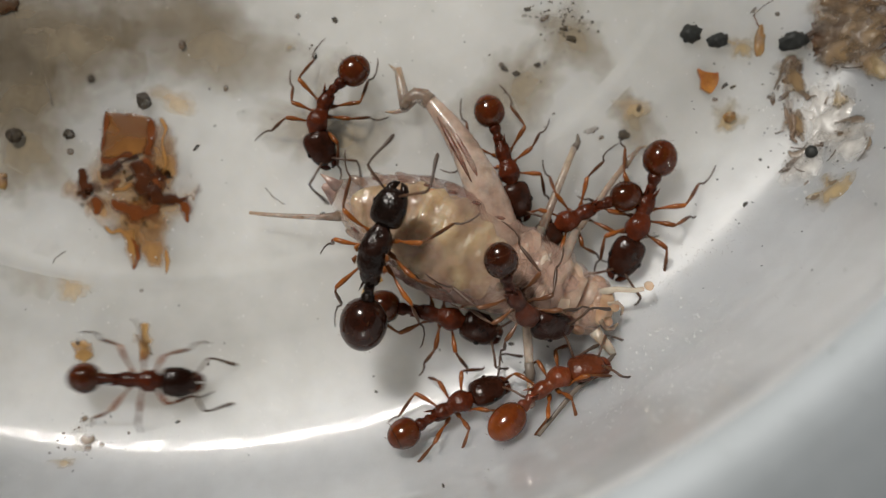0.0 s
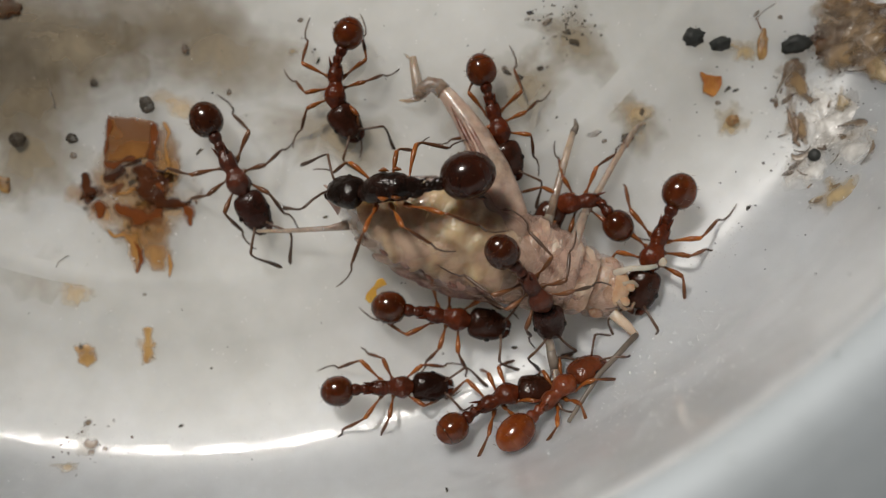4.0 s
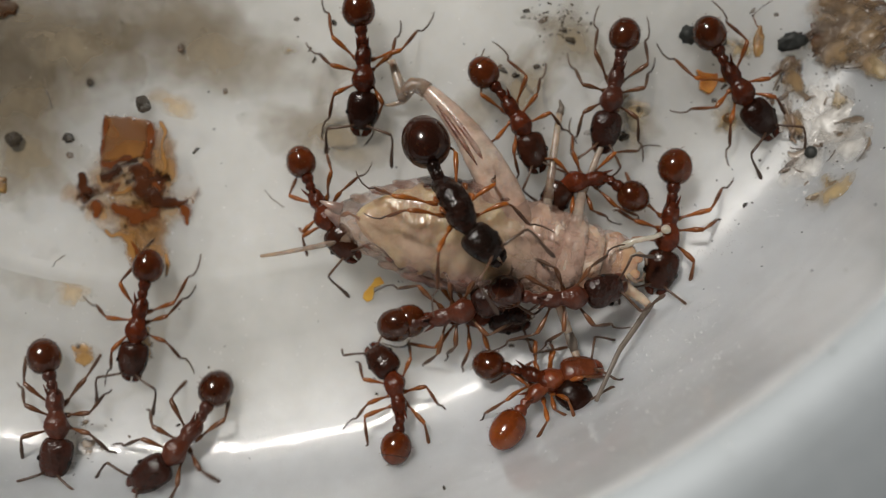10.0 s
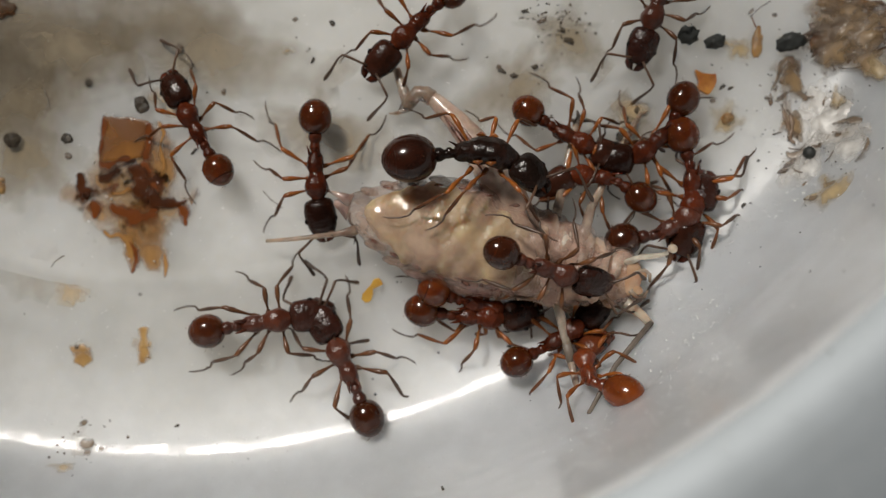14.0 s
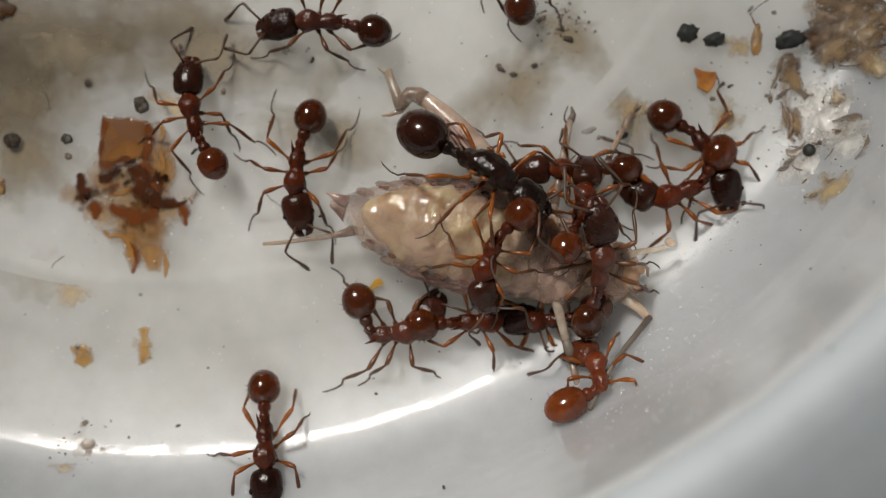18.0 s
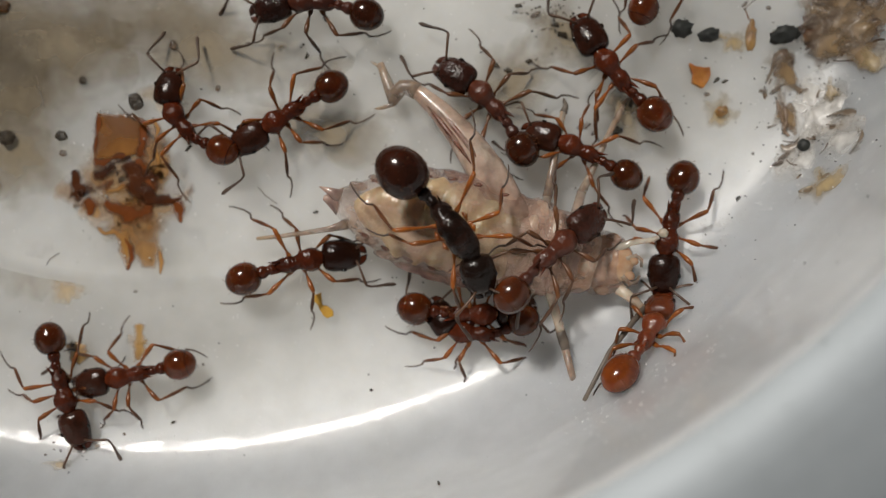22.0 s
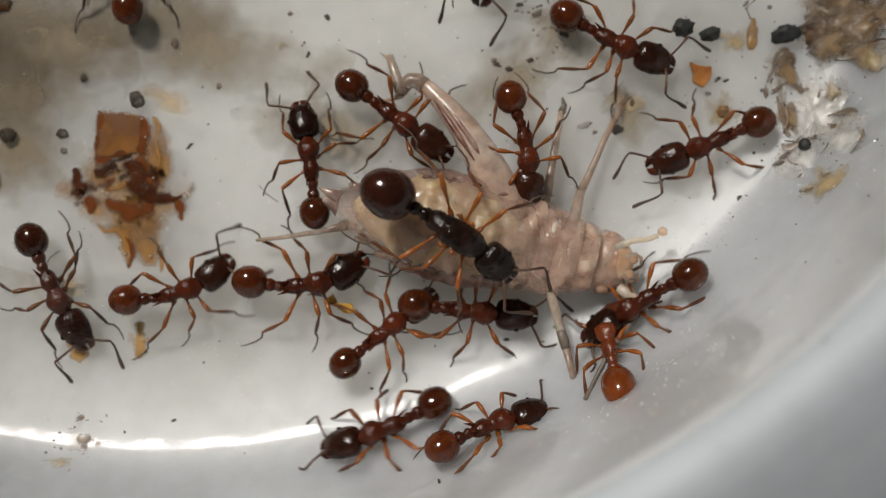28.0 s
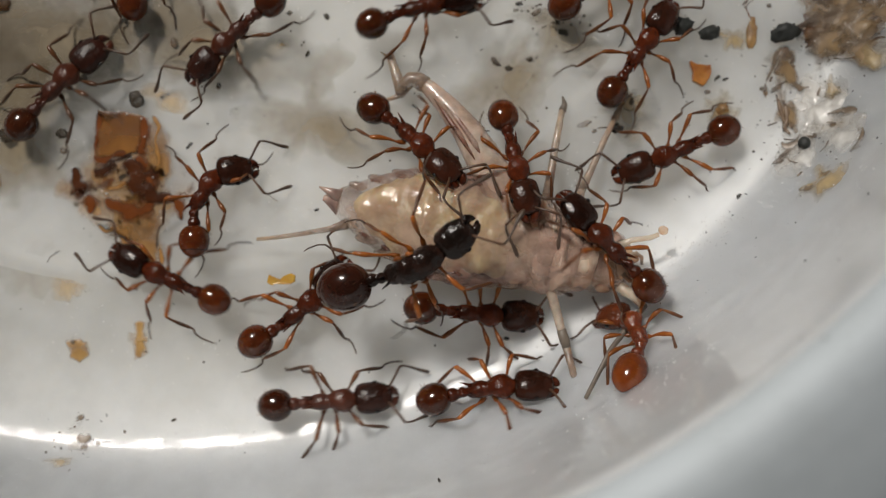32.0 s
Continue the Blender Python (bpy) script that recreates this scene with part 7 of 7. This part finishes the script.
    crawl('dark', 1.01, [(0, -12.71, 16.66, 0.76, -0, -0, 90, 0, 0), (5.1, -12.79, 16.81, 0.76, -0, -0, 90, 0, -0), (5.4, -12.74, 14.55, 0.76, 0, 0, 31, 0, -0), (5.7, -12.70, 12.29, 0.76, 0, 0, -27, -0, 0), (6, -12.65, 10.02, 0.76, 0, -0, -86, -0, 0), (6.5, -12.73, 8.12, 0.76, 0, 0, -91, -2, 1), (7, -12.69, 5.99, 0.76, 0, 0, -91, -5, 4), (7.5, -15.15, -3.51, 0.76, 0, -0, -84, -0, 0), (8, -12.54, -5.28, 0.81, -3, -4, -60, -16, 11), (8.5, -12.51, -5.09, 0.80, -3, -3, -50, -4, 3), (9, -12.49, -5.26, 0.80, -4, -5, -52, -6, 5), (9.5, -13.20, -5.43, 0.82, -2, -7, -78, -1, 0), (10, -13.35, -5.67, 0.84, -3, -11, -81, -19, 11), (10.5, -14.77, -4.26, 0.76, 0, -1, -101, 40, -19), (10.65, -14.26, -2.27, 0.76, 0, -0, -53, -7, 28), (10.8, -13.74, -0.28, 0.76, 0, -0, -5, -55, 75), (11, -11.68, -1.20, 0.76, 0, -0, -4, 2, -2), (11.5, -7.82, -2.24, 0.76, 0, -0, -19, -2, 1), (12, -5.66, -1.86, 0.76, 0, -0, 5, 7, -5), (13, -4.95, -2.36, 0.76, 0, -0, -8, -11, 9), (13.5, -6.24, -2.36, 0.76, 0, -0, 12, 15, -8), (14, -6.01, -2.38, 0.76, 0, -0, 9, -0, 0), (14.5, -4.95, -1.60, 0.76, 0, -0, 19, 5, -3), (15.5, -3.02, -1.85, 0.76, 0, -0, 11, 0, 0), (16.5, -1.23, -2.34, 0.76, 0, -0, 5, 55, -23), (17, -1.04, -2.19, 0.76, 0, -0, 2, 25, -8), (18, -1.59, -2.80, 0.76, 0, -0, 6, 55, -75), (19, -1.27, -2.60, 0.76, 0, -0, 12, 55, -60), (20, -0.83, -2.52, 0.76, 0, -0, -13, 27, -15), (21, 0.03, -3.09, 0.76, -1, -0, -12, 55, -35), (21.5, 2.60, -0.80, 2.81, 23, -17, 39, -10, 5), (22, 3.88, -0.07, 2.73, 9, 10, 41, -7, 6), (23, 3.31, -1.29, 2.11, 18, -22, 55, 3, -3), (24, 2.86, -2.48, 0.82, 18, -12, 24, -5, 4), (25, 4.44, 0.15, 2.56, -2, 28, 64, 6, -5), (25.5, 4.68, 0.46, 2.40, -1, 28, 64, 3, -2), (26.2, 3.57, 5.41, 0.76, -0, -0, 93, 0, -0), (27, 2.81, 12.67, 0.76, -0, -0, 100, 0, -0), (27.333, 2.55, 12.00, 0.76, 0, 0, 152, 0, -0), (27.667, 2.29, 11.33, 0.76, 0, 0, 204, 0, -0), (28, 2.04, 10.66, 0.76, 0, 0, 256, 0, 0), (28.5, 1.41, 8.12, 0.76, 0, 0, 248, 0, -0), (29, 0.89, 7.00, 0.76, 0, 0, 237, 8, -5), (30, 0.78, 6.46, 0.76, 0, 0, 236, 14, -8), (30.5, 1.12, 7.48, 0.76, 0, 0, 239, 0, -0), (30.667, 1.43, 9.34, 0.76, 0, 0, 188, 0, -0), (30.833, 1.74, 11.19, 0.76, 0, 0, 137, 0, -0), (31, 2.04, 13.05, 0.76, 0, -0, 86, 0, 0), (31.7, 2.05, 16.17, 0.76, 0, -0, 86, 0, 0), (32, 2.05, 16.17, 0.76, 0, -0, 86, 0, 0)])
    crawl('worker', 0.97, [(0, 9.91, 15.99, 0.76, 0, -0, 87, 0, 0), (7.6, 9.93, 16.03, 0.76, 0, -0, 87, 0, -0), (7.9, 9.82, 13.76, 0.76, 0, 0, 145, 1, -0), (8.2, 9.72, 11.49, 0.76, 0, 0, 204, 2, -1), (8.5, 9.62, 9.22, 0.76, 0, 0, 263, 2, -1), (9, 9.36, 8.26, 0.76, 0, 0, 261, -45, 15), (9.5, 10.01, 7.23, 0.76, 0, -0, 279, -46, 20), (10, 10.17, 5.79, 0.76, 0, -0, 302, 8, -5), (11, 9.10, 5.77, 0.76, 0, 0, 259, -4, 3), (11.5, 8.94, 4.86, 0.76, 0, 0, 258, -2, 1), (12, 9.37, 3.77, 0.76, 1, -0, 246, -42, 24), (13, 7.79, 3.61, 0.76, 0, 0, 217, -51, 32), (14, 7.19, 3.69, 0.76, 0, 0, 220, -48, 25), (14.5, 6.68, 4.34, 0.76, 0, 0, 219, -0, 0), (15.5, 4.29, 5.21, 0.76, 0, 0, 270, -0, 0), (16.5, 3.17, 6.00, 0.76, 0, -0, 330, -3, 2), (17, 4.16, 5.51, 0.76, 0, -0, 331, -2, 2), (17.5, 6.48, 4.43, 0.76, 0, -0, 333, 1, -1), (18, 9.27, 3.39, 0.76, 1, -3, 307, -28, 22), (18.5, 9.07, 2.38, 0.81, 6, -4, 261, -6, 4), (19, 8.20, 2.25, 0.76, 2, -1, 244, -2, 2), (19.5, 8.23, 1.72, 0.80, 6, -1, 234, 1, -1), (20, 8.07, 1.10, 0.86, 6, -6, 266, -2, 1), (21, 7.88, 0.38, 0.92, 13, -10, 257, 1, -1), (22, 7.98, 0.42, 0.95, 13, -9, 257, 8, -6), (22.5, 7.84, -0.26, 1.11, 8, -16, 241, 5, -4), (23, 7.36, -1.08, 1.25, 12, -22, 229, -11, 11), (24, 6.64, -1.46, 1.52, 3, -5, 186, -18, 14), (25, 6.52, -2.03, 1.41, 24, 8, 222, 21, -13), (25.5, 6.54, -2.20, 1.50, 27, 8, 218, -0, 0), (26.5, 8.03, -0.95, 1.44, 35, -3, 222, 17, -9), (27.5, 8.92, -0.24, 1.48, 36, 3, 218, -4, 3), (28, 6.74, -2.04, 1.51, 29, 9, 212, 3, -2), (28.5, 6.10, -2.83, 1.69, 42, -5, 219, 0, -0), (29, 5.13, -3.51, 1.68, 49, -3, 213, 55, -31), (29.5, 5.77, -3.23, 1.84, 45, -1, 213, -0, 0), (30, 6.37, -2.74, 1.77, 43, -1, 216, -4, 2), (30.5, 7.22, -1.26, 1.71, 24, -8, 190, -19, 11), (31, 7.32, -1.24, 1.76, 25, -3, 176, -55, 33), (31.5, 6.59, -0.51, 1.75, 20, -19, 156, -27, 17), (32, 5.57, 0.05, 2.20, 28, -2, 132, -6, 4)])
    crawl('worker', 0.93, [(0, -4.64, 15.84, 0.76, -0, -0, 135, 0, -0), (7.1, -4.63, 15.92, 0.76, -0, -0, 135, 0, -0), (8, -4.91, 10.51, 0.76, 0, 0, 208, 0, -0), (8.5, -5.29, 7.53, 0.76, 0, 0, 205, 0, -0), (9, -6.21, 5.95, 0.76, 0, 0, 207, 0, -0), (9.5, -9.68, 0.50, 0.76, 0, 0, 246, 0, -0), (10, -10.56, -2.42, 0.76, 0, 0, 260, 0, -0), (10.5, -11.27, -5.04, 0.77, 1, -2, 252, -36, 16), (11, -11.15, -6.37, 0.96, 1, -17, 262, -7, 4), (11.5, -7.94, -7.13, 1.32, -28, -16, 335, -35, 8), (12, -6.75, -7.45, 1.61, -38, -12, 350, 24, -15), (12.167, -8.44, -7.31, 1.50, -16, -10, 296, 12, -8), (12.333, -10.13, -7.16, 1.39, 6, -9, 243, 1, -1), (12.5, -11.82, -7.02, 1.28, 27, -7, 189, -10, 6), (13, -18.58, -6.25, 1.66, 41, -7, 171, -0, 0), (13.7, -21.12, -6.06, 2.40, 52, 0, 173, -0, 0), (32, -21.12, -6.06, 2.40, 52, 0, 173, -0, 0)])
    crawl('worker', 0.96, [(0, 2.34, 15.34, 0.76, 0, 0, -180, 0, 0), (11.4, 2.43, 15.25, 0.76, 0, 0, -180, 0, -0), (12.3, 1.64, 10.35, 0.76, 0, 0, -173, -0, 0), (13, 0.68, 8.40, 0.76, 0, 0, -154, -5, 3), (13.5, 0.01, 8.10, 0.76, 0, 0, -145, -9, 5), (14, -1.13, 7.67, 0.76, 0, 0, -136, 3, -2), (14.5, -0.30, 7.80, 0.76, 0, 0, -94, -0, 0), (15.5, -2.69, 8.39, 0.76, 0, 0, -126, 0, 0), (16.5, -4.30, 6.89, 0.76, 0, 0, -134, 8, -5), (17, -4.67, 4.32, 0.76, 0, 0, -120, 4, -3), (17.5, -5.26, 3.13, 0.76, 0, 0, -106, 1, -1), (18, -5.05, 2.75, 0.76, 0, 0, -96, 20, -14), (18.5, -4.36, 2.46, 0.76, 0, -0, -79, 15, -9), (19, -3.70, 1.98, 1.36, 0, -0, -68, 24, -14), (19.5, -3.49, 1.84, 1.25, 27, -6, -78, 12, -7), (20, -3.93, 2.11, 0.76, 0, -0, -86, -12, 7), (20.5, -4.51, 2.57, 0.76, 0, 0, -107, -1, 1), (21, -5.31, 3.14, 0.76, 0, 0, -116, 0, -0), (21.5, -4.36, 3.52, 0.76, 0, 0, -97, -2, 1), (22, -5.34, 4.54, 0.76, 0, 0, -148, -1, 0), (22.5, -4.94, 4.43, 0.76, 0, 0, -138, 0, -0), (23, -4.29, 4.34, 0.76, 0, -0, -84, 55, -41), (24, -3.41, 4.18, 0.76, 0, -0, -58, 24, -15), (24.5, -3.12, 3.96, 0.76, 0, -0, -43, 9, -6), (25, -3.42, 3.73, 0.76, 0, -0, -32, 11, -8), (25.5, -2.08, 3.75, 0.76, 0, -0, -29, -3, 2), (27.5, -0.90, 4.14, 0.76, 0, -0, -32, -6, 4), (28, -1.33, 4.39, 0.76, 0, -0, -36, 0, -0), (29, -0.32, 3.05, 2.11, -16, -24, -55, -11, 9), (30, -0.40, 2.32, 2.70, -16, -23, -53, -4, 2), (31, -0.95, 1.51, 3.10, 1, -22, -68, -4, 4), (31.5, -0.99, 3.56, 0.80, -22, -18, -37, 5, -4), (32, -0.72, 3.51, 1.57, -21, -19, -41, -3, 2)])
    crawl('worker', 0.91, [(0, -23.73, -3.47, 1.39, 32, -9, 164, 0, -0), (11.5, -23.75, -3.42, 1.39, 32, -8, 164, -0, 0), (11.8, -21.69, -3.72, 1.19, 19, -6, 223, -3, 1), (12.1, -19.62, -4.01, 0.99, 6, -3, 283, -5, 3), (12.4, -17.55, -4.31, 0.80, -7, -0, 343, -8, 4), (13, -14.33, -4.91, 0.80, -5, -1, 340, -2, 1), (13.5, -17.29, -4.48, 0.80, -8, -0, 343, -8, 4), (14, -19.42, -4.07, 0.85, -13, 2, 347, -28, 15), (14.7, -22.16, -3.95, 1.21, -30, 7, 345, -42, 21), (32, -22.16, -3.95, 1.21, -30, 7, 345, -42, 21)])
    crawl('worker', 0.91, [(0, -11.62, 16.26, 0.76, 0, -0, 87, -0, 0), (19.6, -11.21, 16.29, 0.76, 0, -0, 86, 0, 0), (19.9, -11.29, 14.15, 0.76, 0, 0, 146, 0, -0), (20.2, -11.38, 12.01, 0.76, 0, 0, 206, 0, -0), (20.5, -11.46, 9.87, 0.76, 0, 0, 266, 0, -0), (21, -11.68, 7.22, 0.76, 0, 0, 260, -14, 8), (21.5, -13.50, -2.80, 0.76, 0, -0, 274, 0, -0), (22, -12.94, -4.93, 0.77, -1, -3, 286, 3, -2), (22.5, -14.23, -5.00, 0.81, 1, -4, 253, -2, 2), (23, -18.24, -7.08, 2.40, 48, -23, 194, 0, -0), (23.7, -20.61, -6.84, 3.37, 46, -27, 195, 0, -0), (32, -20.61, -6.84, 3.37, 46, -27, 195, 0, -0)])
    crawl('worker', 0.93, [(0, -24.58, 0.72, 0.76, 0, 0, -180, 0, 0), (21.5, -24.33, 0.88, 0.76, -0, -0, -180, 0, 0), (21.8, -22.41, 0.94, 0.76, 0, 0, -127, 1, -1), (22.1, -20.50, 1.00, 0.76, 0, 0, -73, 2, -1), (22.4, -18.59, 1.06, 0.76, 0, -0, -19, 4, -2), (23, -13.25, -1.96, 0.76, 0, -0, -60, -1, 1), (23.5, -9.84, -5.35, 0.81, -2, -4, -61, 2, -2), (24, -7.04, -4.13, 0.76, -0, 0, 1, 7, -4), (24.5, -6.02, -3.98, 0.76, -0, 0, 11, 14, -8), (25, -4.09, -3.65, 0.76, -0, 0, 12, 6, -4), (25.5, -1.35, -4.52, 0.86, -9, -5, -10, 1, -1), (26.5, 1.29, -5.27, 1.57, -38, -1, 20, 0, -0), (27.5, 1.93, -5.35, 1.83, -45, 14, 35, -2, 1), (28, 1.87, -5.91, 2.32, -50, 16, 20, -6, 4), (28.5, 1.23, -5.38, 1.59, -37, 19, 44, 17, -10), (29, 0.57, -5.41, 1.45, -26, 27, 63, 26, -17), (29.5, 0.30, -5.05, 1.18, -16, 27, 78, 8, -5), (30, -0.86, -5.37, 1.15, 4, 27, 117, 45, -21), (30.5, -1.80, -3.51, 0.75, 1, 3, 121, -4, 3), (31, -3.26, -1.86, 0.76, -0, -0, 104, -21, 11), (31.4, -4.72, -2.37, 0.76, -0, -0, 166, 40, -20), (31.8, -7.99, -1.85, 0.76, -0, -0, 154, 2, -1), (32, -9.50, -1.02, 0.76, -0, -0, 155, -2, 1)])
    crawl('worker', 0.98, [(0, -23.71, -4.89, 2.51, 51, -9, 179, -0, 0), (24.1, -23.64, -4.78, 2.40, 51, -12, 178, 0, -0), (24.4, -21.30, -4.87, 1.89, 30, -7, 237, 1, -0), (24.7, -18.96, -4.95, 1.38, 9, -2, 296, 1, -1), (25, -16.62, -5.04, 0.87, -13, 3, 355, 2, -1), (25.5, -14.32, -5.65, 0.88, -13, -2, 340, -4, 2), (26.5, -5.49, -6.01, 0.97, -17, -3, 357, 0, -0), (27, -1.39, -5.59, 1.15, -27, 3, 383, 0, 0), (27.167, -1.01, -5.69, 1.28, -6, -1, 326, -3, 2), (27.333, -0.62, -5.79, 1.42, 15, -6, 270, -7, 4), (27.5, -0.24, -5.89, 1.55, 36, -10, 213, -10, 6), (28, -1.96, -6.27, 1.43, 35, -3, 200, -13, 10), (28.2, -4.07, -6.46, 1.23, 28, 3, 187, -1, 0), (28.5, -7.01, -5.84, 0.86, 13, 5, 166, -3, 2), (29, -7.00, -5.84, 0.87, 13, 7, 160, -11, 7), (29.3, -6.88, -6.08, 0.92, 16, 1, 182, 1, -1), (29.6, -8.43, -7.28, 1.40, 30, -11, 201, -13, 6), (29.8, -7.39, -7.20, 1.40, 15, -21, 239, 20, -8), (30, -6.35, -7.12, 1.40, -0, -32, 278, 54, -22), (30.2, -4.87, -6.76, 1.32, -21, -16, 334, 50, -24), (30.5, -3.48, -6.60, 1.41, -30, -14, 349, 6, -4), (30.8, -0.97, -5.71, 1.28, -31, 2, 380, 3, -2), (31, -0.10, -5.42, 1.31, -31, 3, 384, 2, -1), (31.5, 0.37, -5.25, 1.32, -31, -3, 376, -6, 4), (32, 1.86, -4.88, 1.47, -34, -9, 370, -5, 4)])
    crawl('worker', 0.95, [(0, 4.92, 15.68, 0.76, 0, -0, -16, 0, 0), (25.1, 5.24, 15.47, 0.76, 0, -0, -16, 0, 0), (26, 5.28, 12.35, 0.76, 0, -0, -16, -0, 0), (27, 5.61, 8.27, 0.76, 0, -0, -20, -2, 1), (27.5, 6.24, 7.21, 0.76, 0, -0, -13, -0, 0), (28, 6.24, 7.00, 0.76, 0, -0, -26, 8, -5), (29, 6.24, 7.59, 0.76, 0, -0, -8, 10, -6), (30, 6.25, 7.57, 0.76, 0, -0, -12, 8, -5), (31, 6.35, 8.79, 0.76, 0, -0, 24, 1, -0), (32, 6.20, 9.26, 0.76, 0, -0, 27, -3, 2)])
    crawl('worker', 0.93, [(0, 8.27, 17.54, 0.76, 0, -0, 89, -1, 1), (23.1, 8.62, 17.38, 0.76, 0, -0, 88, -1, 1), (23.4, 8.55, 15.67, 0.76, 0, 0, 29, -0, 0), (23.7, 8.48, 13.96, 0.76, 0, 0, -30, 0, -0), (24, 8.41, 12.26, 0.76, 0, -0, -88, 1, -1), (24.5, 8.43, 6.99, 0.76, 0, -0, -85, 0, 0), (25, 8.98, 2.89, 0.76, 2, -2, -94, -6, 5), (25.5, 8.78, 3.02, 0.76, 2, -1, -110, -9, 6), (26.5, 9.47, 3.78, 0.76, 1, -1, -87, -0, 0), (27.5, 9.78, 4.44, 0.76, 1, -0, -87, 6, -4), (28, 9.29, 3.48, 0.76, 3, 1, -158, -2, 2), (29, 8.83, 3.04, 0.76, 2, 1, -149, 8, -6), (30, 8.88, 3.29, 0.76, 1, 1, -159, -1, 1), (31, 8.80, 3.35, 0.76, 1, 1, -173, -19, 13), (32, 8.11, 3.14, 0.76, 0, 0, -157, -2, 1)])
    crawl('worker', 0.91, [(0, -11.37, 16.65, 0.76, -0, -0, 97, -0, 0), (25.6, -10.99, 16.59, 0.76, -0, -0, 97, 0, -0), (26.5, -11.02, 12.69, 0.76, -0, -0, 95, 1, -1), (27.5, -11.24, 10.36, 0.76, -0, -0, 93, 2, -1), (28, -11.06, 10.16, 0.76, -0, -0, 101, -0, 0), (29, -10.98, 10.15, 0.76, -0, -0, 99, -1, 1), (30, -10.86, 10.16, 0.76, -0, -0, 104, 0, -0), (31, -10.82, 10.16, 0.76, -0, -0, 104, -5, 3), (32, -10.85, 10.28, 0.76, -0, -0, 100, -1, 1)])
    crawl('dark', 0.95, [(0, -24.12, -1.62, 0.86, 9, -6, -180, -0, 0), (29.6, -23.98, -1.49, 0.82, 7, -4, -180, 0, -0), (29.9, -21.75, -1.57, 0.80, 5, -3, -122, 0, -0), (30.2, -19.52, -1.64, 0.78, 2, -1, -63, 0, -0), (30.5, -17.29, -1.71, 0.76, 0, -0, -4, 0, 0), (31, -16.63, -0.94, 0.76, 0, -0, 7, 0, 0), (31.4, -14.81, 0.87, 0.76, 0, -0, 52, 2, -1), (31.6, -14.41, 4.02, 0.76, 0, -0, 63, 5, -4), (31.8, -13.43, 4.97, 0.76, 0, -0, 52, 1, -1), (32, -13.00, 5.73, 0.76, 0, -0, 46, -4, 4)])
    crawl('dark', 0.91, [(0, -6.57, 17.24, 0.76, 0, -0, 67, -0, 0), (30.3, -6.17, 17.14, 0.76, 0, -0, 66, 0, 0), (30.6, -5.72, 14.80, 0.76, 0, 0, 126, 0, 0), (30.9, -5.28, 12.46, 0.76, 0, 0, 186, 0, 0), (31.2, -4.83, 10.12, 0.76, 0, 0, 246, 0, 0), (31.6, -6.00, 8.66, 0.76, 0, 0, 229, 1, -1), (32, -7.17, 7.20, 0.76, 0, 0, 222, 4, -3)])


motions()
